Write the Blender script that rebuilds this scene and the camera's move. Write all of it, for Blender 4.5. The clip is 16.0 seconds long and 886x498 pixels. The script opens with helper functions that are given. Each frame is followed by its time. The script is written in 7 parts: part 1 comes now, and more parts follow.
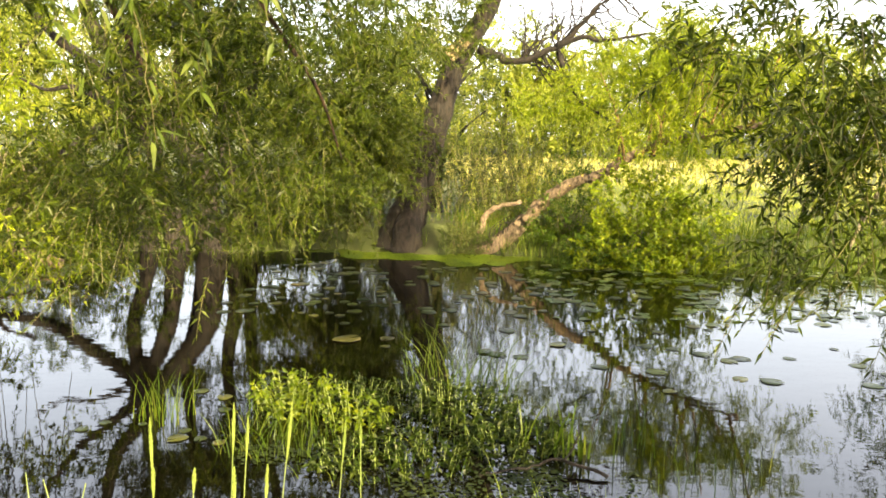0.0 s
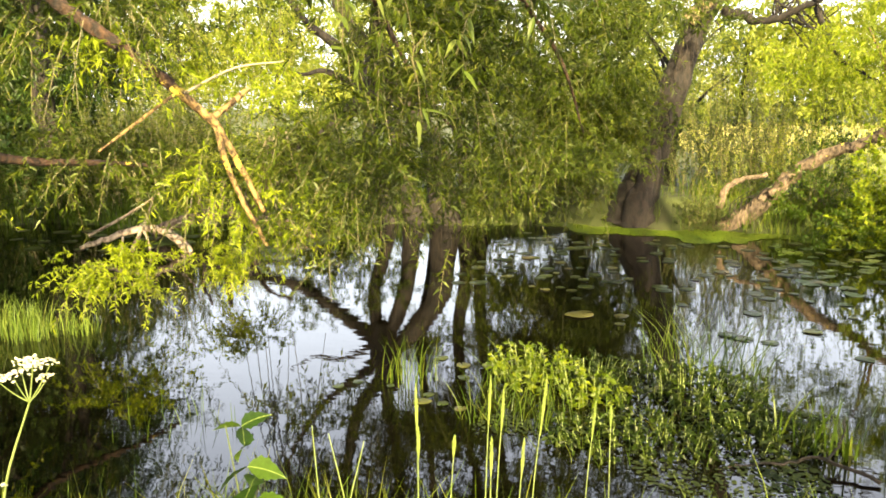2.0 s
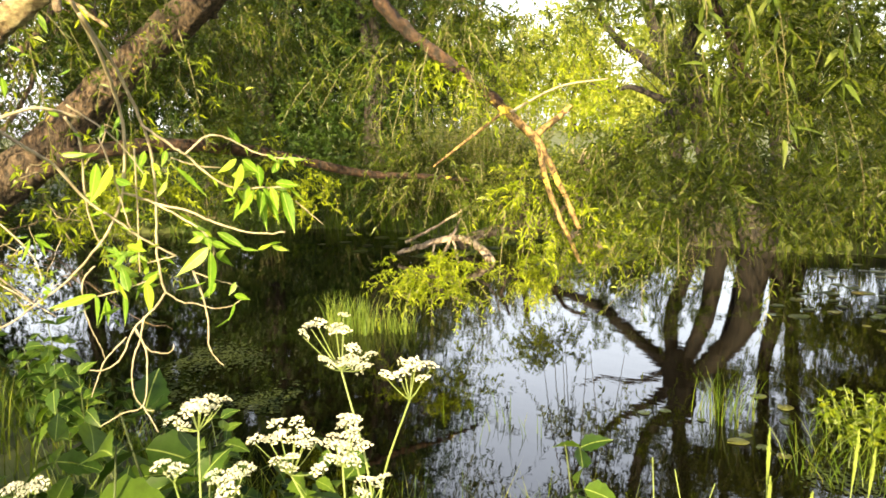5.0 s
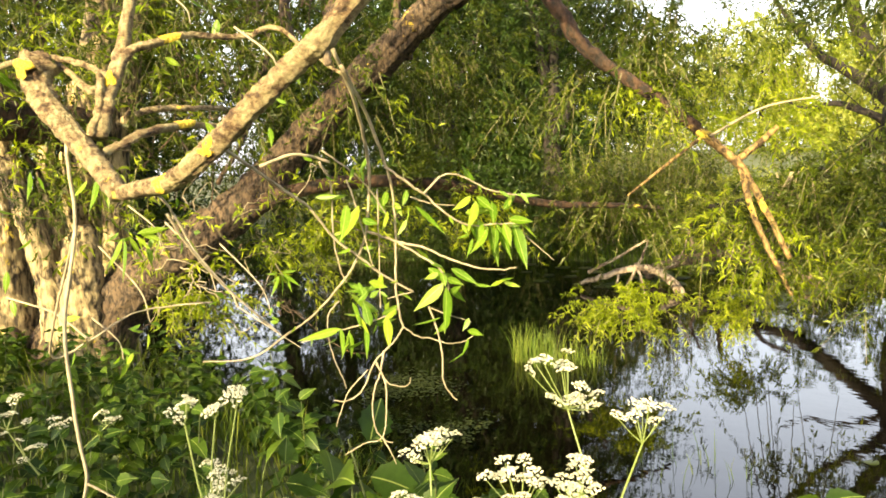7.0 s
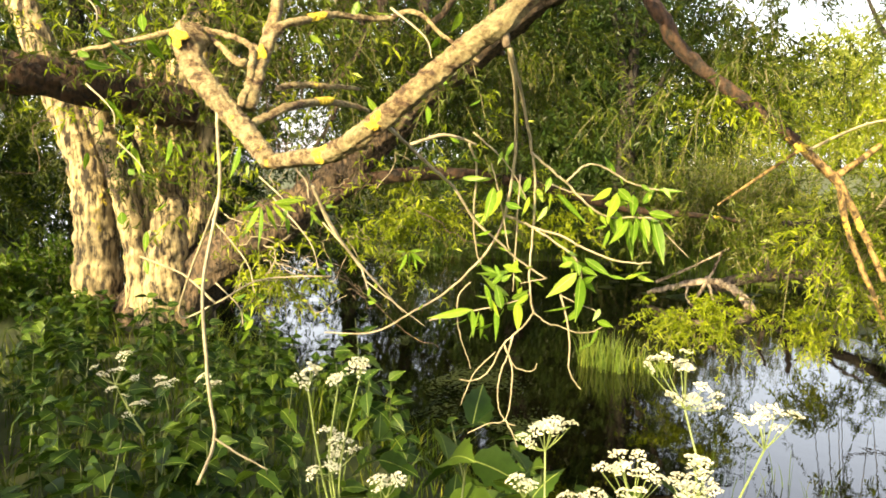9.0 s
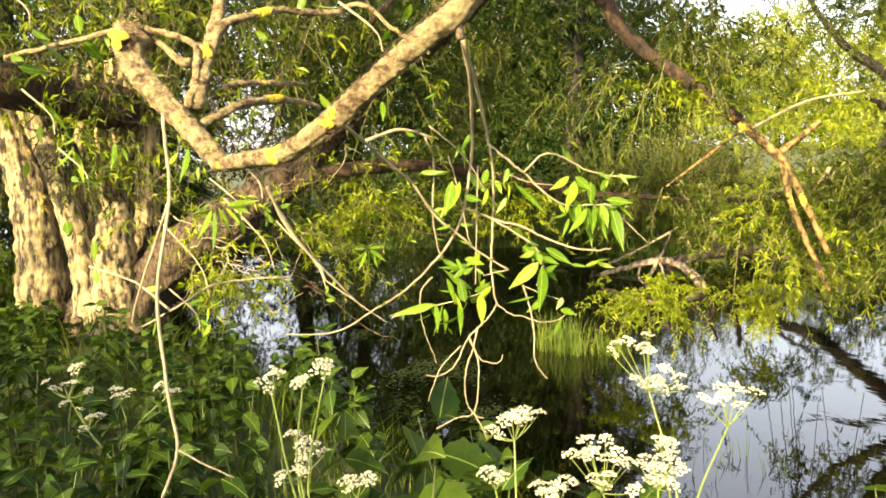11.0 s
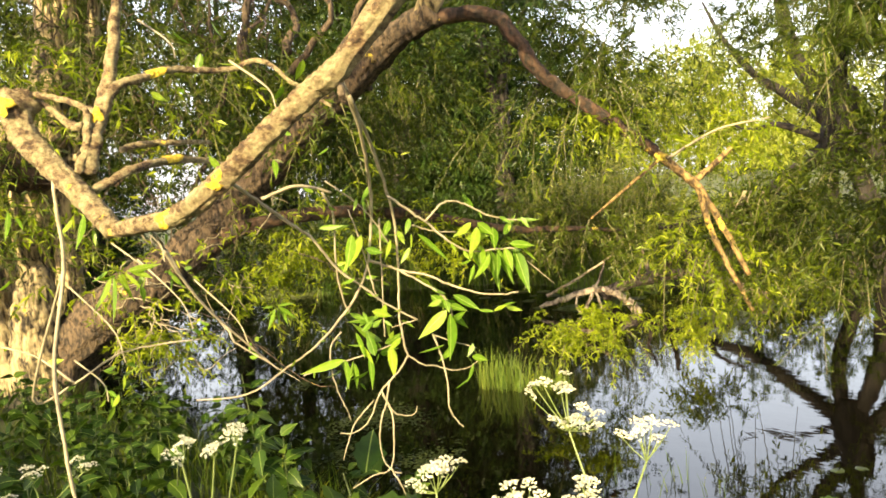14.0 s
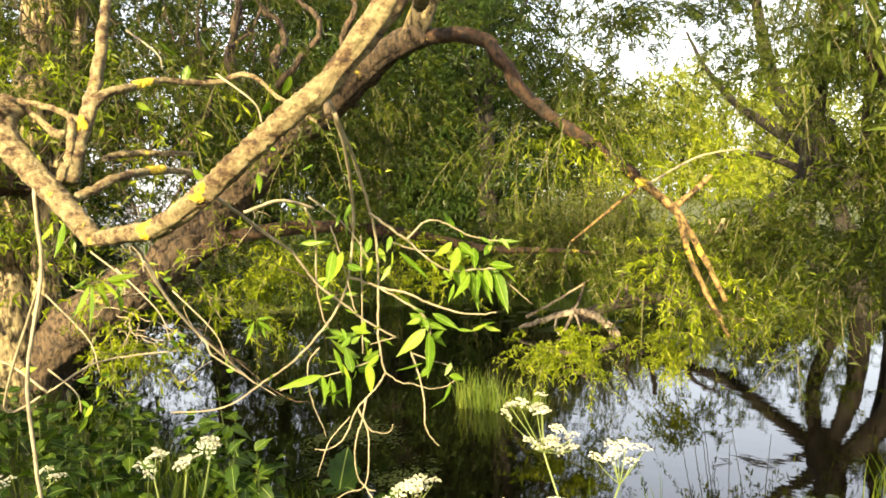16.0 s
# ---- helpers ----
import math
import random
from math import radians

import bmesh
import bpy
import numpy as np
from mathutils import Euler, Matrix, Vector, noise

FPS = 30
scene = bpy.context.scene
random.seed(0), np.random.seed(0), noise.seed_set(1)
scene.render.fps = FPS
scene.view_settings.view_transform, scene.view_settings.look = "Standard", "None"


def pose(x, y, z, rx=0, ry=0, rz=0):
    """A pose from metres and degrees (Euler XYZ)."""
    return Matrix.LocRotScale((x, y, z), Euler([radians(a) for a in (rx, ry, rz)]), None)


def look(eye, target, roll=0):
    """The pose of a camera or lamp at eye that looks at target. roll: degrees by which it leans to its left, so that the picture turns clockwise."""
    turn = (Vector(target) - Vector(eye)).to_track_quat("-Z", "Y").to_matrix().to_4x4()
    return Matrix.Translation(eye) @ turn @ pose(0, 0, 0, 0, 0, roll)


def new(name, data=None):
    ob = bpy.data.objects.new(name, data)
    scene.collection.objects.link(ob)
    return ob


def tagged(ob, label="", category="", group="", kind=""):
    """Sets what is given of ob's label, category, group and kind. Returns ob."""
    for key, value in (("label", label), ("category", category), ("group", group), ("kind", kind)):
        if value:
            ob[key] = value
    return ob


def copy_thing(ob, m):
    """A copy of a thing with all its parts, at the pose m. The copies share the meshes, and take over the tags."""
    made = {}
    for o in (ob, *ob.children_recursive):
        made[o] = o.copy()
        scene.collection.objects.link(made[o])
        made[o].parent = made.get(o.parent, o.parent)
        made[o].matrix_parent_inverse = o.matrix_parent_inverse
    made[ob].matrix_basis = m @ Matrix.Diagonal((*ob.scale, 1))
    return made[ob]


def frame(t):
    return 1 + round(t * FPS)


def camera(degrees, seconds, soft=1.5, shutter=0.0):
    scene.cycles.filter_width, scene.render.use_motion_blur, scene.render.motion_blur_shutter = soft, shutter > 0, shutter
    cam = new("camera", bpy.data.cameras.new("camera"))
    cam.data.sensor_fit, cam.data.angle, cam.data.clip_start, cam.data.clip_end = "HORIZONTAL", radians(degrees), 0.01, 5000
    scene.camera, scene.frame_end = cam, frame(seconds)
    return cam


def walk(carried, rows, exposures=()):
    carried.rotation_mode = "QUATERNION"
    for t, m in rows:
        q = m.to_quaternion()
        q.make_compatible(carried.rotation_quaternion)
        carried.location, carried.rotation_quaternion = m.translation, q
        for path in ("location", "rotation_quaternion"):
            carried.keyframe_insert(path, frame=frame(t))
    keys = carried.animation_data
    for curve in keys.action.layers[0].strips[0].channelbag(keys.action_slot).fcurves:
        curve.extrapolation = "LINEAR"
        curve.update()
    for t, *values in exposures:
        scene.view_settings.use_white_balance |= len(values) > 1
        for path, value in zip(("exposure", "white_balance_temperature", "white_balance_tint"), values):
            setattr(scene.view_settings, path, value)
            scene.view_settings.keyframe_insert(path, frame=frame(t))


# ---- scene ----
cam = camera(60.8, 16.0, 1.75)
PATH = [
    (0, (0.011, 0.19, 2.106), (-0.013, 2.166, 1.801), 1.0),
    (0.5, (-0.045, 0.204, 2.114), (-0.28, 2.165, 1.804), 0.6),
    (1, (-0.087, 0.208, 2.114), (-0.546, 2.131, 1.809), -0.8),
    (1.5, (-0.098, 0.23, 2.122), (-0.642, 2.132, 1.825), -0.3),
    (2, (-0.124, 0.206, 2.112), (-0.717, 2.078, 1.737), -0.9),
    (2.5, (-0.17, 0.223, 2.116), (-0.934, 2.04, 1.777), -1.2),
    (2.8, (-0.195, 0.193, 2.104), (-1.054, 1.969, 1.774), -2.3),
    (3, (-0.212, 0.187, 2.112), (-1.159, 1.912, 1.758), -1.4),
    (3.5, (-0.246, 0.165, 2.12), (-1.339, 1.802, 1.766), -1.3),
    (3.7, (-0.252, 0.168, 2.119), (-1.359, 1.795, 1.764), -1.3),
    (5.8, (-0.363, 0.123, 2.127), (-1.759, 1.533, 1.878), -2.5),
    (6, (-0.361, 0.111, 2.133), (-1.795, 1.486, 1.905), -3.0),
    (6.5, (-0.375, 0.101, 2.133), (-1.872, 1.409, 1.917), -3.4),
    (7, (-0.443, 0.081, 2.138), (-2.018, 1.294, 1.913), -3.3),
    (7.5, (-0.481, 0.011, 2.141), (-2.065, 1.211, 1.914), -1.0),
    (8, (-0.522, -0.038, 2.14), (-2.098, 1.172, 1.907), -0.4),
    (8.5, (-0.54, -0.076, 2.124), (-2.152, 1.082, 1.878), 0.4),
    (8.7, (-0.529, -0.08, 2.114), (-2.191, 1.009, 1.888), 0.6),
    (10.8, (-0.541, -0.102, 2.128), (-2.135, 1.08, 1.88), -1.9),
    (11, (-0.552, -0.087, 2.124), (-2.138, 1.103, 1.87), -1.8),
    (11.5, (-0.521, -0.088, 2.138), (-2.099, 1.125, 1.94), -3.0),
    (12, (-0.519, -0.058, 2.141), (-2.057, 1.205, 1.935), -3.7),
    (12.5, (-0.514, -0.045, 2.143), (-2.043, 1.23, 1.95), -3.8),
    (13, (-0.512, -0.032, 2.147), (-2.029, 1.262, 1.995), -4.3),
    (13.5, (-0.515, -0.022, 2.147), (-2.032, 1.272, 2.002), -4.5),
    (14, (-0.51, -0.011, 2.143), (-2.005, 1.308, 1.984), -4.9),
    (14.5, (-0.514, -0.007, 2.143), (-2.011, 1.309, 1.976), -4.9),
    (15, (-0.514, -0.002, 2.14), (-1.995, 1.33, 1.967), -5.0),
    (15.5, (-0.51, -0.007, 2.143), (-1.984, 1.335, 1.979), -4.4),
    (16, (-0.5, -0.018, 2.146), (-1.962, 1.342, 2.031), -3.1),
]
walk(cam, [(t, look(eye, target, roll)) for t, eye, target, roll in PATH], [(0.0, 1.98, 7500, 10), (0.8, 2.20, 7500, 10), (1.5, 2.18, 7500, 10), (2.0, 2.18, 7500, 10), (2.6, 2.08, 7500, 10), (3.5, 2.08, 7500, 10), (6.5, 1.89, 7500, 10), (8.0, 1.74, 7500, 10), (11.0, 1.78, 7500, 10), (12.5, 1.70, 7500, 10), (16.0, 1.66, 7500, 10)])

# ---- light ----
SUN_DIR = Vector((0.36, -0.86, 0.40)).normalized()
world = bpy.data.worlds.new("sky")
scene.world = world
world.use_nodes = True
sky = world.node_tree.nodes.new("ShaderNodeTexSky")
sky.sky_type = "NISHITA"
sky.sun_disc = False
sky.sun_elevation = math.asin(SUN_DIR.z)
sky.sun_rotation = math.atan2(SUN_DIR.x, SUN_DIR.y)
sky.air_density, sky.dust_density, sky.ozone_density = 1.0, 5.0, 1.0
wn, wl = world.node_tree.nodes, world.node_tree.links
up = wn.new("ShaderNodeSeparateXYZ")
wl.new(wn.new("ShaderNodeTexCoord").outputs["Generated"], up.inputs[0])
veil = wn.new("ShaderNodeValToRGB")  # summer haze: white at the horizon, thin overhead
veil.color_ramp.elements[0].position, veil.color_ramp.elements[0].color = 0.05, (5.2, 5.5, 6.2, 1)
veil.color_ramp.elements[1].position, veil.color_ramp.elements[1].color = 0.7, (0.0, 0.0, 0.02, 1)
veil.color_ramp.elements.new(0.3).color = (5.5, 5.9, 6.9, 1)
veil.color_ramp.elements.new(0.46).color = (4.6, 4.95, 5.9, 1)
veil.color_ramp.elements.new(0.58).color = (1.1, 1.2, 1.5, 1)
wl.new(up.outputs[2], veil.inputs[0])
haze = wn.new("ShaderNodeMix")
haze.data_type, haze.blend_type = "RGBA", "ADD"
haze.inputs[0].default_value = 1.0
wl.new(veil.outputs[0], haze.inputs[7])
wl.new(sky.outputs[0], haze.inputs[6])
wl.new(haze.outputs[2], wn["Background"].inputs[0])
world.node_tree.nodes["Background"].inputs[1].default_value = 0.1
sun = new("sun", bpy.data.lights.new("sun", "SUN"))
sun.data.energy, sun.data.angle, sun.data.color = 5.5, radians(0.6), (1.0, 0.85, 0.5)
sun.matrix_world = look(SUN_DIR * 30, (0, 0, 0))

rng = np.random.default_rng(7)


# ---- materials ----
def material(name, rough=0.6):
    m = bpy.data.materials.new(name)
    m.use_nodes = True
    n = m.node_tree.nodes
    b = n["Principled BSDF"]
    b.inputs["Roughness"].default_value = rough
    return m, n, m.node_tree.links, b


def ramp(n, stops):
    r = n.new("ShaderNodeValToRGB")
    e = r.color_ramp.elements
    e[0].position, e[0].color = stops[0][0], (*stops[0][1], 1)
    e[1].position, e[1].color = stops[-1][0], (*stops[-1][1], 1)
    for p, c in stops[1:-1]:
        k = e.new(p)
        k.color = (*c, 1)
    return r


def noise_node(n, l, scale, detail=4, rough=0.6, stretch=(1, 1, 1)):
    co = n.new("ShaderNodeTexCoord")
    mp = n.new("ShaderNodeMapping")
    mp.inputs["Scale"].default_value = stretch
    t = n.new("ShaderNodeTexNoise")
    t.inputs["Scale"].default_value = scale
    t.inputs["Detail"].default_value = detail
    t.inputs["Roughness"].default_value = rough
    l.new(co.outputs["Object"], mp.inputs[0])
    l.new(mp.outputs[0], t.inputs[0])
    return t


def mix_rgb(n, l, fac, a, b, blend="MIX"):
    x = n.new("ShaderNodeMix")
    x.data_type, x.blend_type = "RGBA", blend
    for sock, v in ((x.inputs[0], fac), (x.inputs[6], a), (x.inputs[7], b)):
        if hasattr(v, "is_linked"):
            l.new(v, sock)
        else:
            sock.default_value = v if isinstance(v, float) else (*v, 1)
    return x.outputs[2]


def leaf_material(name, stops, through_light=0.4, rough=0.42, tint=(1.25, 1.3, 0.6)):
    """Foliage: colour varies leaf by leaf and in drifts; light shines through."""
    m, n, l, b = material(name, rough)
    g = n.new("ShaderNodeNewGeometry")
    r = ramp(n, stops)
    l.new(g.outputs["Random Per Island"], r.inputs[0])
    big = noise_node(n, l, 0.9, 3)
    rb = ramp(n, [(0.3, (0.72, 0.78, 0.75)), (0.7, (1.2, 1.15, 1.0))])
    l.new(big.outputs[0], rb.inputs[0])
    col = mix_rgb(n, l, 1.0, r.outputs[0], rb.outputs[0], "MULTIPLY")
    l.new(col, b.inputs["Base Color"])
    b.inputs["Specular IOR Level"].default_value = 0.2
    t = n.new("ShaderNodeBsdfTranslucent")
    tc = mix_rgb(n, l, 1.0, col, tint, "MULTIPLY")
    l.new(tc, t.inputs[0])
    mx = n.new("ShaderNodeMixShader")
    mx.inputs[0].default_value = through_light
    l.new(b.outputs[0], mx.inputs[1])
    l.new(t.outputs[0], mx.inputs[2])
    l.new(mx.outputs[0], n["Material Output"].inputs[0])
    return m


def bark_material(name, dark, light, lichen=0.0, scale=9.0, grain=0.16, relief=0.03):
    """Furrowed bark with pale ridges and, where asked, patches of yellow lichen."""
    m, n, l, b = material(name, 0.85)
    fur = noise_node(n, l, scale, 7, 0.62, (1, 1, grain))
    rc = ramp(n, [(0.41, dark), (0.49, tuple(a * 0.5 + c * 0.5 for a, c in zip(dark, light))), (0.6, light)])
    l.new(fur.outputs[0], rc.inputs[0])
    col = rc.outputs[0]
    blot = noise_node(n, l, 2.1, 4)
    rb = ramp(n, [(0.35, (0.7, 0.7, 0.68)), (0.65, (1.15, 1.1, 1.05))])
    l.new(blot.outputs[0], rb.inputs[0])
    col = mix_rgb(n, l, 1.0, col, rb.outputs[0], "MULTIPLY")
    if lichen:
        sp = noise_node(n, l, 5.0, 5, 0.7)
        rs = ramp(n, [(0.66 - 0.12 * lichen, (0, 0, 0)), (0.7 - 0.12 * lichen, (1, 1, 1))])
        l.new(sp.outputs[0], rs.inputs[0])
        col = mix_rgb(n, l, rs.outputs[0], col, (0.52, 0.4, 0.05))
    l.new(col, b.inputs["Base Color"])
    bump = n.new("ShaderNodeBump")
    bump.inputs["Strength"].default_value = 1.0
    bump.inputs["Distance"].default_value = relief
    l.new(fur.outputs[0], bump.inputs["Height"])
    l.new(bump.outputs[0], b.inputs["Normal"])
    return m


def plain_material(name, stops, scale=6.0, rough=0.7, bump=0.0, stretch=(1, 1, 1)):
    m, n, l, b = material(name, rough)
    t = noise_node(n, l, scale, 5, 0.6, stretch)
    r = ramp(n, stops)
    l.new(t.outputs[0], r.inputs[0])
    l.new(r.outputs[0], b.inputs["Base Color"])
    if bump:
        k = n.new("ShaderNodeBump")
        k.inputs["Strength"].default_value = bump
        k.inputs["Distance"].default_value = 0.02
        l.new(t.outputs[0], k.inputs["Height"])
        l.new(k.outputs[0], b.inputs["Normal"])
    return m


M_WILLOW = leaf_material("willow leaf", [(0.0, (0.0206, 0.0361, 0.0043)), (0.5, (0.0482, 0.0722, 0.0069)), (0.9, (0.0817, 0.1118, 0.0112)), (1.0, (0.1161, 0.1333, 0.0189))], 0.32)
M_WILLOW_SILVER = leaf_material("silvery willow leaf", [(0.0, (0.040, 0.063, 0.016)), (0.6, (0.073, 0.101, 0.027)), (1.0, (0.125, 0.151, 0.050))], 0.35)
# Lit copy of the willow leaf: sunshine is put into this yellow
M_WILLOW_SUNLIT = leaf_material("sunlit willow leaf", [(0.0, (0.0978, 0.1437, 0.0092)), (0.6, (0.1955, 0.2587, 0.0161)), (1.0, (0.3105, 0.3622, 0.0345))], 0.45)
M_NEAR = leaf_material("young willow leaf", [(0.0, (0.07, 0.105, 0.02)), (0.6, (0.1, 0.14, 0.03)), (1.0, (0.15, 0.18, 0.05))], 0.4, 0.38)
# Paler than leaves are: distance haze and sunshine are in the colour
M_FAR = leaf_material("leaf paled for haze and sun", [(0.0, (0.11, 0.15, 0.018)), (0.5, (0.19, 0.23, 0.035)), (1.0, (0.29, 0.31, 0.075))], 0.45)
M_HERB = leaf_material("herb leaf", [(0.0, (0.029, 0.066, 0.006)), (0.6, (0.053, 0.099, 0.008)), (1.0, (0.087, 0.132, 0.017))], 0.35)
# Darker green than M_HERB, deepened further for the shade on the clump
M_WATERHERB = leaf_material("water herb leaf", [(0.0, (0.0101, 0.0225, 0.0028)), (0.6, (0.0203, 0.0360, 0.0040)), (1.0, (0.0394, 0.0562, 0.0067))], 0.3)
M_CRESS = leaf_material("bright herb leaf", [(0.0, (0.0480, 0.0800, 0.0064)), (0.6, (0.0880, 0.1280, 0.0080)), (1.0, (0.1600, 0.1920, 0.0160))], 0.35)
M_BRAMBLE = leaf_material("bramble leaf", [(0.0, (0.09, 0.14, 0.01)), (0.6, (0.16, 0.22, 0.013)), (1.0, (0.26, 0.3, 0.03))], 0.4)
M_GRASS = leaf_material("grass blade", [(0.0, (0.044, 0.084, 0.009)), (0.6, (0.076, 0.120, 0.013)), (1.0, (0.151, 0.168, 0.032))], 0.35)
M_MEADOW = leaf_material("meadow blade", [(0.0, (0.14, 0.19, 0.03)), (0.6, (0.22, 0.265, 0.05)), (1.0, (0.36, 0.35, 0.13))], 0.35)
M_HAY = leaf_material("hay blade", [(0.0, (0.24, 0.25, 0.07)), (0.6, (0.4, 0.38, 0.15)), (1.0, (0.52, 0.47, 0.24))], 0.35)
M_REED = leaf_material("reed blade", [(0.0, (0.084, 0.139, 0.030)), (0.6, (0.142, 0.209, 0.037)), (1.0, (0.251, 0.277, 0.074))], 0.35)
M_SEED = leaf_material("seed head", [(0.0, (0.17, 0.24, 0.06)), (0.6, (0.24, 0.31, 0.09)), (1.0, (0.34, 0.36, 0.15))], 0.4)
M_PETAL = leaf_material("white petal", [(0.0, (0.6, 0.6, 0.52)), (0.5, (0.72, 0.72, 0.66)), (1.0, (0.82, 0.81, 0.77))], 0.3, 0.6, (1.0, 1.0, 0.92))
M_PAD = leaf_material("lily pad", [(0.0, (0.050, 0.085, 0.025)), (0.6, (0.075, 0.110, 0.040)), (1.0, (0.125, 0.140, 0.050))], 0.1, 0.3)
M_DUCK = leaf_material("duckweed", [(0.0, (0.096, 0.156, 0.012)), (0.6, (0.144, 0.216, 0.018)), (1.0, (0.204, 0.252, 0.036))], 0.15, 0.5)
M_BARK = bark_material("willow bark", (0.022, 0.016, 0.01), (0.43, 0.35, 0.2), 0.3, 21, 0.2)
M_BARK_TRUNK = bark_material("brown willow bark", (0.016, 0.011, 0.008), (0.12, 0.084, 0.055), 0.1, 34, 0.35)
# Near-black bark: the shade on the far trunks is put into its colour
M_BARK_DARK = bark_material("willow bark darkened for shade", (0.004, 0.003, 0.0025), (0.022, 0.0165, 0.0125), 0.0, 24)
M_BARK_LIMB = bark_material("dark willow limb", (0.012, 0.008, 0.006), (0.066, 0.034, 0.018), 0.12, 20, 0.6)
M_BARK_LOG = bark_material("weathered willow log", (0.06, 0.043, 0.03), (0.19, 0.145, 0.1), 0.15, 24, 0.5)


def peeling_bark():
    """Thin bark that flakes off: pale skin, red-brown wood, grey-yellow and yellow lichen."""
    m, n, l, b = material("peeling willow bark", 0.8)
    t = noise_node(n, l, 22, 9, 0.74, (1, 1, 1.6))
    r = ramp(n, [(0.36, (0.026, 0.015, 0.008)), (0.43, (0.115, 0.068, 0.032)), (0.48, (0.22, 0.17, 0.09)), (0.58, (0.32, 0.275, 0.15)), (0.72, (0.43, 0.39, 0.23))])
    l.new(t.outputs[0], r.inputs[0])
    fine = noise_node(n, l, 130, 4, 0.6)
    rf = ramp(n, [(0.32, (0.55, 0.52, 0.5)), (0.62, (1.1, 1.08, 1.05))])
    l.new(fine.outputs[0], rf.inputs[0])
    col = mix_rgb(n, l, 1.0, r.outputs[0], rf.outputs[0], "MULTIPLY")
    sp = noise_node(n, l, 7.0, 6, 0.7)
    rs = ramp(n, [(0.64, (0, 0, 0)), (0.67, (1, 1, 1))])
    l.new(sp.outputs[0], rs.inputs[0])
    col = mix_rgb(n, l, rs.outputs[0], col, (0.55, 0.42, 0.05))
    l.new(col, b.inputs["Base Color"])
    k = n.new("ShaderNodeBump")
    k.inputs["Strength"].default_value, k.inputs["Distance"].default_value = 1.0, 0.02
    l.new(t.outputs[0], k.inputs["Height"])
    l.new(k.outputs[0], b.inputs["Normal"])
    return m


M_PEEL = peeling_bark()
M_LICHEN = plain_material("yellow lichen", [(0.3, (0.42, 0.27, 0.02)), (0.6, (0.62, 0.47, 0.05)), (0.75, (0.5, 0.45, 0.15))], 160, 0.9, 0.8)
M_DEAD = bark_material("bleached dead wood", (0.1, 0.073, 0.05), (0.46, 0.38, 0.28), 0.0, 14, 0.7)
M_ORANGE = bark_material("orange willow bark", (0.05, 0.03, 0.012), (0.3, 0.2, 0.075), 0.5, 24, 0.7)
# Tree leaf with the thicket's shade put into its dark colour
M_SHADED_LEAF = leaf_material("leaf darkened for shade", [(0.0, (0.013, 0.03, 0.006)), (0.6, (0.024, 0.05, 0.009)), (1.0, (0.048, 0.075, 0.015))], 0.25)
M_SCUM = leaf_material("pond scum", [(0.0, (0.012, 0.022, 0.006)), (0.6, (0.022, 0.035, 0.009)), (1.0, (0.04, 0.055, 0.015))], 0.1, 0.95)
M_TWIG = plain_material("willow twig", [(0.3, (0.16, 0.135, 0.088)), (0.7, (0.33, 0.285, 0.195))], 30, 0.6)
M_SHOOT = plain_material("willow shoot", [(0.3, (0.06, 0.06, 0.02)), (0.7, (0.13, 0.11, 0.04))], 30, 0.6)
M_STEM = plain_material("green stem", [(0.3, (0.112, 0.160, 0.040)), (0.7, (0.192, 0.240, 0.080))], 20, 0.5)
M_NETTLE_STEM = plain_material("nettle stem", [(0.3, (0.035, 0.05, 0.015)), (0.7, (0.06, 0.085, 0.025))], 20, 0.6)
M_GROUND = plain_material("grassy soil", [(0.3, (0.03, 0.03, 0.012)), (0.5, (0.05, 0.065, 0.016)), (0.72, (0.1, 0.125, 0.03))], 1.3, 0.9, 0.6)


def water_material():
    m, n, l, b = material("pond water", 0.015)
    t = noise_node(n, l, 0.35, 4, 0.6)
    r = ramp(n, [(0.35, (0.0012, 0.001, 0.0006)), (0.7, (0.0028, 0.0024, 0.0013))])
    l.new(t.outputs[0], r.inputs[0])
    l.new(r.outputs[0], b.inputs["Base Color"])
    b.inputs["IOR"].default_value = 1.55
    rip = noise_node(n, l, 3.0, 3, 0.5, (1, 2.2, 1))
    k = n.new("ShaderNodeBump")
    k.inputs["Strength"].default_value = 0.12
    k.inputs["Distance"].default_value = 0.008
    l.new(rip.outputs[0], k.inputs["Height"])
    l.new(k.outputs[0], b.inputs["Normal"])
    return m


M_WATER = water_material()


# ---- mesh helpers ----
class Buf:
    """Collects triangles for one mesh."""

    def __init__(self):
        self.v, self.f, self.n = [], [], 0

    def add(self, v, f):
        v = np.asarray(v, float).reshape(-1, 3)
        self.v.append(v)
        self.f.append(np.asarray(f, int).reshape(-1, 3) + self.n)
        self.n += len(v)

    def mesh(self, name, mat, smooth=False):
        me = bpy.data.meshes.new(name)
        v = np.concatenate(self.v) if self.v else np.zeros((0, 3))
        f = np.concatenate(self.f) if self.f else np.zeros((0, 3), int)
        me.vertices.add(len(v))
        me.vertices.foreach_set("co", v.astype(np.float32).ravel())
        me.loops.add(3 * len(f))
        me.loops.foreach_set("vertex_index", f.astype(np.int32).ravel())
        me.polygons.add(len(f))
        me.polygons.foreach_set("loop_start", np.arange(0, 3 * len(f), 3, dtype=np.int32))
        me.polygons.foreach_set("loop_total", np.full(len(f), 3, dtype=np.int32))
        me.polygons.foreach_set("use_smooth", np.full(len(f), smooth, dtype=bool))
        me.update(calc_edges=True)
        me.materials.append(mat)
        return me


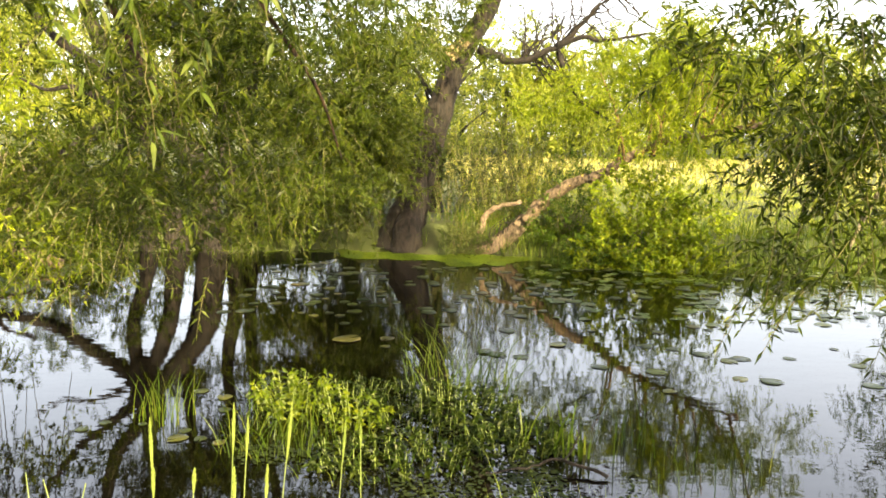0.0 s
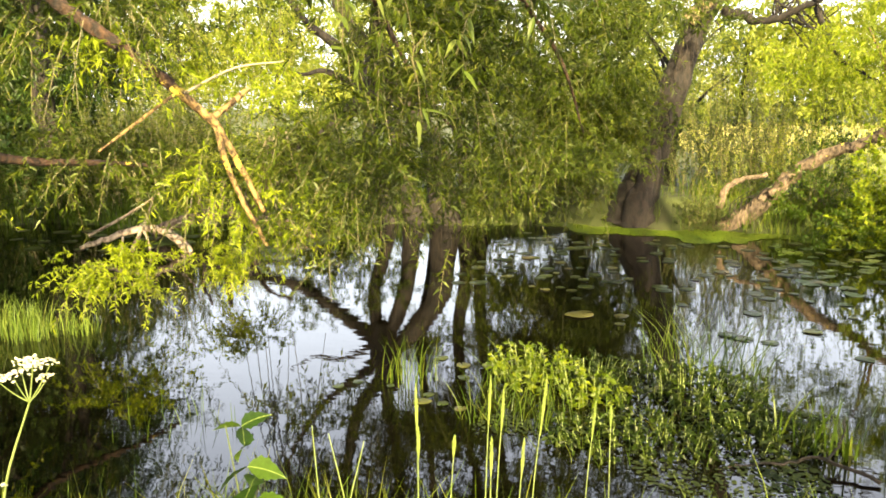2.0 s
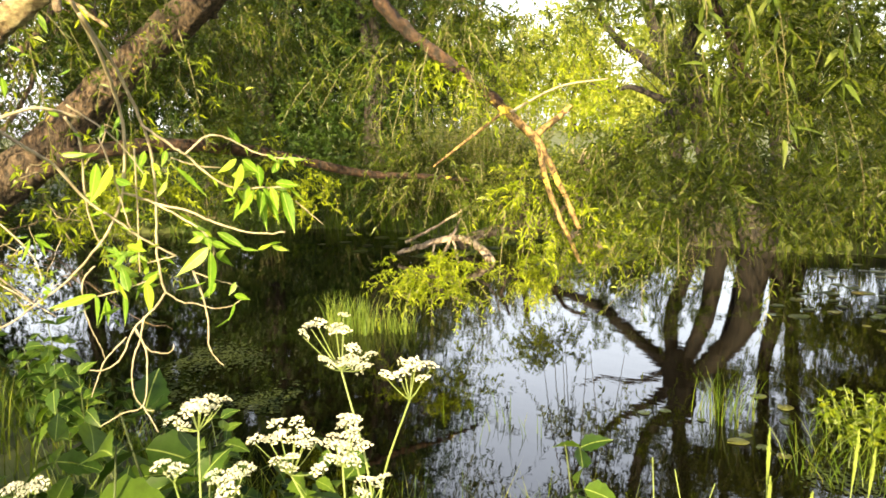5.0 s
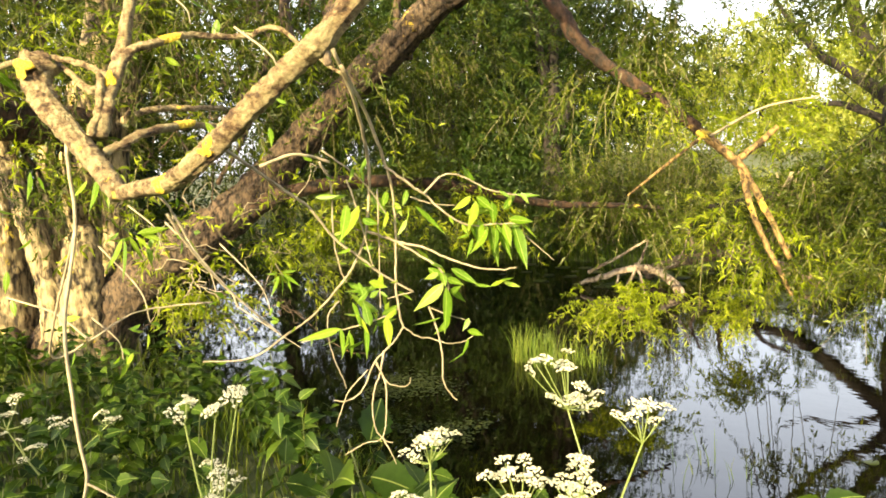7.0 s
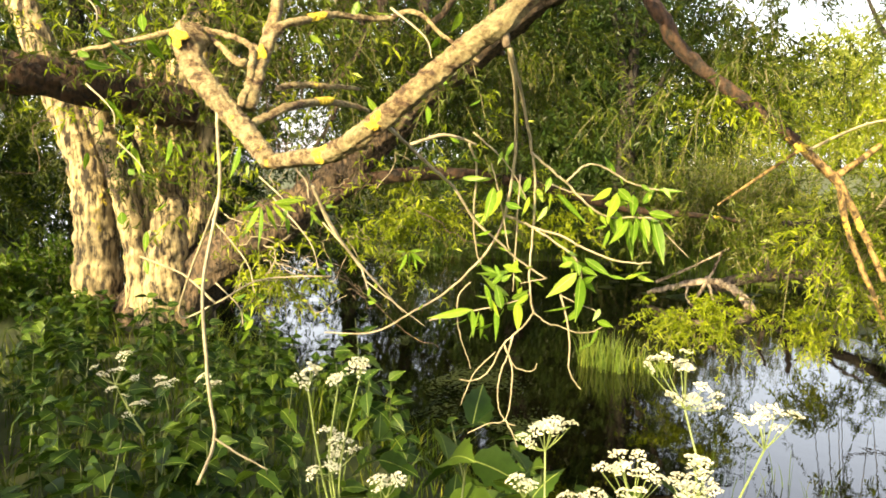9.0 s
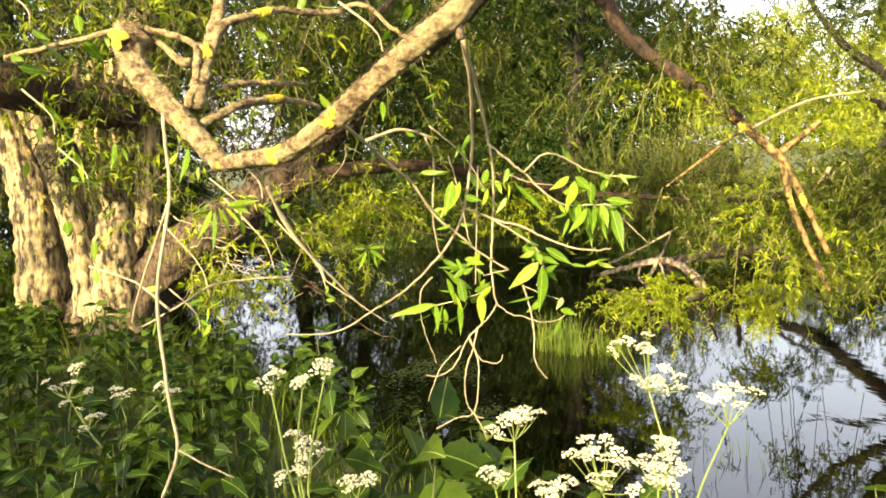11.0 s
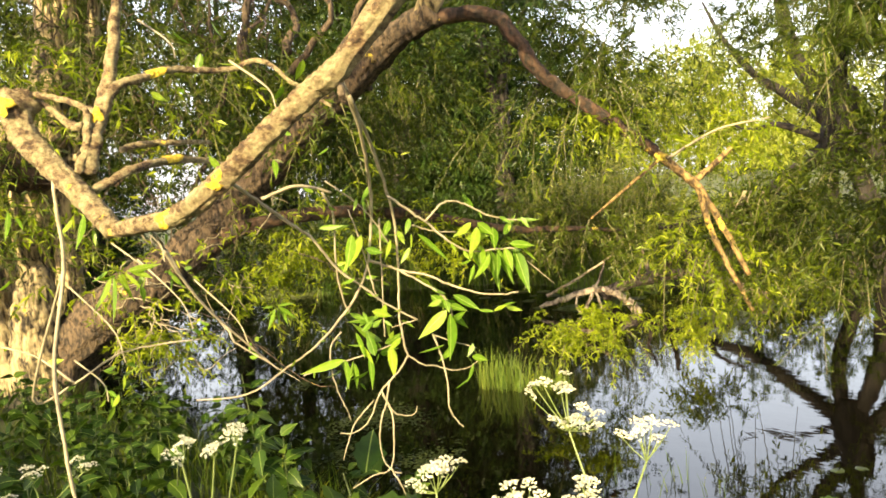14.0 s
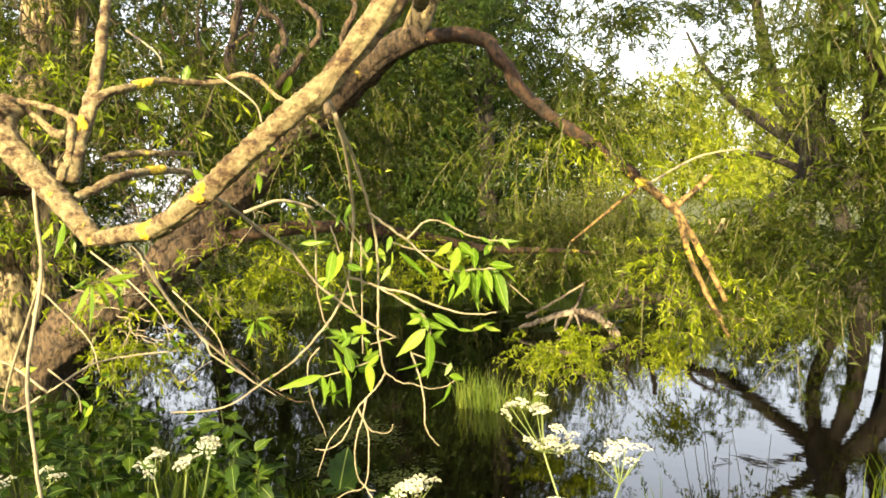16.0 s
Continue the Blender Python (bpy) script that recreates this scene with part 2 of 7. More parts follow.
def part(name, buf, mat, parent=None, label="", smooth=False):
    ob = new(name, buf.mesh(name, mat, smooth))
    if parent is not None:
        ob.parent = parent
        ob.matrix_parent_inverse = parent.matrix_basis.inverted()
    if label:
        ob["label"] = label
    return ob


def thing(name, at, label, category, group="", kind=""):
    ob = new(name)
    ob.empty_display_size = 0.1
    ob.matrix_basis = Matrix.Translation(at)
    return tagged(ob, label, category, group, kind)


def unit(a):
    a = np.asarray(a, float)
    return a / np.maximum(np.linalg.norm(a, axis=-1, keepdims=True), 1e-9)


def smooth_line(pts, steps=6):
    """Catmull-Rom through a few points."""
    p = np.asarray(pts, float)
    if len(p) < 3:
        return np.array([p[0] + (p[-1] - p[0]) * s for s in np.linspace(0, 1, steps + 1)])
    q = np.vstack([2 * p[0] - p[1], p, 2 * p[-1] - p[-2]])
    out = []
    for i in range(1, len(q) - 2):
        for s in np.linspace(0, 1, steps, endpoint=False):
            a, b, c, d = q[i - 1:i + 3]
            out.append(0.5 * (2 * b + (c - a) * s + (2 * a - 5 * b + 4 * c - d) * s * s + (3 * b - a - 3 * c + d) * s ** 3))
    out.append(p[-1])
    return np.array(out)


def tube(buf, pts, r0, r1, sides=10, rough=0.08, steps=6, flare=0.0, wobble=0.0, radii=None, furrow=0.0):
    """A tapered, uneven limb along a smooth line, closed at both ends; radii gives its girth point by point."""
    p = smooth_line(pts, steps)
    k = len(p)
    if wobble:
        p[1:-1] += rng.normal(0, wobble, (k - 2, 3))
    tan = unit(np.gradient(p, axis=0))
    ref = np.array([0.31, 0.83, 0.47])
    u = unit(np.cross(tan, ref))
    w = np.cross(tan, u)
    s = np.linspace(0, 1, k)
    rad = r0 + (r1 - r0) * s + flare * np.exp(-s * 9)
    if radii is not None:
        rad = np.interp(s, np.linspace(0, 1, len(radii)), radii)
        r0, r1 = radii[0], radii[-1]
    if k > 12 and r0 > 0.012:
        rad = rad * (1 + 0.04 * np.sin(s * k * rng.uniform(0.3, 0.5) + rng.uniform(0, 6)) + 0.04 * np.sin(s * k * rng.uniform(0.8, 1.2) + rng.uniform(0, 6)))
    ang = np.linspace(0, 2 * np.pi, sides, endpoint=False)
    bump = 1 + rough * np.sin(ang[None] * 3 + rng.uniform(0, 6) + s[:, None] * 5) + rng.normal(0, rough * 0.6, (k, sides))
    if sides >= 14 and r0 > 0.1:
        ridge = 0.5 * rng.uniform(-1, 1, (1, sides)) + 0.8 * np.sin(s[:, None] * rng.uniform(6, 16, (1, sides)) + rng.uniform(0, 6, (1, sides)))
        bump = 1 + 0.6 * (bump - 1) + 0.03 * ridge
    if furrow:
        rows = max(3, k // 4)
        plate = rng.normal(0, 1, (rows, sides)) + 1.2 * rng.normal(0, 1, (1, sides))
        at = np.linspace(0, rows - 1.001, k)
        i0 = at.astype(int)
        mix = (at - i0)[:, None]
        drift = (2.5 * np.sin(s * 4 + rng.uniform(0, 6)) + 1.5 * np.sin(s * 11)).astype(int)
        field = plate[i0] * (1 - mix) + plate[np.minimum(i0 + 1, rows - 1)] * mix
        field = np.stack([np.roll(field[q], drift[q]) for q in range(k)])
        bump = 1 + 0.5 * (bump - 1) + furrow * np.clip(field * 0.6, -1.2, 0.8)
    ring = p[:, None] + rad[:, None, None] * bump[..., None] * (np.cos(ang)[None, :, None] * u[:, None] + np.sin(ang)[None, :, None] * w[:, None])
    v = np.vstack([ring.reshape(-1, 3), p[:1], p[-1:] + tan[-1:] * r1 * 0.4])
    i, j = np.meshgrid(np.arange(k - 1), np.arange(sides), indexing="ij")
    a = i * sides + j
    b = i * sides + (j + 1) % sides
    c, d = b + sides, a + sides
    f = np.concatenate([np.stack([a, b, c], -1).reshape(-1, 3), np.stack([a, c, d], -1).reshape(-1, 3)])
    j = np.arange(sides)
    n = k * sides
    f = np.vstack([f, np.stack([np.full(sides, n), (j + 1) % sides, j], -1), np.stack([np.full(sides, n + 1), n - sides + j, n - sides + (j + 1) % sides], -1)])
    buf.add(v, f)
    return p


def leaves(buf, base, way, length, width, fold=0.25, curl=0.15):
    """Lance-shaped leaves folded along the midrib, two triangles each."""
    base, way = np.asarray(base), unit(way)
    m = len(base)
    up = unit(rng.normal(0, 0.55, (m, 3)) + np.array([0, -0.25, 0.8]))
    side = unit(np.cross(way, up))
    nor = np.cross(side, way)
    L, W = length.reshape(-1, 1), width.reshape(-1, 1)
    mid = base + way * L * 0.42 + nor * W * fold
    tip = base + way * L - np.array([0, 0, 1]) * L * curl
    v = np.stack([base, mid + side * W / 2, tip, mid - side * W / 2], 1).reshape(-1, 3)
    a = np.arange(m)[:, None] * 4
    f = np.concatenate([a + np.array([[0, 1, 2]]), a + np.array([[0, 2, 3]])])
    buf.add(v, f)


def fine_leaves(buf, base, way, length, width, curl=0.25, serrate=0.0, rows=6):
    """Near leaves: a curved blade with a pointed tip and a raised fold on each side."""
    base, way = np.asarray(base, float).reshape(-1, 3), unit(np.asarray(way, float).reshape(-1, 3))
    m = len(base)
    up = unit(rng.normal(0, 0.35, (m, 3)) + np.array([0, -0.2, 1.0]))
    side = unit(np.cross(way, up))
    nor = np.cross(side, way)
    L, W = np.reshape(length, (-1, 1)), np.reshape(width, (-1, 1))
    vs = []
    for i in range(rows + 1):
        s = i / rows
        prof = (math.sin(math.pi * s ** 0.7) ** 1.1 if 0 < s < 1 else 0.02)
        if serrate and i % 2:
            prof *= 1 + serrate
        c = base + way * L * s - np.array([0, 0, 1]) * L * curl * s * s
        vs += [c + side * W * prof / 2 + nor * W * 0.12 * prof, c, c - side * W * prof / 2 + nor * W * 0.12 * prof]
    v = np.stack(vs, 1).reshape(-1, 3)
    cell = []
    for i in range(rows):
        for j in range(2):
            a = i * 3 + j
            cell += [[a, a + 1, a + 4], [a, a + 4, a + 3]]
    f = (np.arange(m)[:, None, None] * (3 * (rows + 1)) + np.array(cell)[None]).reshape(-1, 3)
    buf.add(v, f)


def strands(leafbuf, twigbuf, start, way, length, droop, per, leaf_len, leaf_wid, twig=0.003):
    """Drooping willow shoots with leaves along them."""
    start, way = np.asarray(start), unit(way)
    m = len(start)
    length = np.broadcast_to(length, (m,)).reshape(-1, 1)
    droop = np.broadcast_to(droop, (m,)).reshape(-1, 1)
    s = (np.arange(per)[None] + rng.uniform(0, 1, (m, per))) / per
    down = np.array([0, 0, -1.0])

    def at(s):
        return start[:, None] + way[:, None] * (s * length)[..., None] + down * (droop * length * s * s)[..., None]
    p = at(s)
    tan = unit(way[:, None] * np.ones_like(s)[..., None] + down * (2 * droop * s)[..., None])
    d = unit(tan * 0.55 + unit(rng.normal(0, 1, p.shape)) * 1.0 + down * 0.14)
    k = m * per
    L = leaf_len * rng.uniform(0.6, 1.25, k)
    leaves(leafbuf, p.reshape(-1, 3), d.reshape(-1, 3), L, L * leaf_wid / leaf_len * rng.uniform(0.8, 1.2, k))
    if twigbuf is not None:
        q = at(np.array([[0.0, 0.5, 1.0]]) * np.ones((m, 1)))
        off = np.array([[1, 0, 0], [-0.5, 0.87, 0], [-0.5, -0.87, 0]])
        ring = q[:, :, None] + off[None, None] * (twig * np.array([1, 0.8, 0.4]))[None, :, None, None]
        cell = []
        for i in range(2):
            for j in range(3):
                a, b = i * 3 + j, i * 3 + (j + 1) % 3
                cell += [[a, b, b + 3], [a, b + 3, a + 3]]
        twigbuf.add(ring.reshape(-1, 3), (np.arange(m)[:, None, None] * 9 + np.array(cell)[None]).reshape(-1, 3))


def in_clump(m, centre, radii, hollow=0.35, gaps=0.0, gap_scale=0.8):
    """Points spread through an uneven ellipsoid, denser outside, with gaps."""
    out = np.zeros((0, 3))
    while len(out) < m:
        d = unit(rng.normal(0, 1, (m * 2, 3)))
        r = (hollow ** 3 + (1 - hollow ** 3) * rng.uniform(0, 1, (m * 2, 1))) ** (1 / 3)
        lump = 1 + 0.22 * np.sin(d[:, :1] * 5 + centre[0]) * np.cos(d[:, 1:2] * 4 + centre[1]) + 0.15 * np.sin(d[:, 2:] * 7 + centre[0])
        q = np.asarray(centre) + d * r * lump * np.asarray(radii)
        if gaps:
            g = np.sin(q[:, 0] * 2.9 / gap_scale + 1.3) + np.sin(q[:, 1] * 3.3 / gap_scale + 0.4 * q[:, 0]) + np.sin(q[:, 2] * 3.7 / gap_scale + q[:, 0])
            q = q[g + rng.normal(0, 0.5, len(g)) > gaps]
        out = np.vstack([out, q])
    return out[:m]


def crown(parent, clumps, mat, leaf_len=0.1, leaf_wid=0.018, per=20, shoot=0.5, droop=0.45, twig=0.003, floor=0.05, name="crown", with_twigs=True):
    """A crown of many drooping shoots, gathered in clumps."""
    lb, tb = Buf(), Buf()
    for centre, radii, count, gaps in clumps:
        heads = in_clump(max(3, count // 24), centre, radii, 0.35, gaps)
        pick = rng.integers(0, len(heads), count)
        size = (0.55 * shoot * rng.uniform(0.6, 1.3, len(heads)))[pick][:, None]
        p = heads[pick] + rng.normal(0, 1, (count, 3)) * size * np.array([1, 1, 0.6])
        out = unit((p - np.asarray(centre)) / np.asarray(radii))
        sway = unit(rng.normal(0, 1, heads.shape))[pick]
        way = unit(out * 0.6 + sway * 0.4 + rng.normal(0, 0.4, p.shape) + np.array([0, 0, 0.05]))
        ln = shoot * rng.uniform(0.5, 1.4, count)
        keep = p[:, 2] - ln * droop * 0.9 > floor
        strands(lb, tb if with_twigs else None, p[keep], way[keep], ln[keep], droop * rng.uniform(0.6, 1.3, keep.sum()), per, leaf_len, leaf_wid, twig)
    ob = part(name, lb, mat, parent)
    ob["kind"] = "stuff"
    if with_twigs:
        part("twig_mass", tb, M_SHOOT, parent)["kind"] = "stuff"
    return ob


def limb(parent, name, pts, r0, r1, mat, sides=12, **kw):
    b = Buf()
    tube(b, pts, r0, r1, sides, **kw)
    return part(name, b, mat, parent, smooth=True)


def blades(buf, base, height, width, lean=0.35, rows=3):
    """Bent, tapering grass blades."""
    base = np.asarray(base, float)
    m = len(base)
    a = rng.uniform(0, 2 * np.pi, m)
    side = np.stack([np.cos(a), np.sin(a), 0 * a], 1)
    b = rng.uniform(0, 2 * np.pi, m)
    bend = np.stack([np.cos(b), np.sin(b), 0 * b], 1) * (lean * rng.uniform(0.2, 1.4, m) * height)[:, None]
    vs = []
    for i in range(rows):
        s = i / rows
        c = base + np.array([0, 0, 1.0]) * (height * s * (1 - 0.12 * s))[:, None] + bend * s * s
        w = side * (width * (1 - 0.75 * s) / 2)[:, None]
        vs += [c - w, c + w]
    vs.append(base + np.array([0, 0, 1.0]) * (height * 0.88)[:, None] + bend)
    v = np.stack(vs, 1).reshape(-1, 3)
    cell = []
    for i in range(rows - 1):
        k = i * 2
        cell += [[k, k + 1, k + 3], [k, k + 3, k + 2]]
    k = (rows - 1) * 2
    cell.append([k, k + 1, k + 2])
    buf.add(v, (np.arange(m)[:, None, None] * (2 * rows + 1) + np.array(cell)[None]).reshape(-1, 3))


# ---- ground and water ----
FAR_X = [-60, -22, -16, -14, -12.5, -9.8, -7.3, -4, -1, 2, 4.6, 7, 14, 60]
FAR_Y = [6.5, 7.0, 8.0, 9.7, 11.3, 11.6, 12.1, 13.1, 13.4, 12.8, 12.4, 12.4, 12.2, 11.0]
NEAR_X = [-60, -20, -9.5, -8.2, -6.5, -4, -2, 0, 3, 8, 60]
NEAR_Y = [1.0, 1.6, 1.8, 2.5, 2.7, 2.5, 2.9, 3.4, 3.3, 3.0, 2.0]


def shore(x, y):
    """Metres outside the water: negative in the pond."""
    far = np.interp(x, FAR_X, FAR_Y) + 0.18 * np.sin(x * 2.1) + 0.1 * np.sin(x * 5.3)
    near = np.interp(x, NEAR_X, NEAR_Y) + 0.12 * np.sin(x * 2.7) + 0.06 * np.sin(x * 6.1)
    return np.maximum(y - far, near - y)


def land(x, y):
    d = shore(x, y)
    near = y < 7
    top = np.where(near, 0.6, 0.38 + np.clip((y - 16) * 0.008, 0, 0.5))
    rise = np.clip(d / np.where(near, 1.1, 0.9), 0, 1)
    h = top * rise * rise * (3 - 2 * rise)
    h = h + np.where(d > 0.3, 0.04 * np.sin(x * 1.7 + y) + 0.03 * np.sin(y * 2.3 - x), 0)
    return np.where(d < 0, np.maximum(-0.7, d * 0.9), h)


def build_ground():
    xs = np.concatenate([[-900, -300, -120, -70], np.arange(-40, -14, 1.0), np.arange(-14, 10, 0.2), np.arange(10, 40, 1.0), [60, 120, 300, 900]])
    ys = np.concatenate([[-900, -300, -100, -40, -15, -8, -4], np.arange(-2, 20, 0.2), np.arange(20, 45, 1.0), [50, 60, 90, 150, 300, 900]])
    X, Y = np.meshgrid(xs, ys, indexing="ij")
    Z = land(X, Y)
    v = np.stack([X, Y, Z], -1).reshape(-1, 3)
    w = len(ys)
    i, j = np.meshgrid(np.arange(len(xs) - 1), np.arange(w - 1), indexing="ij")
    a = (i * w + j).ravel()
    f = np.concatenate([np.stack([a, a + w, a + w + 1], -1), np.stack([a, a + w + 1, a + 1], -1)])
    b = Buf()
    b.add(v, f)
    tagged(part("ground", b, M_GROUND, smooth=True), "grassy earth banks and flat meadow round the pond", "ground", kind="structure")
    b = Buf()
    b.add([(-60, 0, 0), (60, 0, 0), (60, 16, 0), (-60, 16, 0)], [(0, 1, 2), (0, 2, 3)])
    tagged(part("water", b, M_WATER), "still dark brown pond water mirroring the sky and willows", "water", kind="structure")


build_ground()


# ---- willow trees ----
def near_willow():
    """The pollard willow on the near bank, with its leaning trunk and long arching limb."""
    t = thing("willow_tree", (-8.0, 1.6, 0.55), "old pollard willow with furrowed sunlit stems and a long arching limb", "tree")
    limb(t, "stem", [(-8.5, 1.07, 0.26), (-8.47, 1.11, 0.81), (-8.46, 1.12, 1.24), (-8.47, 1.11, 1.64), (-8.5, 1.07, 2.02), (-8.57, 0.97, 2.4), (-8.67, 0.84, 2.82), (-8.87, 0.57, 3.72)], 0.2, 0.1, M_BARK, 52, steps=16, radii=[0.295, 0.243, 0.206, 0.195, 0.179, 0.164, 0.153, 0.132], furrow=0.04)
    limb(t, "stem", [(-7.98, 1.43, 0.35), (-7.98, 1.43, 0.88), (-8.0, 1.4, 1.23), (-8.04, 1.34, 1.57), (-8.09, 1.28, 1.93), (-8.15, 1.21, 2.23), (-8.21, 1.12, 2.56), (-8.31, 0.99, 3.04)], 0.2, 0.1, M_BARK, 52, steps=16, radii=[0.195, 0.154, 0.128, 0.113, 0.108, 0.103, 0.097, 0.082], furrow=0.04)
    limb(t, "stem", [(-8.11, 1.51, 0.69), (-8.09, 1.52, 1.18), (-8.11, 1.5, 1.55), (-8.12, 1.49, 1.92), (-8.13, 1.48, 2.25), (-8.08, 1.54, 2.63), (-8.02, 1.63, 3.03)], 0.2, 0.1, M_BARK, 52, steps=16, radii=[0.115, 0.089, 0.084, 0.079, 0.073, 0.068, 0.047], furrow=0.04)
    limb(t, "broken_stem", [(-7.82, 1.55, 0.25), (-7.8, 1.58, 0.67), (-7.8, 1.59, 1.04), (-7.78, 1.61, 1.35), (-7.75, 1.65, 1.6), (-7.72, 1.7, 1.75)], 0.2, 0.1, M_BARK, 52, steps=16, radii=[0.265, 0.229, 0.198, 0.183, 0.153, 0.076], furrow=0.04)
    limb(t, "main_stem", [(-8.71, 1.86, 0.3), (-8.68, 1.9, 1.36), (-8.57, 1.89, 1.89), (-8.34, 1.87, 2.27), (-8.15, 1.87, 2.64), (-8.01, 1.97, 3.1), (-7.93, 2.08, 3.6), (-7.85, 2.18, 4.59)], 0.2, 0.1, M_BARK, 52, steps=16, radii=[0.207, 0.196, 0.205, 0.21, 0.222, 0.205, 0.183, 0.14], furrow=0.04)
    limb(t, "stem", [(-8.18, 1.99, 0.37), (-8.17, 2.01, 1.06), (-8.14, 2.05, 1.78), (-8.09, 2.11, 2.43), (-8.0, 2.24, 3.0), (-7.9, 2.37, 3.62), (-7.8, 2.5, 4.38)], 0.2, 0.1, M_BARK, 52, steps=16, radii=[0.165, 0.132, 0.121, 0.121, 0.099, 0.077, 0.05], furrow=0.04)
    limb(t, "root_crown", [(-8.28, 1.45, 0.0), (-8.26, 1.47, 0.4), (-8.24, 1.49, 0.64), (-8.22, 1.53, 0.86)], 0.2, 0.1, M_BARK_TRUNK, 60, steps=10, radii=[0.56, 0.46, 0.33, 0.2], furrow=0.07)
    limb(t, "root", [(-8.1, 1.1, 0.83), (-8.2, 0.97, 0.71), (-8.3, 0.83, 0.56)], 0.1, 0.05, M_BARK_TRUNK, 18, steps=8, radii=[0.081, 0.071, 0.045], furrow=0.06)
    limb(t, "root", [(-7.92, 1.34, 0.75), (-7.96, 1.29, 0.59), (-8.01, 1.21, 0.41)], 0.1, 0.05, M_BARK_TRUNK, 18, steps=8, radii=[0.081, 0.071, 0.04], furrow=0.06)
    limb(t, "root", [(-7.69, 1.65, 0.73), (-7.62, 1.74, 0.57), (-7.55, 1.83, 0.38)], 0.1, 0.05, M_BARK_TRUNK, 18, steps=8, radii=[0.091, 0.071, 0.04], furrow=0.06)
    limb(t, "limb", [(-7.9, 1.85, 2.6), (-7.69, 1.33, 2.68), (-7.47, 0.8, 2.76), (-7.3, 0.0, 2.85), (-7.1, -1.2, 3.2)], 0.19, 0.15, M_BARK_LIMB, 32, steps=12, furrow=0.08)
    limb(t, "leaning_trunk", [(-8.1, 1.68, 0.44), (-7.83, 1.87, 0.92), (-7.55, 2.16, 1.3), (-7.26, 2.5, 1.56), (-7.06, 2.77, 1.79), (-6.93, 2.99, 2.0), (-6.73, 3.21, 2.28), (-6.18, 3.52, 2.77), (-5.6, 3.75, 3.16), (-5.23, 3.83, 3.36), (-4.84, 3.93, 3.48)], 0.25, 0.1, M_BARK_TRUNK, 44, steps=14, flare=0.08, furrow=0.07)
    limb(t, "arching_limb", [(-4.95, 3.9, 3.45), (-4.51, 4.16, 3.4), (-4.33, 4.23, 3.21), (-4.25, 4.35, 2.99), (-4.11, 4.49, 2.79), (-3.88, 4.7, 2.55), (-3.62, 4.89, 2.28)], 0.06, 0.042, M_BARK_LIMB, 14, wobble=0.004)
    limb(t, "arching_limb", [(-3.66, 4.87, 2.32), (-3.5, 4.97, 2.13), (-3.37, 5.04, 1.98), (-3.21, 5.1, 1.64), (-3.08, 5.14, 1.35)], 0.038, 0.018, M_ORANGE, 12, rough=0.07, wobble=0.003)
    limb(t, "branch", [(-3.37, 5.04, 1.98), (-3.29, 5.01, 1.69), (-3.13, 5.0, 1.37), (-3.05, 5.1, 1.1)], 0.026, 0.014, M_ORANGE, 10, rough=0.07, wobble=0.003)
    limb(t, "branch", [(-3.42, 5.01, 2.02), (-3.35, 5.17, 2.13), (-3.28, 5.35, 2.26)], 0.028, 0.018, M_ORANGE, 8)
    limb(t, "branch", [(-3.6, 4.9, 2.22), (-3.73, 4.57, 2.0), (-3.84, 4.36, 1.84)], 0.014, 0.007, M_ORANGE, 7)
    limb(t, "branch", [(-3.55, 4.92, 2.22), (-3.3, 5.2, 2.4), (-3.0, 5.4, 2.45)], 0.012, 0.006, M_TWIG, 6)
    limb(t, "long_limb", [(-7.0, 2.85, 1.75), (-6.68, 3.09, 1.94), (-6.44, 3.71, 2.02), (-6.35, 4.69, 1.93), (-6.16, 5.92, 1.65), (-5.85, 6.59, 1.58), (-5.6, 7.2, 1.5)], 0.085, 0.02, M_BARK_LIMB, 10)
    limb(t, "upper_limb", [(-4.95, 3.9, 3.45), (-4.2, 3.9, 4.3), (-3.2, 3.6, 5.2), (-2.2, 3.2, 5.8)], 0.1, 0.04, M_BARK, 10)
    limb(t, "upper_limb", [(-7.64, 2.11, 4.5), (-6.6, 2.3, 5.8), (-5.2, 2.4, 6.6)], 0.15, 0.05, M_BARK, 10)
    for k in range(7):
        e = np.array([-4.5, 7.5, 0.5]) + rng.normal(0, 0.25, 3) * (1, 0.6, 0.2)
        limb(t, "twig", [(-3.6 + rng.normal(0, 0.1), 6.2, 1.9), (e + (-3.6, 6.2, 1.9)) / 2 + rng.normal(0, 0.08, 3), e], 0.009, 0.003, M_TWIG, 5, steps=4)
    tangle = Buf()
    for k in range(150):
        p = np.array([rng.uniform(-8.6, -6.2), 0, rng.uniform(2.2, 4.2)])
        p[1] = np.interp(p[0], [-8.6, -6.2], [1.0, 3.3]) + rng.normal(0, 0.35)
        q = p + rng.normal(0, 0.38, 3)
        tube(tangle, [p, (p * 2 + q) / 3 + rng.normal(0, 0.08, 3), (p + q * 2) / 3 + rng.normal(0, 0.08, 3), q], rng.uniform(0.003, 0.009), 0.002, 5, 0.05, 3, wobble=0.01)
    part("twig_mass", tangle, M_BARK_TRUNK, t)["kind"] = "stuff"
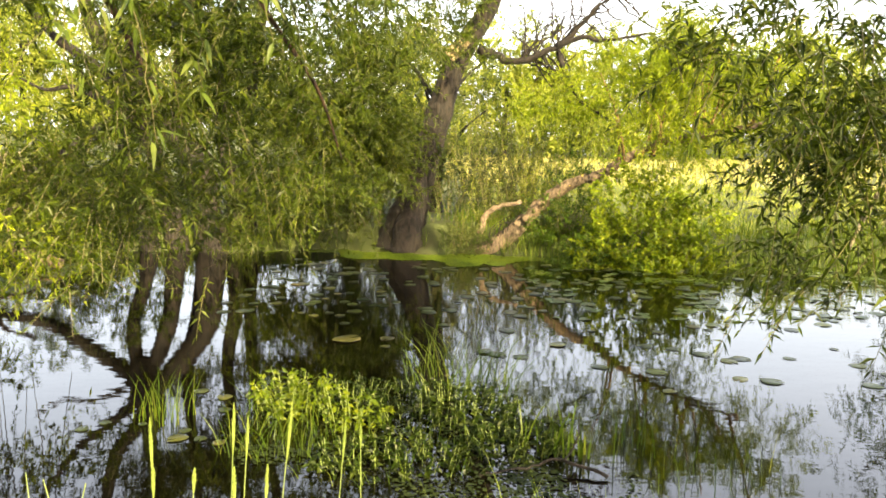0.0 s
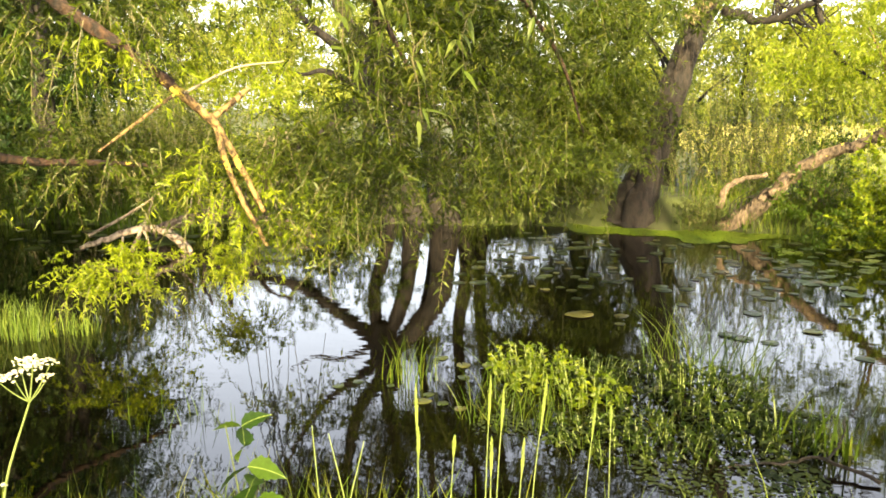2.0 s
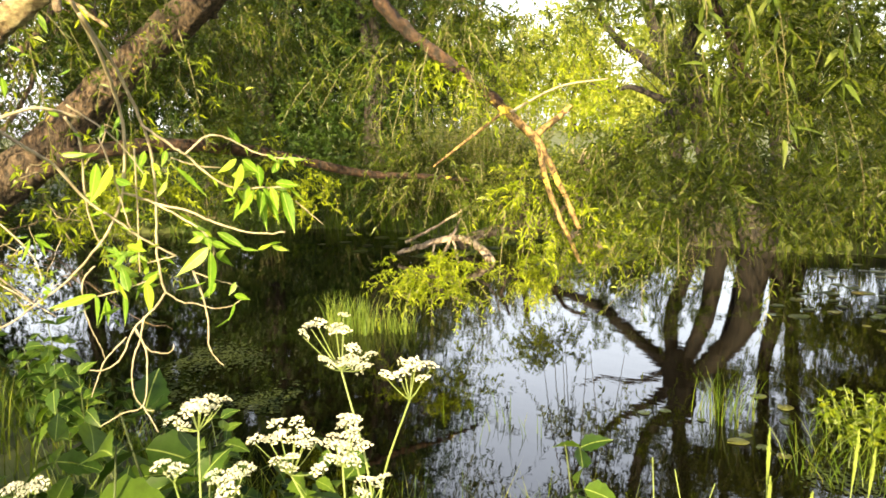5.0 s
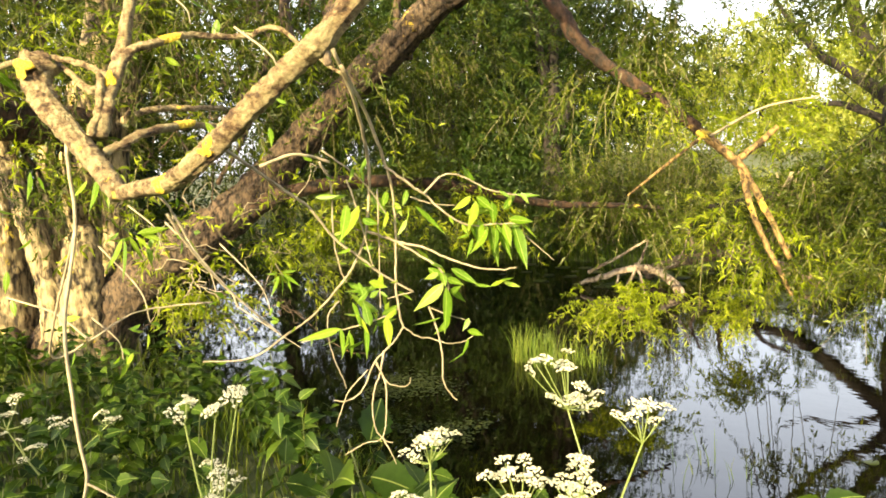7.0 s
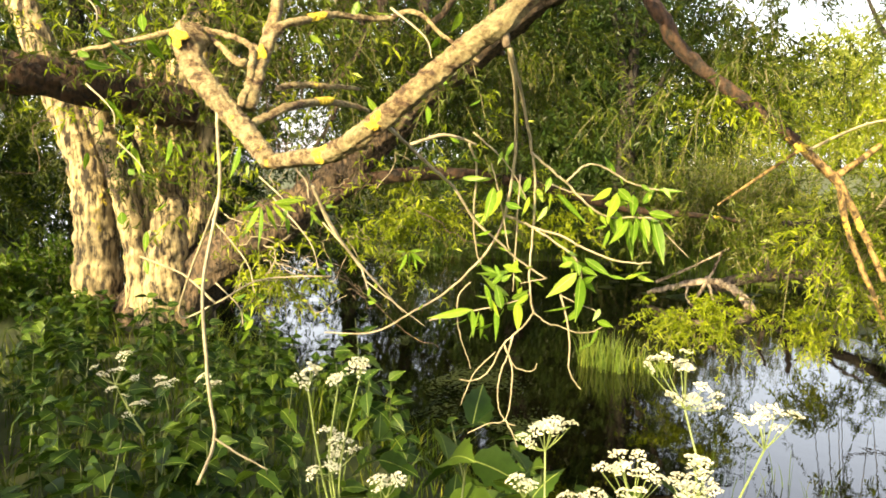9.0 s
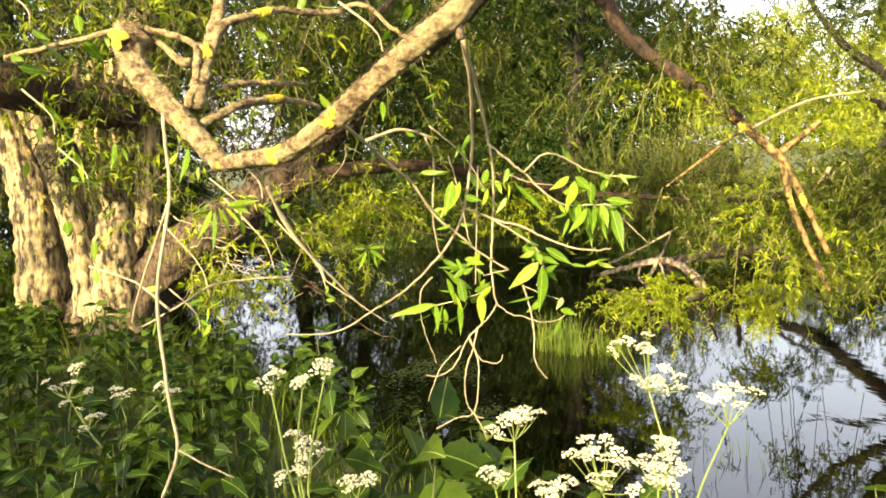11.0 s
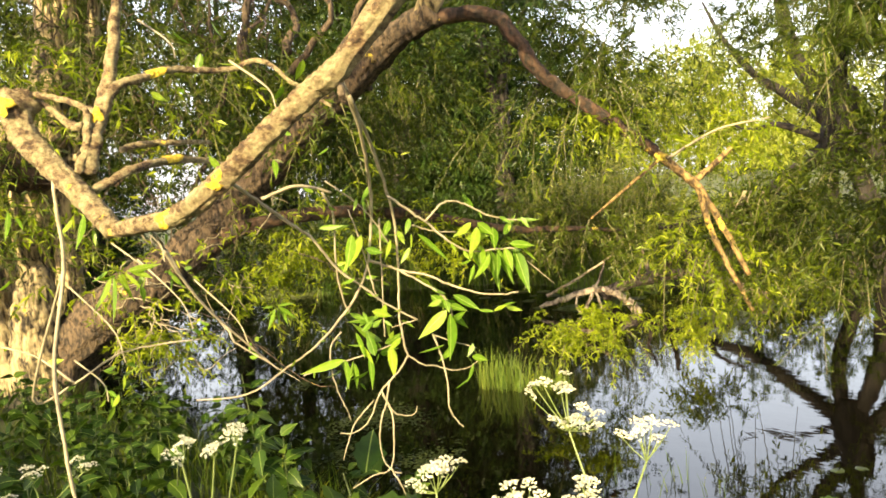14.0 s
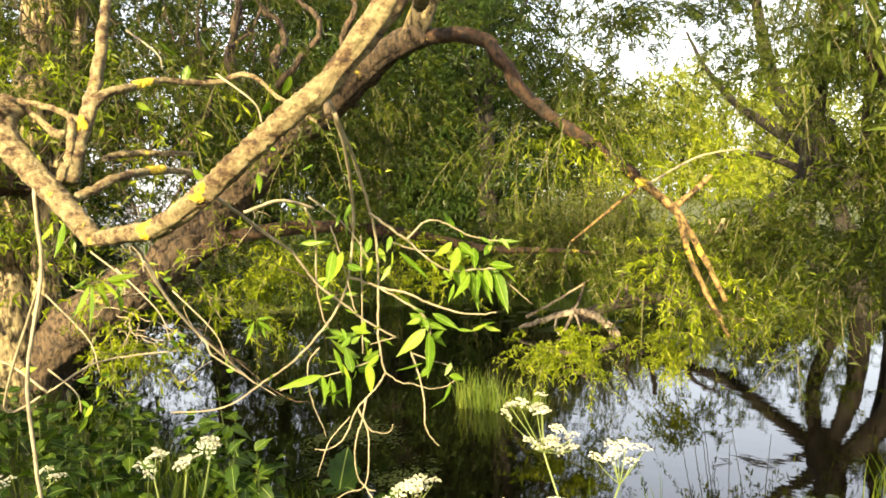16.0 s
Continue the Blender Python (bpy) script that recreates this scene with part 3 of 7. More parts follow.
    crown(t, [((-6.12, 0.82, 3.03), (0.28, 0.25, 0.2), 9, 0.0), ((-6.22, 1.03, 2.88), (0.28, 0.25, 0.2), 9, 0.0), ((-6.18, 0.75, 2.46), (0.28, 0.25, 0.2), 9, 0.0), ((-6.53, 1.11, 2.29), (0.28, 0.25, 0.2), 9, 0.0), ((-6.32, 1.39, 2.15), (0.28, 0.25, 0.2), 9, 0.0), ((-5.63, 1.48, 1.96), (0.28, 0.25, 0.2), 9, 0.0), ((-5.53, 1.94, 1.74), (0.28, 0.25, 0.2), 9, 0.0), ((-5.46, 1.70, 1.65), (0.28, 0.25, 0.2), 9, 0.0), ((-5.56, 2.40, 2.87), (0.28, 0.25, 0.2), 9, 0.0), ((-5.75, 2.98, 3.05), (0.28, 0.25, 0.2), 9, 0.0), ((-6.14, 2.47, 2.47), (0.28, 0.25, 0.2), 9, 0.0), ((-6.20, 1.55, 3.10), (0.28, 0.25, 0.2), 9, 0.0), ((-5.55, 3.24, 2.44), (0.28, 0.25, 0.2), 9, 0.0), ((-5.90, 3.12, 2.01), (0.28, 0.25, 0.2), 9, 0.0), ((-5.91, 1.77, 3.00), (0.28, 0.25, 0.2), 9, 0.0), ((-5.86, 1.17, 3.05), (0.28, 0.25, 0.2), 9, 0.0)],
          M_WILLOW_SUNLIT, 0.075, 0.017, 14, 0.3, 0.5, 0.0025, 0.1, "shoot_mass")
    # dry twigs tangled round the leaning trunk
    for k in range(64):
        p = np.array([rng.uniform(-7.8, -6.0), rng.uniform(1.7, 3.2), rng.uniform(0.8, 2.0)])
        q = p + np.array([rng.normal(0.1, 0.4), rng.normal(0.05, 0.35), rng.normal(-0.05, 0.25)])
        limb(t, "dry_twig", [p, (p * 2 + q) / 3 + rng.normal(0, 0.07, 3), (p + q * 2) / 3 + rng.normal(0, 0.07, 3), q], 0.006, 0.0025, M_TWIG if k % 2 else M_BARK_TRUNK, 5, steps=4, wobble=0.01)
    # thin uprights and side shoots round the head
    for k in range(9):
        a = rng.uniform(-8.4, -5.6)
        y0 = np.interp(a, [-8.6, -5.6], [1.2, 3.7]) + rng.normal(0, 0.25)
        z0 = np.interp(a, [-8.6, -7.4, -5.6], [2.4, 1.9, 3.1]) + rng.uniform(-0.2, 0.6)
        top = (a + rng.normal(0, 0.5), y0 + rng.normal(0.1, 0.4), z0 + rng.uniform(1.2, 2.6))
        limb(t, "branch", [(a, y0, z0), ((a * 2 + top[0]) / 3 + rng.normal(0, 0.2), (y0 * 2 + top[1]) / 3 + rng.normal(0, 0.15), (z0 * 2 + top[2]) / 3), ((a + top[0] * 2) / 3 + rng.normal(0, 0.2), (y0 + top[1] * 2) / 3, (z0 + top[2] * 2) / 3), top], rng.uniform(0.02, 0.05), 0.008, M_BARK_TRUNK, 8, wobble=0.012)
    # two clumps beside (-7.4, -0.2) are unseen, added to dapple the stems
    crown(t, [((-4.7, 5.6, 1.9), (0.6, 0.5, 0.35), 46, 0.2), ((-4.8, 6.2, 2.7), (0.6, 0.5, 0.3), 40, 0.2), ((-4.1, 5.5, 1.7), (0.45, 0.4, 0.25), 34, 0.2), ((-5.1, 5.9, 3.0), (0.5, 0.4, 0.3), 44, 0.2), ((-4.9, 6.1, 2.5), (0.5, 0.4, 0.35), 30, 0.2), ((-4.2, 6.8, 1.4), (0.45, 0.35, 0.22), 30, 0.2),
              ((-3.6, 8.5, 4.4), (0.9, 0.7, 0.5), 150, 0.1), ((-2.6, 8.2, 4.5), (0.8, 0.7, 0.5), 130, 0.1), ((-7.6, 1.4, 4.9), (2.2, 1.8, 1.3), 900, -0.2), ((-5.2, 3.2, 5.8), (1.8, 1.6, 0.9), 450, 0.2),
              ((-6.6, 4.3, 3.2), (1.0, 0.6, 0.7), 170, 0.3), ((-8.9, 1.9, 2.6), (1.2, 1.1, 0.9), 260, 0.0), ((-9.5, 2.9, 1.6), (0.9, 0.8, 0.8), 160, 0.0),
              ((-8.3, 3.2, 3.6), (1.3, 0.9, 1.0), 420, 0.0), ((-7.0, 4.4, 3.9), (1.2, 0.9, 0.8), 300, 0.1), ((-9.5, 1.6, 3.2), (1.0, 1.2, 1.2), 420, 0.0), ((-8.6, 4.2, 2.2), (1.0, 0.8, 0.9), 200, 0.2), ((-4.0, 4.6, 2.9), (0.6, 0.4, 0.3), 40, 0.2), ((-4.64, 5.44, 3.6), (0.5, 0.4, 0.3), 45, 0.5), ((-4.2, 5.74, 3.59), (0.5, 0.4, 0.3), 45, 0.5), ((-3.01, 6.44, 3.16), (0.5, 0.4, 0.3), 25, 0.5), ((-4.46, 5.66, 3.19), (0.5, 0.4, 0.3), 36, 0.5), ((-6.3, 5.4, 1.9), (0.5, 1.5, 0.3), 120, 0.0), ((-2.4, 6.1, 1.34), (0.5, 0.4, 0.2), 34, 0.0), ((-2.9, 5.6, 1.34), (0.35, 0.3, 0.15), 28, -0.1), ((-2.65, 6.0, 1.65), (0.5, 0.4, 0.35), 56, -0.1), ((-2.4, 6.2, 1.85), (0.5, 0.4, 0.3), 90, 0.0), ((-3.2, 6.4, 1.75), (0.5, 0.4, 0.25), 70, 0.1), ((-1.9, 7.0, 1.32), (0.5, 0.5, 0.25), 36, 0.0), ((-2.9, 6.3, 1.7), (0.7, 0.5, 0.25), 90, 0.1), ((-7.3, 3.6, 2.6), (0.5, 0.5, 0.8), 130, 0.0), ((-6.65, 1.75, 3.4), (0.5, 0.4, 0.3), 36, 0.2), ((-6.85, 2.5, 3.5), (0.5, 0.4, 0.35), 40, 0.2), ((-6.8, 1.5, 2.9), (0.4, 0.35, 0.25), 22, 0.2), ((-6.85, 2.8, 3.0), (0.4, 0.3, 0.25), 26, 0.2), ((-5.85, 1.36, 3.15), (0.35, 0.3, 0.22), 22, 0.1), ((-5.68, 1.78, 3.35), (0.35, 0.3, 0.22), 22, 0.1), ((-5.57, 2.2, 3.1), (0.35, 0.3, 0.22), 20, 0.1), ((-5.35, 2.54, 3.38), (0.35, 0.3, 0.22), 20, 0.1), ((-5.91, 1.49, 2.35), (0.35, 0.3, 0.22), 14, 0.1), ((-5.18, 3.01, 2.86), (0.35, 0.3, 0.22), 16, 0.1), ((-7.5, -0.4, 2.6), (0.6, 0.4, 0.4), 46, 0.2), ((-7.2, -0.1, 3.2), (0.6, 0.5, 0.35), 46, 0.2), ((-8.6, 2.9, 4.6), (1.4, 1.0, 0.9), 420, -0.1), ((-10.5, 2.2, 4.2), (1.2, 1.2, 1.2), 420, -0.2), ((-7.2, 5.6, 3.6), (1.0, 0.8, 1.2), 330, 0.0), ((-4.6, 5.6, 3.4), (0.5, 0.4, 0.3), 40, 0.5), ((-4.45, 6.0, 3.05), (0.5, 0.4, 0.25), 35, 0.5), ((-4.6, 6.5, 3.9), (0.7, 0.5, 0.35), 81, 0.5), ((-3.9, 7.0, 3.7), (0.6, 0.5, 0.3), 45, 0.5)],
          M_WILLOW, 0.074, 0.0155, 23, 0.4, 0.4, 0.003, 0.1)
    # clumps of the same willow in the leaf coloured as sunlit
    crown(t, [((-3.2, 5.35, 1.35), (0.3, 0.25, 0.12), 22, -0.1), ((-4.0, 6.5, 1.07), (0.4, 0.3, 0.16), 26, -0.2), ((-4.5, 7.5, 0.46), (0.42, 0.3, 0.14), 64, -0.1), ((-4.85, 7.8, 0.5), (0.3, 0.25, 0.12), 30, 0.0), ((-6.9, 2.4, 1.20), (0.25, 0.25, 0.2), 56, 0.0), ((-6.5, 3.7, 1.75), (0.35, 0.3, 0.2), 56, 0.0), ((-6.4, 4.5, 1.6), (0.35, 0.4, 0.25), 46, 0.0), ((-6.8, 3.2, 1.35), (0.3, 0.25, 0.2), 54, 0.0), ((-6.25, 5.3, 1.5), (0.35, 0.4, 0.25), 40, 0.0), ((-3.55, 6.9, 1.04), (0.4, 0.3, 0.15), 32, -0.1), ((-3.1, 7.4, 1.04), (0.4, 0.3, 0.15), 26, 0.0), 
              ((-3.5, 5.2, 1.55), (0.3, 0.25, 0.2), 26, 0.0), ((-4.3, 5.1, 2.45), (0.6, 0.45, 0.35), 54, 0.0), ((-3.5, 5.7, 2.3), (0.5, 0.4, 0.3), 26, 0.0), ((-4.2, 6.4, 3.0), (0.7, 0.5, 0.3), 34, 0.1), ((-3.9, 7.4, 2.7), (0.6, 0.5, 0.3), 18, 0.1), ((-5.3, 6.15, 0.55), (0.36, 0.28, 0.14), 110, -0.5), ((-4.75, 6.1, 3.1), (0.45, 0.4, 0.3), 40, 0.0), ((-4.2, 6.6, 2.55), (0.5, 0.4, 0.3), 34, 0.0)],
          M_WILLOW_SUNLIT, 0.066, 0.017, 20, 0.26, 0.42, 0.003, 0.02, "pale_crown")
    crown(t, [((-1.66, 4.1, 2.62), (0.42, 0.3, 0.3), 60, 0.0), ((-1.44, 4.44, 2.5), (0.5, 0.35, 0.35), 66, 0.0), ((-0.95, 4.89, 2.55), (0.5, 0.35, 0.35), 66, 0.0), ((-1.83, 4.73, 2.0), (0.5, 0.35, 0.3), 60, 0.0),
              ((-1.31, 5.2, 2.05), (0.45, 0.35, 0.25), 36, 0.1), ((-0.75, 5.54, 2.15), (0.4, 0.35, 0.35), 50, 0.0), ((-0.95, 5.9, 1.6), (0.35, 0.35, 0.2), 24, 0.1), ((-2.26, 4.7, 1.75), (0.45, 0.35, 0.22), 30, 0.1),
              ((-2.1, 5.3, 1.6), (0.35, 0.35, 0.2), 24, 0.1), ((-0.62, 5.33, 2.75), (0.4, 0.35, 0.3), 40, 0.1), ((-2.2, 4.0, 2.9), (0.6, 0.4, 0.3), 26, 0.2), ((-1.3, 4.4, 3.1), (0.8, 0.5, 0.3), 90, 0.0)],
          M_WILLOW, 0.068, 0.015, 23, 0.3, 0.42, 0.0025, 0.1, "overhanging_crown")
    limb(t, "upper_limb", [(-3.2, 3.6, 5.2), (-3.4, 5.4, 5.3), (-3.4, 7.4, 4.9), (-3.1, 8.6, 4.4)], 0.05, 0.012, M_BARK_LIMB, 9)
    limb(t, "branch", [(-2.9, 3.4, 5.4), (-2.3, 3.9, 4.0), (-1.9, 4.3, 2.9), (-1.7, 4.8, 2.2), (-1.5, 5.3, 1.8)], 0.03, 0.006, M_BARK_LIMB, 8)
    limb(t, "branch", [(-2.2, 3.2, 5.8), (-1.6, 4.0, 4.2), (-1.2, 4.6, 3.0), (-0.9, 5.2, 2.4), (-0.8, 5.7, 1.9)], 0.03, 0.006, M_BARK_LIMB, 8)
    # unseen limbs and leaves overhead, added to shade the bank and nearby sprays
    limb(t, "upper_limb", [(-7.7, 2.0, 4.3), (-6.6, 1.2, 5.0), (-5.2, 0.8, 5.3), (-3.6, 0.6, 5.4)], 0.1, 0.025, M_BARK_LIMB, 10)
    limb(t, "upper_limb", [(-2.4, 3.3, 5.7), (-1.2, 2.6, 5.0), (-0.2, 1.9, 4.2), (0.5, 1.5, 3.8)], 0.04, 0.01, M_BARK_LIMB, 8)
    crown(t, [((-4.6, 0.7, 5.2), (2.3, 1.6, 0.6), 520, -0.2), ((-2.6, 1.6, 5.6), (1.4, 1.2, 0.5), 220, -0.1), ((0.0, 1.3, 3.7), (0.7, 0.45, 0.35), 54, 0.2), ((-0.7, 1.9, 4.0), (0.5, 0.4, 0.35), 44, 0.2), ((-0.95, 1.75, 3.5), (0.35, 0.35, 0.3), 44, 0.0), ((0.6, 1.9, 3.5), (0.4, 0.4, 0.3), 36, 0.2)], M_WILLOW, 0.09, 0.021, 17, 0.35, 0.4, 0.003, 0.1, "overhead_crown")
    # shoots hanging from overhead into the view
    for x, y, z in ((-1.05, 2.9, 2.05), (-1.3, 2.82, 2.2), (-0.9, 2.95, 2.25), (-1.15, 2.75, 2.4), (-0.65, 3.0, 2.42), (-1.66, 3.43, 2.53), (-1.52, 3.29, 2.59), (-1.87, 3.65, 2.79), (-1.65, 3.60, 2.79)):
        lb = Buf()
        b = Buf()
        p = tube(b, [(x - 0.9, y + 0.4, 5.2), (x - 0.35, y + 0.2, 3.6), (x - 0.06, y, z + 0.5), (x, y, z)], 0.0026, 0.0012, 6, 0.05, wobble=0.012)
        part("hanging_shoot", b, M_SHOOT, t)
        q = p[p[:, 2] < z + 0.8]
        k = 26
        at = q[rng.integers(0, len(q), k)] + rng.normal(0, 0.012, (k, 3))
        fine_leaves(lb, at, unit(rng.normal(0, 0.7, (k, 3)) + (0, 0, -0.75)), rng.uniform(0.06, 0.11, k), rng.uniform(0.015, 0.022, k))
        part("leaf_spray", lb, M_NEAR, t)["kind"] = "stuff"
    # loose sprays against the sky
    crown(t, [((-4.30, 5.23, 3.45), (0.40, 0.35, 0.22), 34, 0.2), ((-4.20, 5.64, 3.32), (0.42, 0.35, 0.24), 40, 0.2), ((-4.15, 6.16, 3.18), (0.40, 0.35, 0.20), 34, 0.2), ((-4.40, 4.97, 3.23), (0.35, 0.30, 0.20), 26, 0.2), ((-4.18, 7.18, 3.59), (0.45, 0.35, 0.20), 22, 0.2), ((-4.88, 10.17, 3.79), (0.80, 0.60, 0.40), 110, 0.2), ((-4.70, 11.13, 3.44), (0.70, 0.60, 0.40), 100, 0.2)],
          M_WILLOW, 0.07, 0.015, 22, 0.36, 0.45, 0.0025, 0.1, "sky_spray")
    return t


def far_willow():
    """The stout leaning willow on the far bank with its dead side limb."""
    t = thing("willow_tree", (-0.95, 13.8, 0.2), "tall leaning willow with grey furrowed bark on the far bank", "tree")
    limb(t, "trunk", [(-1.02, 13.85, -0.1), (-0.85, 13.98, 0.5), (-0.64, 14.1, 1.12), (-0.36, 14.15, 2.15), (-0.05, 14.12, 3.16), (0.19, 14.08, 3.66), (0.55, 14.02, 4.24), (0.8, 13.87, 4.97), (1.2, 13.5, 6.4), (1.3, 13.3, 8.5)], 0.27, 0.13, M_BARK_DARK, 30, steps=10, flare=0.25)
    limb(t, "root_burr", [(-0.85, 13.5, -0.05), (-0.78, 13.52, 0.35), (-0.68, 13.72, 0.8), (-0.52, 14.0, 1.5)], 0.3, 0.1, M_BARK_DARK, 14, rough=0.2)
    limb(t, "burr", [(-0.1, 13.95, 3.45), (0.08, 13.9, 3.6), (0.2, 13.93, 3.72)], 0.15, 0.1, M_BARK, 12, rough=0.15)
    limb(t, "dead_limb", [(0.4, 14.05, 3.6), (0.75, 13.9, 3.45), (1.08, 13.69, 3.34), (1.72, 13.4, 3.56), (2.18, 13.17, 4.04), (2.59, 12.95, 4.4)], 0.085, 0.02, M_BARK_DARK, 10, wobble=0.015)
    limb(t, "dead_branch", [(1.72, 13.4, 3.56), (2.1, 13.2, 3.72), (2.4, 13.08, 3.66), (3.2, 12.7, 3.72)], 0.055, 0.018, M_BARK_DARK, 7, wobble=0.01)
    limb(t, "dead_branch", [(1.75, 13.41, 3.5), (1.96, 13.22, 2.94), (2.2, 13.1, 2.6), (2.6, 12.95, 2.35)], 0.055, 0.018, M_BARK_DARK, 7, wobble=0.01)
    line = smooth_line([(0.9, 13.8, 3.4), (1.3, 13.6, 3.4), (1.72, 13.4, 3.56), (2.18, 13.17, 4.04), (2.59, 12.95, 4.4)], 8)
    for k in range(46):
        p = line[rng.integers(4, len(line))]
        q = p + np.array([rng.normal(0.35, 0.35), rng.normal(0, 0.35), rng.choice([-0.6, 1, 1]) * rng.uniform(0.3, 1.2)])
        limb(t, "dead_twig", [p, (p + q) / 2 + rng.normal(0, 0.07, 3), q], 0.019, 0.006, M_BARK_DARK, 5, wobble=0.012)
        r = (p + q) / 2
        limb(t, "dead_twig", [r, r + rng.normal(0, 0.16, 3) + (0.08, 0, 0.1), r + rng.normal(0, 0.2, 3) + (0.25, 0, 0.3)], 0.011, 0.004, M_BARK_DARK, 5)
    crown(t, [((-1.2, 13.4, 5.0), (1.6, 1.2, 1.4), 420, 0.1), ((-1.9, 13.0, 2.4), (0.9, 0.9, 1.5), 640, -0.2), ((0.6, 13.8, 7.6), (1.6, 1.4, 1.4), 220, 0.4),
              ((-0.3, 13.0, 3.9), (0.5, 0.5, 0.8), 90, 0.0), ((-1.6, 12.6, 1.1), (0.7, 0.5, 0.6), 160, 0.0)],
          M_WILLOW, 0.105, 0.024, 26, 0.5, 0.45)
    return t


def wide_willow():
    """The many-stemmed willow whose branches hang to the water."""
    t = thing("willow_tree", (-4.0, 13.3, 0.2), "many-stemmed willow with branches drooping to the water", "tree")
    fork = (-5.45, 13.0, 2.3)
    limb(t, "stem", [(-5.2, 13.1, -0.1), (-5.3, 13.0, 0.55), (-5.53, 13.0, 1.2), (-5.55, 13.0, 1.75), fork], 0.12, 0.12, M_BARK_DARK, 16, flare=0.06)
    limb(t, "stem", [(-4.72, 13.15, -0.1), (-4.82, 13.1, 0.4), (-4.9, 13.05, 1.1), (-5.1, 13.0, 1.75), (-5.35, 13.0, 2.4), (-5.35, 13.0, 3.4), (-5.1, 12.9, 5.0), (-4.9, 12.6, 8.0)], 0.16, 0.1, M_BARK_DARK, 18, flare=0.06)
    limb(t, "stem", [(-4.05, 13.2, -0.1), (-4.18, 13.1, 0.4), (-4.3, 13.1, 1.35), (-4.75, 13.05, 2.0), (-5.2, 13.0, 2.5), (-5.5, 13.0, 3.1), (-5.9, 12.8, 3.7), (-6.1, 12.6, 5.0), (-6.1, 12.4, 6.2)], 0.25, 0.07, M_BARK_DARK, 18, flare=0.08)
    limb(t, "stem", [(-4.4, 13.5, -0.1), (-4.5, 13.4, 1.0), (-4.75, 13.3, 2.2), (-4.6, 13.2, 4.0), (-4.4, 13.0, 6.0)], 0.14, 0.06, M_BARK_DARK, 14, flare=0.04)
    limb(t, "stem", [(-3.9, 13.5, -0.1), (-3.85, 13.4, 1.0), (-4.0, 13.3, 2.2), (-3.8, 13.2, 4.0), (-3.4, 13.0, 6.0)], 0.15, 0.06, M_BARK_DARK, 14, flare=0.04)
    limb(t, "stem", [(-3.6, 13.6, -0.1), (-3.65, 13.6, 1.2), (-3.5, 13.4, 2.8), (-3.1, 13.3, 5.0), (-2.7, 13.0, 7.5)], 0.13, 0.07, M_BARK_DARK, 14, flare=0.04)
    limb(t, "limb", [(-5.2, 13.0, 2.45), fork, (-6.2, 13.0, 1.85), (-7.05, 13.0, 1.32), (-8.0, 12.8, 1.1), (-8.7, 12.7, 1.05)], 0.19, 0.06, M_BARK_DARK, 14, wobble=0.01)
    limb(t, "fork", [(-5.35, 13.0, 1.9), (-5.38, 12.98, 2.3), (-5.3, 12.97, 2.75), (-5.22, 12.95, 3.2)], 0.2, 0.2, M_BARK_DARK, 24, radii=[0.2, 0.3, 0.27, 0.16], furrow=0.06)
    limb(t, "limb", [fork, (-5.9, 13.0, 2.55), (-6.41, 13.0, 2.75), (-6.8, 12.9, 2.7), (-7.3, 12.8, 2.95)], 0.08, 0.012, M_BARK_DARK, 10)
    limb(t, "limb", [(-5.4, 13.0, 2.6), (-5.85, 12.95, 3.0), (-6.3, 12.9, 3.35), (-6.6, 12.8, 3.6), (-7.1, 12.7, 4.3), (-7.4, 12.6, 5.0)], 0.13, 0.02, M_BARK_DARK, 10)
    crown(t, [((-3.0, 12.7, 4.2), (2.0, 1.2, 1.4), 1100, 0.1), ((-4.3, 12.7, 4.4), (0.9, 0.8, 0.8), 150, 0.3), ((-4.2, 13.6, 2.4), (0.6, 0.4, 1.2), 190, 0.1), ((-7.3, 12.9, 1.7), (0.6, 0.4, 0.3), 46, 0.2), ((-2.1, 12.5, 1.9), (0.9, 0.8, 1.2), 620, -0.1),
              ((-5.6, 12.4, 0.9), (0.5, 0.4, 0.35), 50, 0.2), ((-6.0, 11.9, 0.7), (0.4, 0.4, 0.3), 40, 0.1), ((-2.9, 12.7, 1.0), (0.45, 0.4, 0.5), 120, 0.1), ((-4.0, 12.6, 6.6), (2.2, 1.6, 1.6), 260, 0.7),
              ((-5.6, 12.2, 5.2), (1.0, 1.0, 0.9), 120, 0.4)],
          M_WILLOW, 0.105, 0.024, 26, 0.5, 0.45)
    return t


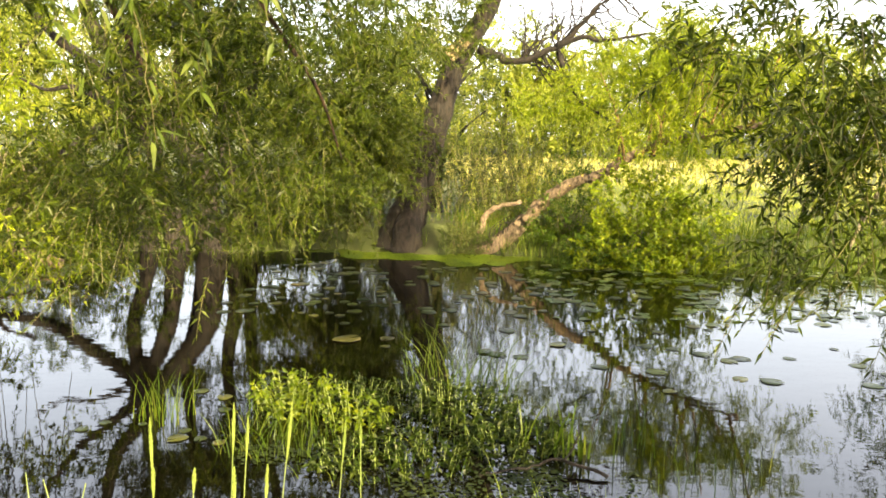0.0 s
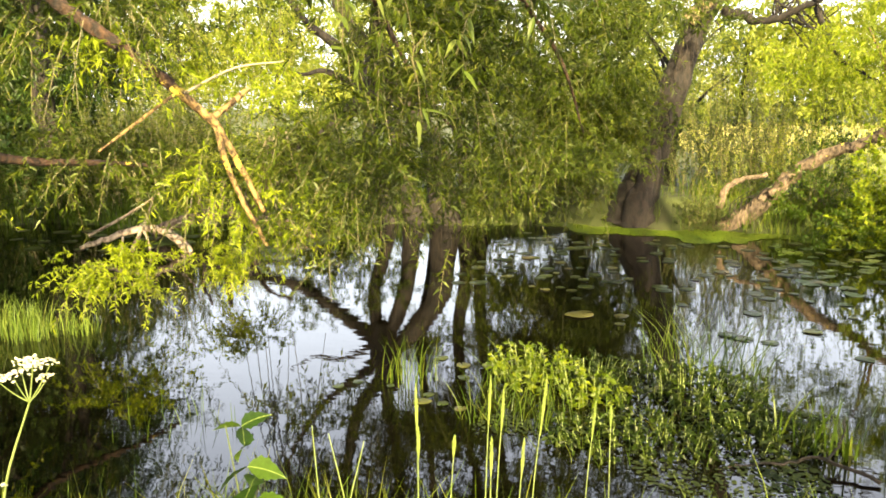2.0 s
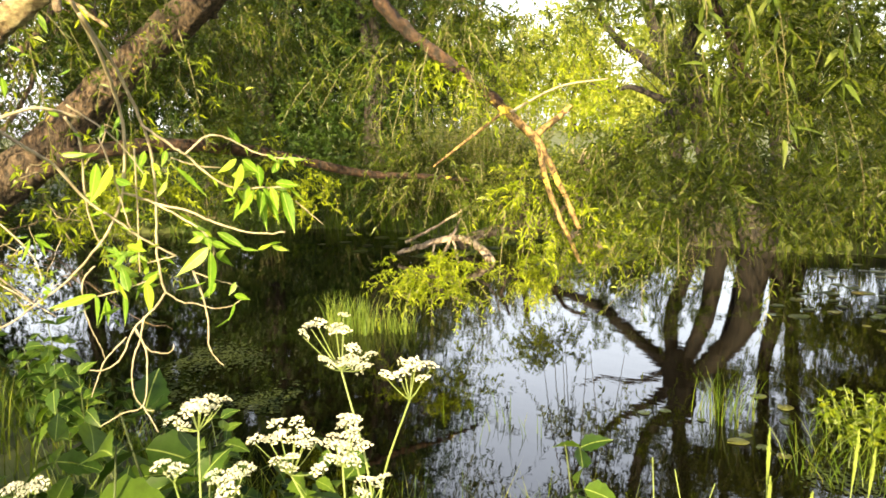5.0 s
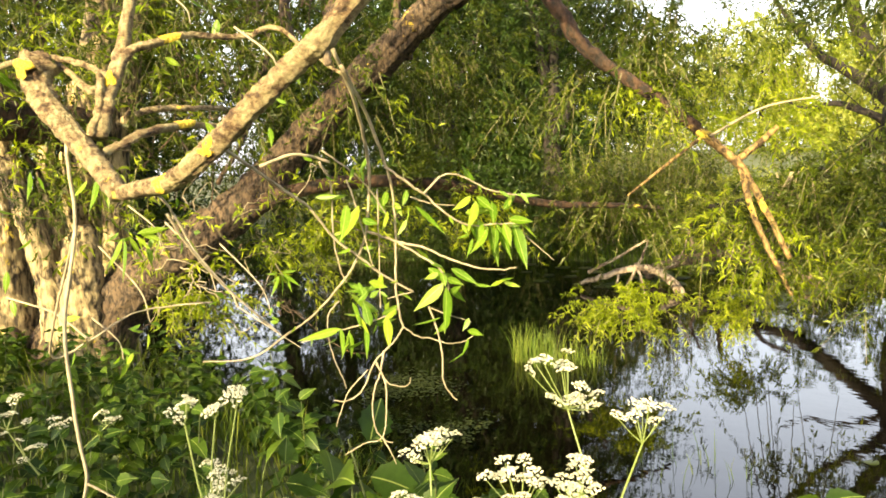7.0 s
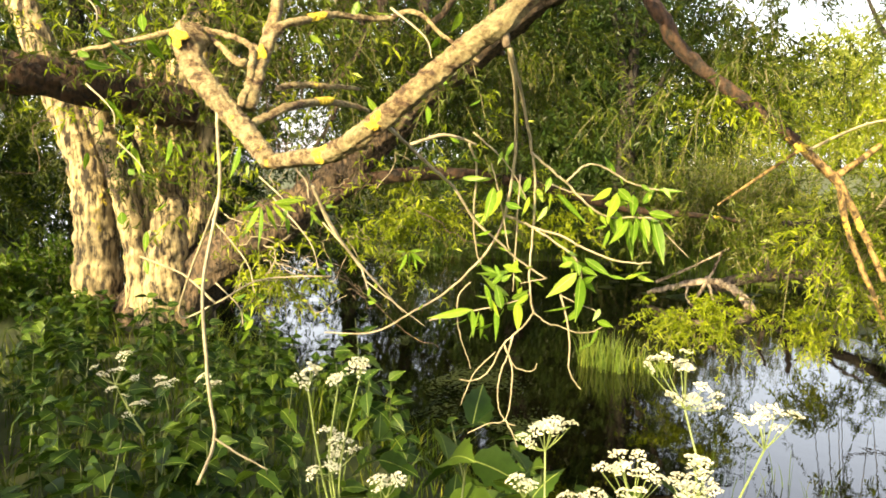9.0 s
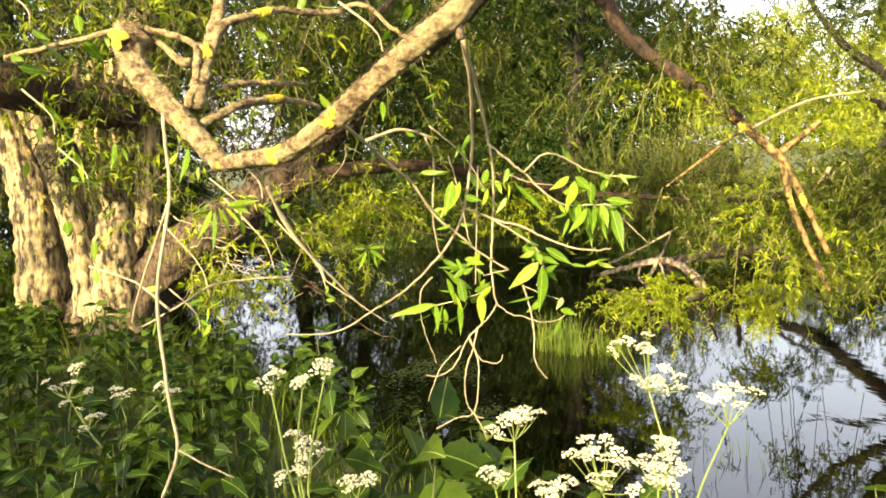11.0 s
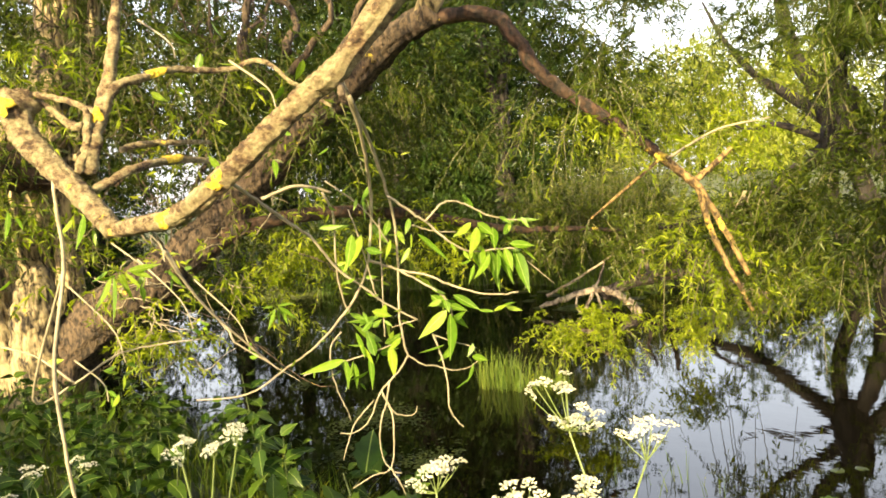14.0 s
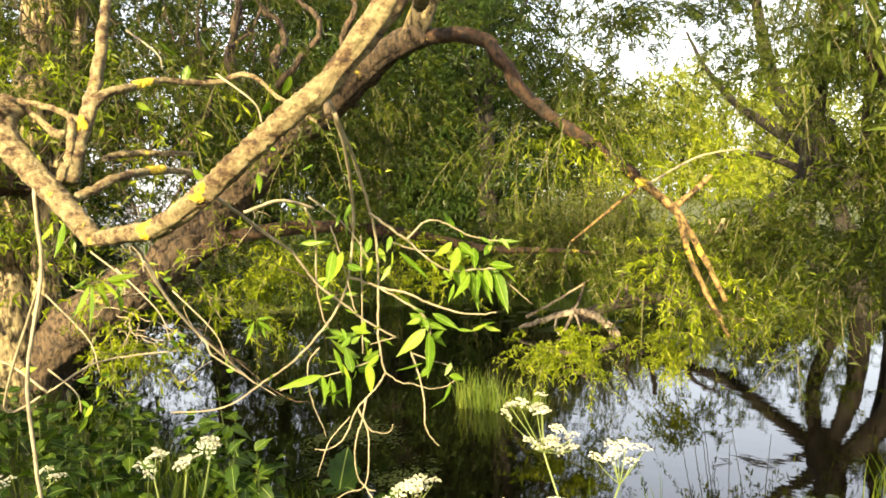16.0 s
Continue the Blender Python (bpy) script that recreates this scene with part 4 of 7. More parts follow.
def back_tree(at, height, spread, mat, count, label="bushy willow standing behind the pond", leaf=0.13, gaps=0.0, low=0.5, dense=1.0):
    """A willow further off: trunk, limbs and a crown of clumps."""
    at = np.array([*at, float(land(np.array(at[0]), np.array(at[1])))])
    t = thing("willow_tree", at, label, "tree", "trees behind the pond")
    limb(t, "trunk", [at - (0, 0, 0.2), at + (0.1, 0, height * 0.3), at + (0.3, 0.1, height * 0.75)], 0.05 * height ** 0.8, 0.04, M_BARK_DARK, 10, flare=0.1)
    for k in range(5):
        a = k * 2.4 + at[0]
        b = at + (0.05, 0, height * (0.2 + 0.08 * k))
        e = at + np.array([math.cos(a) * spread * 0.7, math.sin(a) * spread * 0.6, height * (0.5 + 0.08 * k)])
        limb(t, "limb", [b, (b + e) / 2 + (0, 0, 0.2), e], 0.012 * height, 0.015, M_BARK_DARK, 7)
    cl = []
    for k in range(9):
        a = rng.uniform(0, 6.28)
        h = low + (1 - 0.16 - low / height) * height * (k + 0.5) / 9
        w = spread * (0.55 + 0.45 * math.sin(math.pi * min(1, (k + 1.5) / 9)))
        c = at + np.array([math.cos(a) * w * 0.45, math.sin(a) * w * 0.45, h])
        cl.append((c, (w * 0.62, w * 0.6, height * 0.13), count // 9, gaps))
    crown(t, cl, mat, leaf, leaf * 0.2 * dense, 16, 0.5 * leaf / 0.11, 0.4, 0.004, at[2] + 0.05, with_twigs=False)
    return t


def leaning_willow():
    """The half-fallen willow on the far bank, its log lit and its crown beyond."""
    t = thing("willow_tree", (0.5, 13.45, 0.1), "half-fallen willow whose pale log leans from the far bank", "tree")
    limb(t, "log", [(0.45, 13.45, -0.05), (0.91, 13.43, 0.24), (1.25, 13.35, 0.6), (1.56, 13.25, 0.93), (2.0, 13.01, 1.29), (2.43, 12.84, 1.45), (2.85, 12.67, 1.74), (3.18, 12.59, 1.95), (3.9, 12.1, 2.15), (4.6, 11.7, 2.3)], 0.13, 0.045, M_BARK_LOG, 14, wobble=0.012, flare=0.08)
    limb(t, "broken_limb", [(0.5, 13.45, 0.35), (0.58, 13.47, 0.62), (0.75, 13.48, 0.8), (1.2, 13.37, 0.93)], 0.06, 0.035, M_BARK_LOG, 9, wobble=0.01)
    limb(t, "bleached_scar", [(1.25, 13.24, 0.62), (1.42, 13.19, 0.82), (1.55, 13.14, 0.97)], 0.075, 0.05, M_BARK_LOG, 9)
    for k in range(7):
        p = np.array([0.65 + 0.08 * k, 13.3, 0.28 + 0.03 * k])
        limb(t, "twig", [p, p + (0.05, -0.05, 0.2), p + (0.28 + rng.normal(0, 0.1), -0.1, 0.3 + rng.normal(0, 0.1))], 0.012, 0.005, M_BARK_DARK, 5)
    for k in range(14):
        a = rng.uniform(0.1, 1)
        p = np.array([2.4, 12.85, 1.5]) * (1 - a) + np.array([4.5, 11.75, 2.3]) * a
        q = p + np.array([rng.normal(0.15, 0.4), rng.normal(0, 0.3), rng.uniform(0.5, 1.7)])
        limb(t, "branch", [p, (p + q) / 2 + rng.normal(0, 0.08, 3), q], 0.03, 0.008, M_ORANGE, 7)
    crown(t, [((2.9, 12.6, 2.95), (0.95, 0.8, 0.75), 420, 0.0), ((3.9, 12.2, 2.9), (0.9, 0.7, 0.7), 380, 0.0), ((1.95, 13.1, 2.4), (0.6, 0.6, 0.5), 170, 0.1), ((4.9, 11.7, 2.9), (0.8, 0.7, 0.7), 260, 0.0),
              ((3.3, 12.5, 2.0), (1.0, 0.5, 0.35), 120, 0.3)], M_WILLOW_SUNLIT, 0.095, 0.019, 18, 0.42, 0.35)


def wand_shoots(at, count, height, spread, mat, label, leaf=0.08):
    """A thicket of upright leafy wands."""
    z = float(land(np.array(at[0]), np.array(at[1])))
    t = thing("willow_shrub", (*at, z), label, "shrub", "shrubs on the banks")
    lb, tb = Buf(), Buf()
    p = np.stack([at[0] + rng.normal(0, spread * 0.5, count), at[1] + rng.normal(0, spread * 0.35, count), np.full(count, z)], 1)
    way = unit(np.stack([rng.normal(0, 0.3, count), rng.normal(0, 0.3, count), np.ones(count)], 1))
    ln = height * rng.uniform(0.55, 1.1, count)
    strands(lb, tb, p, way, ln, 0.05, max(12, int(height * 34)), leaf, leaf * 0.22, 0.006)
    part("foliage", lb, mat, t)["kind"] = "stuff"
    part("wand_mass", tb, M_SHOOT, t)["kind"] = "stuff"


def low_bush(at, radii, count, mat, label, leaf=0.07, wide=0.4):
    z = float(land(np.array(at[0]), np.array(at[1])))
    t = thing("bush", (*at, max(z, 0.0)), label, "bush", "bushes on the banks")
    lb, tb = Buf(), Buf()
    p = in_clump(count, (at[0], at[1], max(z, 0) + radii[2] * 0.35), radii, 0.2)
    p[:, 2] = np.maximum(p[:, 2], max(z, 0) + 0.03)
    c = np.array([at[0], at[1], max(z, 0) - 0.1])
    strands(lb, tb, p, unit(p - c + rng.normal(0, 0.15, p.shape)), 0.22, 0.2, 12, leaf, leaf * wide, 0.003)
    root = np.tile(c, (40, 1)) + rng.normal(0, 0.08, (40, 3)) * (1, 1, 0)
    strands(lb, tb, root, unit(p[:40] - c), np.linalg.norm(p[:40] - c, axis=1), 0.0, 4, leaf, leaf * wide, 0.008)
    part("foliage", lb, mat, t)["kind"] = "stuff"
    part("stem_mass", tb, M_SHOOT, t)["kind"] = "stuff"


rng = np.random.default_rng(101)
near_willow()
rng = np.random.default_rng(102)
far_willow()
rng = np.random.default_rng(103)
wide_willow()
rng = np.random.default_rng(104)
leaning_willow()
rng = np.random.default_rng(105)
for x, y, h, w, mt, n in ((-12.4, 12.5, 9.0, 2.2, M_SHADED_LEAF, 1500), (-14.6, 11.2, 9.5, 2.4, M_SHADED_LEAF, 1300), (-15.0, 13.4, 9.0, 2.6, M_SHADED_LEAF, 2400), (-16.5, 11.2, 9.0, 2.8, M_SHADED_LEAF, 2100), (-19, 9.0, 10, 3.4, M_SHADED_LEAF, 1700),
                          (-20, 4.5, 10, 3.4, M_SHADED_LEAF, 1900), (-18, 0.5, 9.5, 3.2, M_WILLOW, 1800)):
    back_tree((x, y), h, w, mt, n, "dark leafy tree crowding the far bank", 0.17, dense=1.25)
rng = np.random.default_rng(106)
# these trees take the darkened leaf, so they look shaded
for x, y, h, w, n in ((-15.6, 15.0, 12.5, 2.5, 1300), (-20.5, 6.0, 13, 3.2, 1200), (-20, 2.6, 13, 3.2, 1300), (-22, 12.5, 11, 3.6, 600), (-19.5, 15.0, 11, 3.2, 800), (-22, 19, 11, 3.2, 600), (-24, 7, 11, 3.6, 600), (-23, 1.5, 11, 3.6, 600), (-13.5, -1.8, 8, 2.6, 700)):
    back_tree((x, y), h, w, M_SHADED_LEAF, n, "tree in the thicket beyond the pond, leaves darkened as shade", 0.2, 0.0, 0.4, 1.2)
rng = np.random.default_rng(107)
# Out of view: trees added so that their crowns break up the low sun
for x, y, h, w, n, g, lo in ((7.2, -9, 13.0, 3.0, 420, 0.5, 5.0), (1.0, -11, 6.5, 3.0, 420, 0.5, 0.8), (-5.0, -13, 9, 3.4, 420, 0.6, 0.8), (-12, -12, 9, 3.4, 420, 0.5, 0.8), (8.5, 0.5, 7, 2.4, 420, 0.1, 0.8)):
    back_tree((x, y), h, w, M_WILLOW, n, "unseen willow added on the near bank to cast shade", 0.24, g, lo, 1.2)
rng = np.random.default_rng(108)
# mostly out of view; added to lay a shadow across the meadow
back_tree((8.4, 12.9), 4.6, 1.5, M_WILLOW, 420, "willow added beside the meadow to shade it", 0.13, 0.0, 0.8)
back_tree((-0.4, 16.6), 4.4, 1.7, M_WILLOW_SILVER, 900, "silvery willow scrub behind the leaning trunk", 0.1)
back_tree((-2.2, 16.2), 5.2, 1.9, M_WILLOW, 900, "willow scrub behind the far bank", 0.1)
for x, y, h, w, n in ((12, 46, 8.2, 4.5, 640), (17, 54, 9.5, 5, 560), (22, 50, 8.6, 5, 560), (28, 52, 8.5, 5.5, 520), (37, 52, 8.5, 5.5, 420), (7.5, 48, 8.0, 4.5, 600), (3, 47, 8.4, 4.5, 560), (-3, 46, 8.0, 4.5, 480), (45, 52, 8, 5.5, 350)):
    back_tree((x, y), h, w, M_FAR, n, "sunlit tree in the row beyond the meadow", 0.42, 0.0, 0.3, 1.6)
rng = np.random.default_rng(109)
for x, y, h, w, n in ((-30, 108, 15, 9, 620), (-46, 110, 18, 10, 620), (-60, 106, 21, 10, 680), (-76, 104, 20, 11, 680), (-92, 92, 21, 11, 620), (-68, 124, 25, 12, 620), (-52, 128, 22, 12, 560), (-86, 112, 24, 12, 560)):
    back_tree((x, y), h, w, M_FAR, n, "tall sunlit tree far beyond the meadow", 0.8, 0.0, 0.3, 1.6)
wand_shoots((0.8, 15.1), 110, 2.6, 1.2, M_WILLOW_SILVER, "young silvery willow wands beside the leaning trunk")
wand_shoots((1.6, 14.5), 90, 2.1, 1.2, M_FAR, "thicket of young willow wands behind the log")
rng = np.random.default_rng(110)
low_bush((2.9, 12.3), (0.85, 0.45, 1.15), 520, M_BRAMBLE, "bright green bramble bush on the far bank", 0.085, 0.55)
low_bush((3.7, 12.25), (0.65, 0.4, 0.95), 360, M_BRAMBLE, "bright green bush at the meadow edge", 0.08, 0.55)
low_bush((2.6, 12.2), (1.0, 0.3, 0.35), 240, M_HERB, "dark green growth at the foot of the bramble bush", 0.07, 0.45)
low_bush((2.0, 13.25), (0.7, 0.45, 0.95), 340, M_HERB, "dark green bush under the leaning log", 0.065)
for x, y in ((-10.4, 12.2), (-10.7, 13.4), (-10.9, 14.7), (-11.1, 16.0)):
    wand_shoots((x, y), 120, 2.3, 1.3, M_WILLOW, "leafy willow shrub behind the far bank", 0.1)
wand_shoots((-1.9, 14.6), 90, 2.4, 1.3, M_WILLOW, "thicket of willow wands behind the bank")
low_bush((0.2, 13.35), (0.42, 0.3, 0.45), 230, M_WILLOW_SILVER, "blue-green bush at the foot of the old willow", 0.05)
low_bush((-8.6, 12.6), (1.2, 0.7, 0.75), 360, M_FAR, "yellow-green bush behind the fallen branches", 0.08, 0.25)
low_bush((-6.6, 13.2), (1.1, 0.7, 0.8), 330, M_WILLOW, "willow bush on the far bank", 0.085, 0.22)
rng = np.random.default_rng(111)
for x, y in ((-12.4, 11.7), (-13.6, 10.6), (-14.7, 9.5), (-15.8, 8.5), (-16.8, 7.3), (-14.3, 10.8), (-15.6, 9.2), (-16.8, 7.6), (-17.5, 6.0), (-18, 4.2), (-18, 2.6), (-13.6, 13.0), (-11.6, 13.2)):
    low_bush((x, y), (1.0, 0.8, 1.0), 260, M_SHADED_LEAF, "shaded undergrowth at the edge of the thicket", 0.1, 0.24)
rng = np.random.default_rng(112)
# Bushes behind the camera, added to keep the nettles in shade
for x, y in ((-6.2, -1.9), (-4.9, -2.0), (-3.6, -2.0), (-2.3, -2.1), (-1.0, -2.3), (0.4, -2.4), (-7.5, -1.8)):
    low_bush((x, y), (0.9, 0.5, 1.15 if x < -4.5 else 1.38 if x < -1.5 else 1.3), 300, M_HERB, "unseen undergrowth added to shade the nettles", 0.12, 0.3)
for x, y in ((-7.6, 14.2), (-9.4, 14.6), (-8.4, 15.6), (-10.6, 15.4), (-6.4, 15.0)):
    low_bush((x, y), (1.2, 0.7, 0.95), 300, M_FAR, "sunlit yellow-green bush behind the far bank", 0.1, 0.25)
for x, y, w in ((-9.3, 0.3, 0.36), (-9.9, 0.9, 0.5), (-9.2, -0.3, 0.4), (-7.4, 0.8, 0.2)):
    low_bush((x, y), (w, w * 0.8, w), 150, M_HERB, "dark nettle-like growth beside the pollard willow", 0.1, 0.35)
low_bush((-10.6, 12.6), (1.1, 0.7, 0.8), 300, M_SHADED_LEAF, "shaded willow bush on the far bank", 0.085, 0.22)


# ---- grass and reeds ----
def scatter(x0, x1, y0, y1, count):
    return np.stack([rng.uniform(x0, x1, count), rng.uniform(y0, y1, count)], 1)


def grass(name, xy, height, width, mat, label, lean=0.35, low=0.03, high=9.0, lift=0.0):
    """Blades rooted on dry land, or in the shallows when low is negative."""
    d = shore(xy[:, 0], xy[:, 1])
    xy = xy[(d > low) & (d < high)]
    z = np.maximum(land(xy[:, 0], xy[:, 1]), lift - 0.05)
    b = Buf()
    n = len(xy)
    blades(b, np.column_stack([xy, z - 0.01]), height * rng.uniform(0.5, 1.25, n), width * rng.uniform(0.7, 1.3, n), lean)
    return tagged(part(name, b, mat), label, "grass", kind="stuff")


rng = np.random.default_rng(113)
BANK = scatter(-14, 9, 10, 15.5, 30000)
BANK = BANK[(BANK[:, 0] < -2.4) | (BANK[:, 0] > 0.1) | (rng.uniform(0, 1, 30000) < 0.15)]
grass("bank_grass", BANK, 0.42, 0.014, M_GRASS, "tall green grass along the far bank", 0.4, 0.02, 1.6)
grass("shore_reeds", scatter(1.2, 8, 11.4, 13.6, 4200), 0.3, 0.012, M_REED, "soft green reeds at the meadow's waterline", 0.25, -0.45, 0.5, 0.0)
grass("shore_sedge", scatter(-15, -8.5, 8.4, 13, 9000), 0.5, 0.014, M_HERB, "dark sedge under the trees on the far bank", 0.3, -0.15, 1.2)
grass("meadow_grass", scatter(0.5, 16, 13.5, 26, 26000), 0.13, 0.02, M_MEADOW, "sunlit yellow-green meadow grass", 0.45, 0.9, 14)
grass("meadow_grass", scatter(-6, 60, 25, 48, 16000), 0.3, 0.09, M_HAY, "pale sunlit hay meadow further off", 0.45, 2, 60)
grass("near_grass", scatter(-7, 3, -0.6, 3.6, 9000), 0.36, 0.008, M_GRASS, "rough green grass on the near bank", 0.5, 0.05, 4)
grass("near_shore_grass", scatter(-3.2, 2.2, 2.4, 3.7, 1500), 0.5, 0.008, M_GRASS, "tall grass at the near waterline", 0.35, -0.25, 0.7)


def tuft(at, count, radius, height, width, mat, label, lean=0.3, name="sedge_tuft"):
    b = Buf()
    r = radius * np.sqrt(rng.uniform(0, 1, count))
    a = rng.uniform(0, 6.28, count)
    p = np.stack([at[0] + r * np.cos(a), at[1] + r * np.sin(a) * 0.7, np.full(count, -0.06)], 1)
    blades(b, p, height * rng.uniform(0.5, 1.15, count), width * rng.uniform(0.7, 1.2, count), lean, 4)
    ob = part(name, b, mat)
    return tagged(ob, label, "sedge", "sedge in the water", "stuff")


rng = np.random.default_rng(114)
tuft((-6.05, 5.6), 260, 0.34, 0.5, 0.009, M_REED, "dense sunlit tuft of sedge standing in the water", 0.25)
tuft((-5.7, 5.85), 120, 0.3, 0.36, 0.009, M_REED, "pale sedge under the hanging willow shoots", 0.3)
tuft((-2.05, 5.45), 46, 0.26, 0.5, 0.008, M_GRASS, "sparse dark sedge standing in the water", 0.3)
tuft((0.15, 6.2), 70, 0.5, 0.62, 0.01, M_GRASS, "arching sedge blades among the water plants", 0.7)
tuft((-0.15, 6.7), 36, 0.3, 0.6, 0.009, M_GRASS, "arching sedge blades behind the water plants", 0.7)
tuft((0.75, 5.0), 36, 0.25, 0.5, 0.02, M_GRASS, "broad-leaved sedge beside the water plants", 0.4)
tuft((-1.15, 5.45), 60, 0.45, 0.42, 0.008, M_GRASS, "long grass blades bent round the bright water plants", 0.9)
tuft((-0.5, 4.9), 130, 0.75, 0.3, 0.007, M_GRASS, "fine grass in the shallow water", 0.5)
tuft((-1.2, 5.0), 90, 0.4, 0.36, 0.008, M_GRASS, "grass hanging round the bright water plants", 0.6)
tuft((1.55, 4.7), 40, 0.55, 0.42, 0.008, M_GRASS, "thin rushes standing in open water", 0.12)
tuft((1.25, 5.15), 14, 0.12, 0.5, 0.012, M_HERB, "dark upright rushes in open water", 0.1)
tuft((-3.3, 4.2), 30, 0.5, 0.36, 0.007, M_GRASS, "thin rushes near the bank", 0.2)


def water_herbs(at, radii, count, height, mat, label, leaf=0.05):
    t = thing("water_plant_clump", (at[0], at[1], 0.0), label, "water plants", "clumps of water plants")
    lb, tb = Buf(), Buf()
    r = np.sqrt(rng.uniform(0, 1, count))
    a = rng.uniform(0, 6.28, count)
    p = np.stack([at[0] + r * np.cos(a) * radii[0], at[1] + r * np.sin(a) * radii[1], np.full(count, -0.05)], 1)
    h = height * (1 - 0.55 * r * r) * rng.uniform(0.6, 1.15, count)
    way = unit(np.stack([np.cos(a) * r * 0.5, np.sin(a) * r * 0.5, np.ones(count)], 1) + rng.normal(0, 0.15, (count, 3)))
    strands(lb, tb, p, way, h + 0.06, 0.02, 15, leaf, leaf * 0.52, 0.004)
    part("foliage", lb, mat, t)["kind"] = "stuff"
    part("stem_mass", tb, M_STEM, t)["kind"] = "stuff"


rng = np.random.default_rng(115)
water_herbs((-1.15, 5.7), (0.3, 0.24), 60, 0.3, M_CRESS, "bright yellow-green leafy water plants", 0.06)
water_herbs((-0.75, 5.45), (0.22, 0.2), 30, 0.3, M_CRESS, "bright green leafy water plants in a mound", 0.055)
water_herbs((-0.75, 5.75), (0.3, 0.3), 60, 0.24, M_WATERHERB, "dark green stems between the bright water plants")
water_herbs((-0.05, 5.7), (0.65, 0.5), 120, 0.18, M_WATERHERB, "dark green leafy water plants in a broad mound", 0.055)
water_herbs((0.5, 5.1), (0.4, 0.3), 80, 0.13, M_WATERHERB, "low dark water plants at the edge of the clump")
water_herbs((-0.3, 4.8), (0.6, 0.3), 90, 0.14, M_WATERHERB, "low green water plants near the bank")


# ---- floating leaves ----
def pad_mesh(seed):
    """A notched, slightly wavy lily pad of radius 1."""
    r = random.Random(seed)
    b = Buf()
    n = 18
    rim = []
    for i in range(n + 1):
        a = 0.16 + (2 * math.pi - 0.32) * i / n
        k = 1 + 0.07 * math.sin(3 * a + seed) + 0.04 * math.sin(5 * a + 2 * seed) + r.uniform(-0.03, 0.03)
        rim.append((k * math.cos(a), 0.86 * k * math.sin(a), 0.035 * math.sin(2 * a + seed) + 0.03))
    v = [(0.05, 0, 0.01)] + rim + [(x * 0.97, y * 0.97, z - 0.03) for x, y, z in rim]
    f = [(0, i, i + 1) for i in range(1, n + 1)]
    for i in range(1, n + 1):
        f += [(i, i + n + 1, i + n + 2), (i, i + n + 2, i + 1)]
    b.add(v, f)
    return b.mesh("lily_pad", M_PAD_OBJ, True)


def pad_material():
    m, n, l, b = material("lily pad leaf", 0.3)
    info = n.new("ShaderNodeObjectInfo")
    r = ramp(n, [(0.0, (0.02, 0.032, 0.008)), (0.6, (0.04, 0.055, 0.013)), (0.9, (0.075, 0.08, 0.02)), (1.0, (0.12, 0.1, 0.03))])
    l.new(info.outputs["Random"], r.inputs[0])
    t = noise_node(n, l, 3.5, 4)
    rt = ramp(n, [(0.3, (0.75, 0.75, 0.7)), (0.7, (1.15, 1.15, 1.1))])
    l.new(t.outputs[0], rt.inputs[0])
    l.new(mix_rgb(n, l, 1.0, r.outputs[0], rt.outputs[0], "MULTIPLY"), b.inputs["Base Color"])
    return m


M_PAD_OBJ = pad_material()
PADS = [pad_mesh(k) for k in range(5)]


def lily_pads(x0, x1, y0, y1, count, size):
    for k in range(count):
        x, y = rng.uniform(x0, x1), rng.uniform(y0, y1)
        if shore(np.array(x), np.array(y)) > -0.1:
            continue
        ob = new("lily_pad", PADS[k % 5])
        s = size * rng.uniform(0.55, 1.25)
        ob.matrix_basis = pose(x, y, 0.004 + 0.002 * (k % 3), 0, 0, rng.uniform(0, 360)) @ Matrix.Diagonal((s, s, s * 0.16, 1))
        tagged(ob, "flat green lily pad floating on the dark water", "lily pad", "lily pads on the pond")


def lily_raft(x0, x1, y0, y1, count, size):
    """Small pads further off, too many to count."""
    b = Buf()
    for k in range(count):
        x, y = rng.uniform(x0, x1), rng.uniform(y0, y1)
        if shore(np.array(x), np.array(y)) > -0.1:
            continue
        s, a = size * rng.uniform(0.5, 1.25), rng.uniform(0, 6.28) + np.linspace(0.16, 6.1, 13)
        z = 0.005 + 0.002 * (k % 3)
        rim = np.stack([x + s * np.cos(a), y + s * 0.86 * np.sin(a), z + 0.006 * np.sin(2 * a + k)], 1)
        b.add(np.vstack([[(x, y, z)], rim]), [(0, i, i + 1) for i in range(1, 13)])
    tagged(part("lily_pads", b, M_PAD), "small green lily pads scattered over the far water", "lily pads", kind="stuff")


rng = np.random.default_rng(116)
lily_raft(1.2, 8.5, 8.5, 12.4, 260, 0.085)
lily_pads(-2.8, 1.2, 8.6, 12.4, 110, 0.085)
lily_pads(1.2, 4.5, 9.3, 11.5, 40, 0.085)
lily_pads(1.2, 4.5, 6.0, 9.3, 30, 0.08)
lily_pads(-2.6, -0.6, 5.0, 6.2, 14, 0.06)
lily_pads(-11.5, -7.6, 9.2, 11.0, 24, 0.13)
lily_pads(-1.5, 0.8, 7.0, 8.4, 8, 0.085)
for x, y, s in ((-1.04, 7.65, 0.15), (0.35, 7.3, 0.09), (1.1, 7.6, 0.09)):
    ob = new("lily_pad", PADS[0])
    ob.matrix_basis = pose(x, y, 0.012, 0, 0, 40) @ Matrix.Diagonal((s, s, s * 0.16, 1))
    tagged(ob, "large round lily pad floating on open water", "lily pad", "lily pads on the pond")


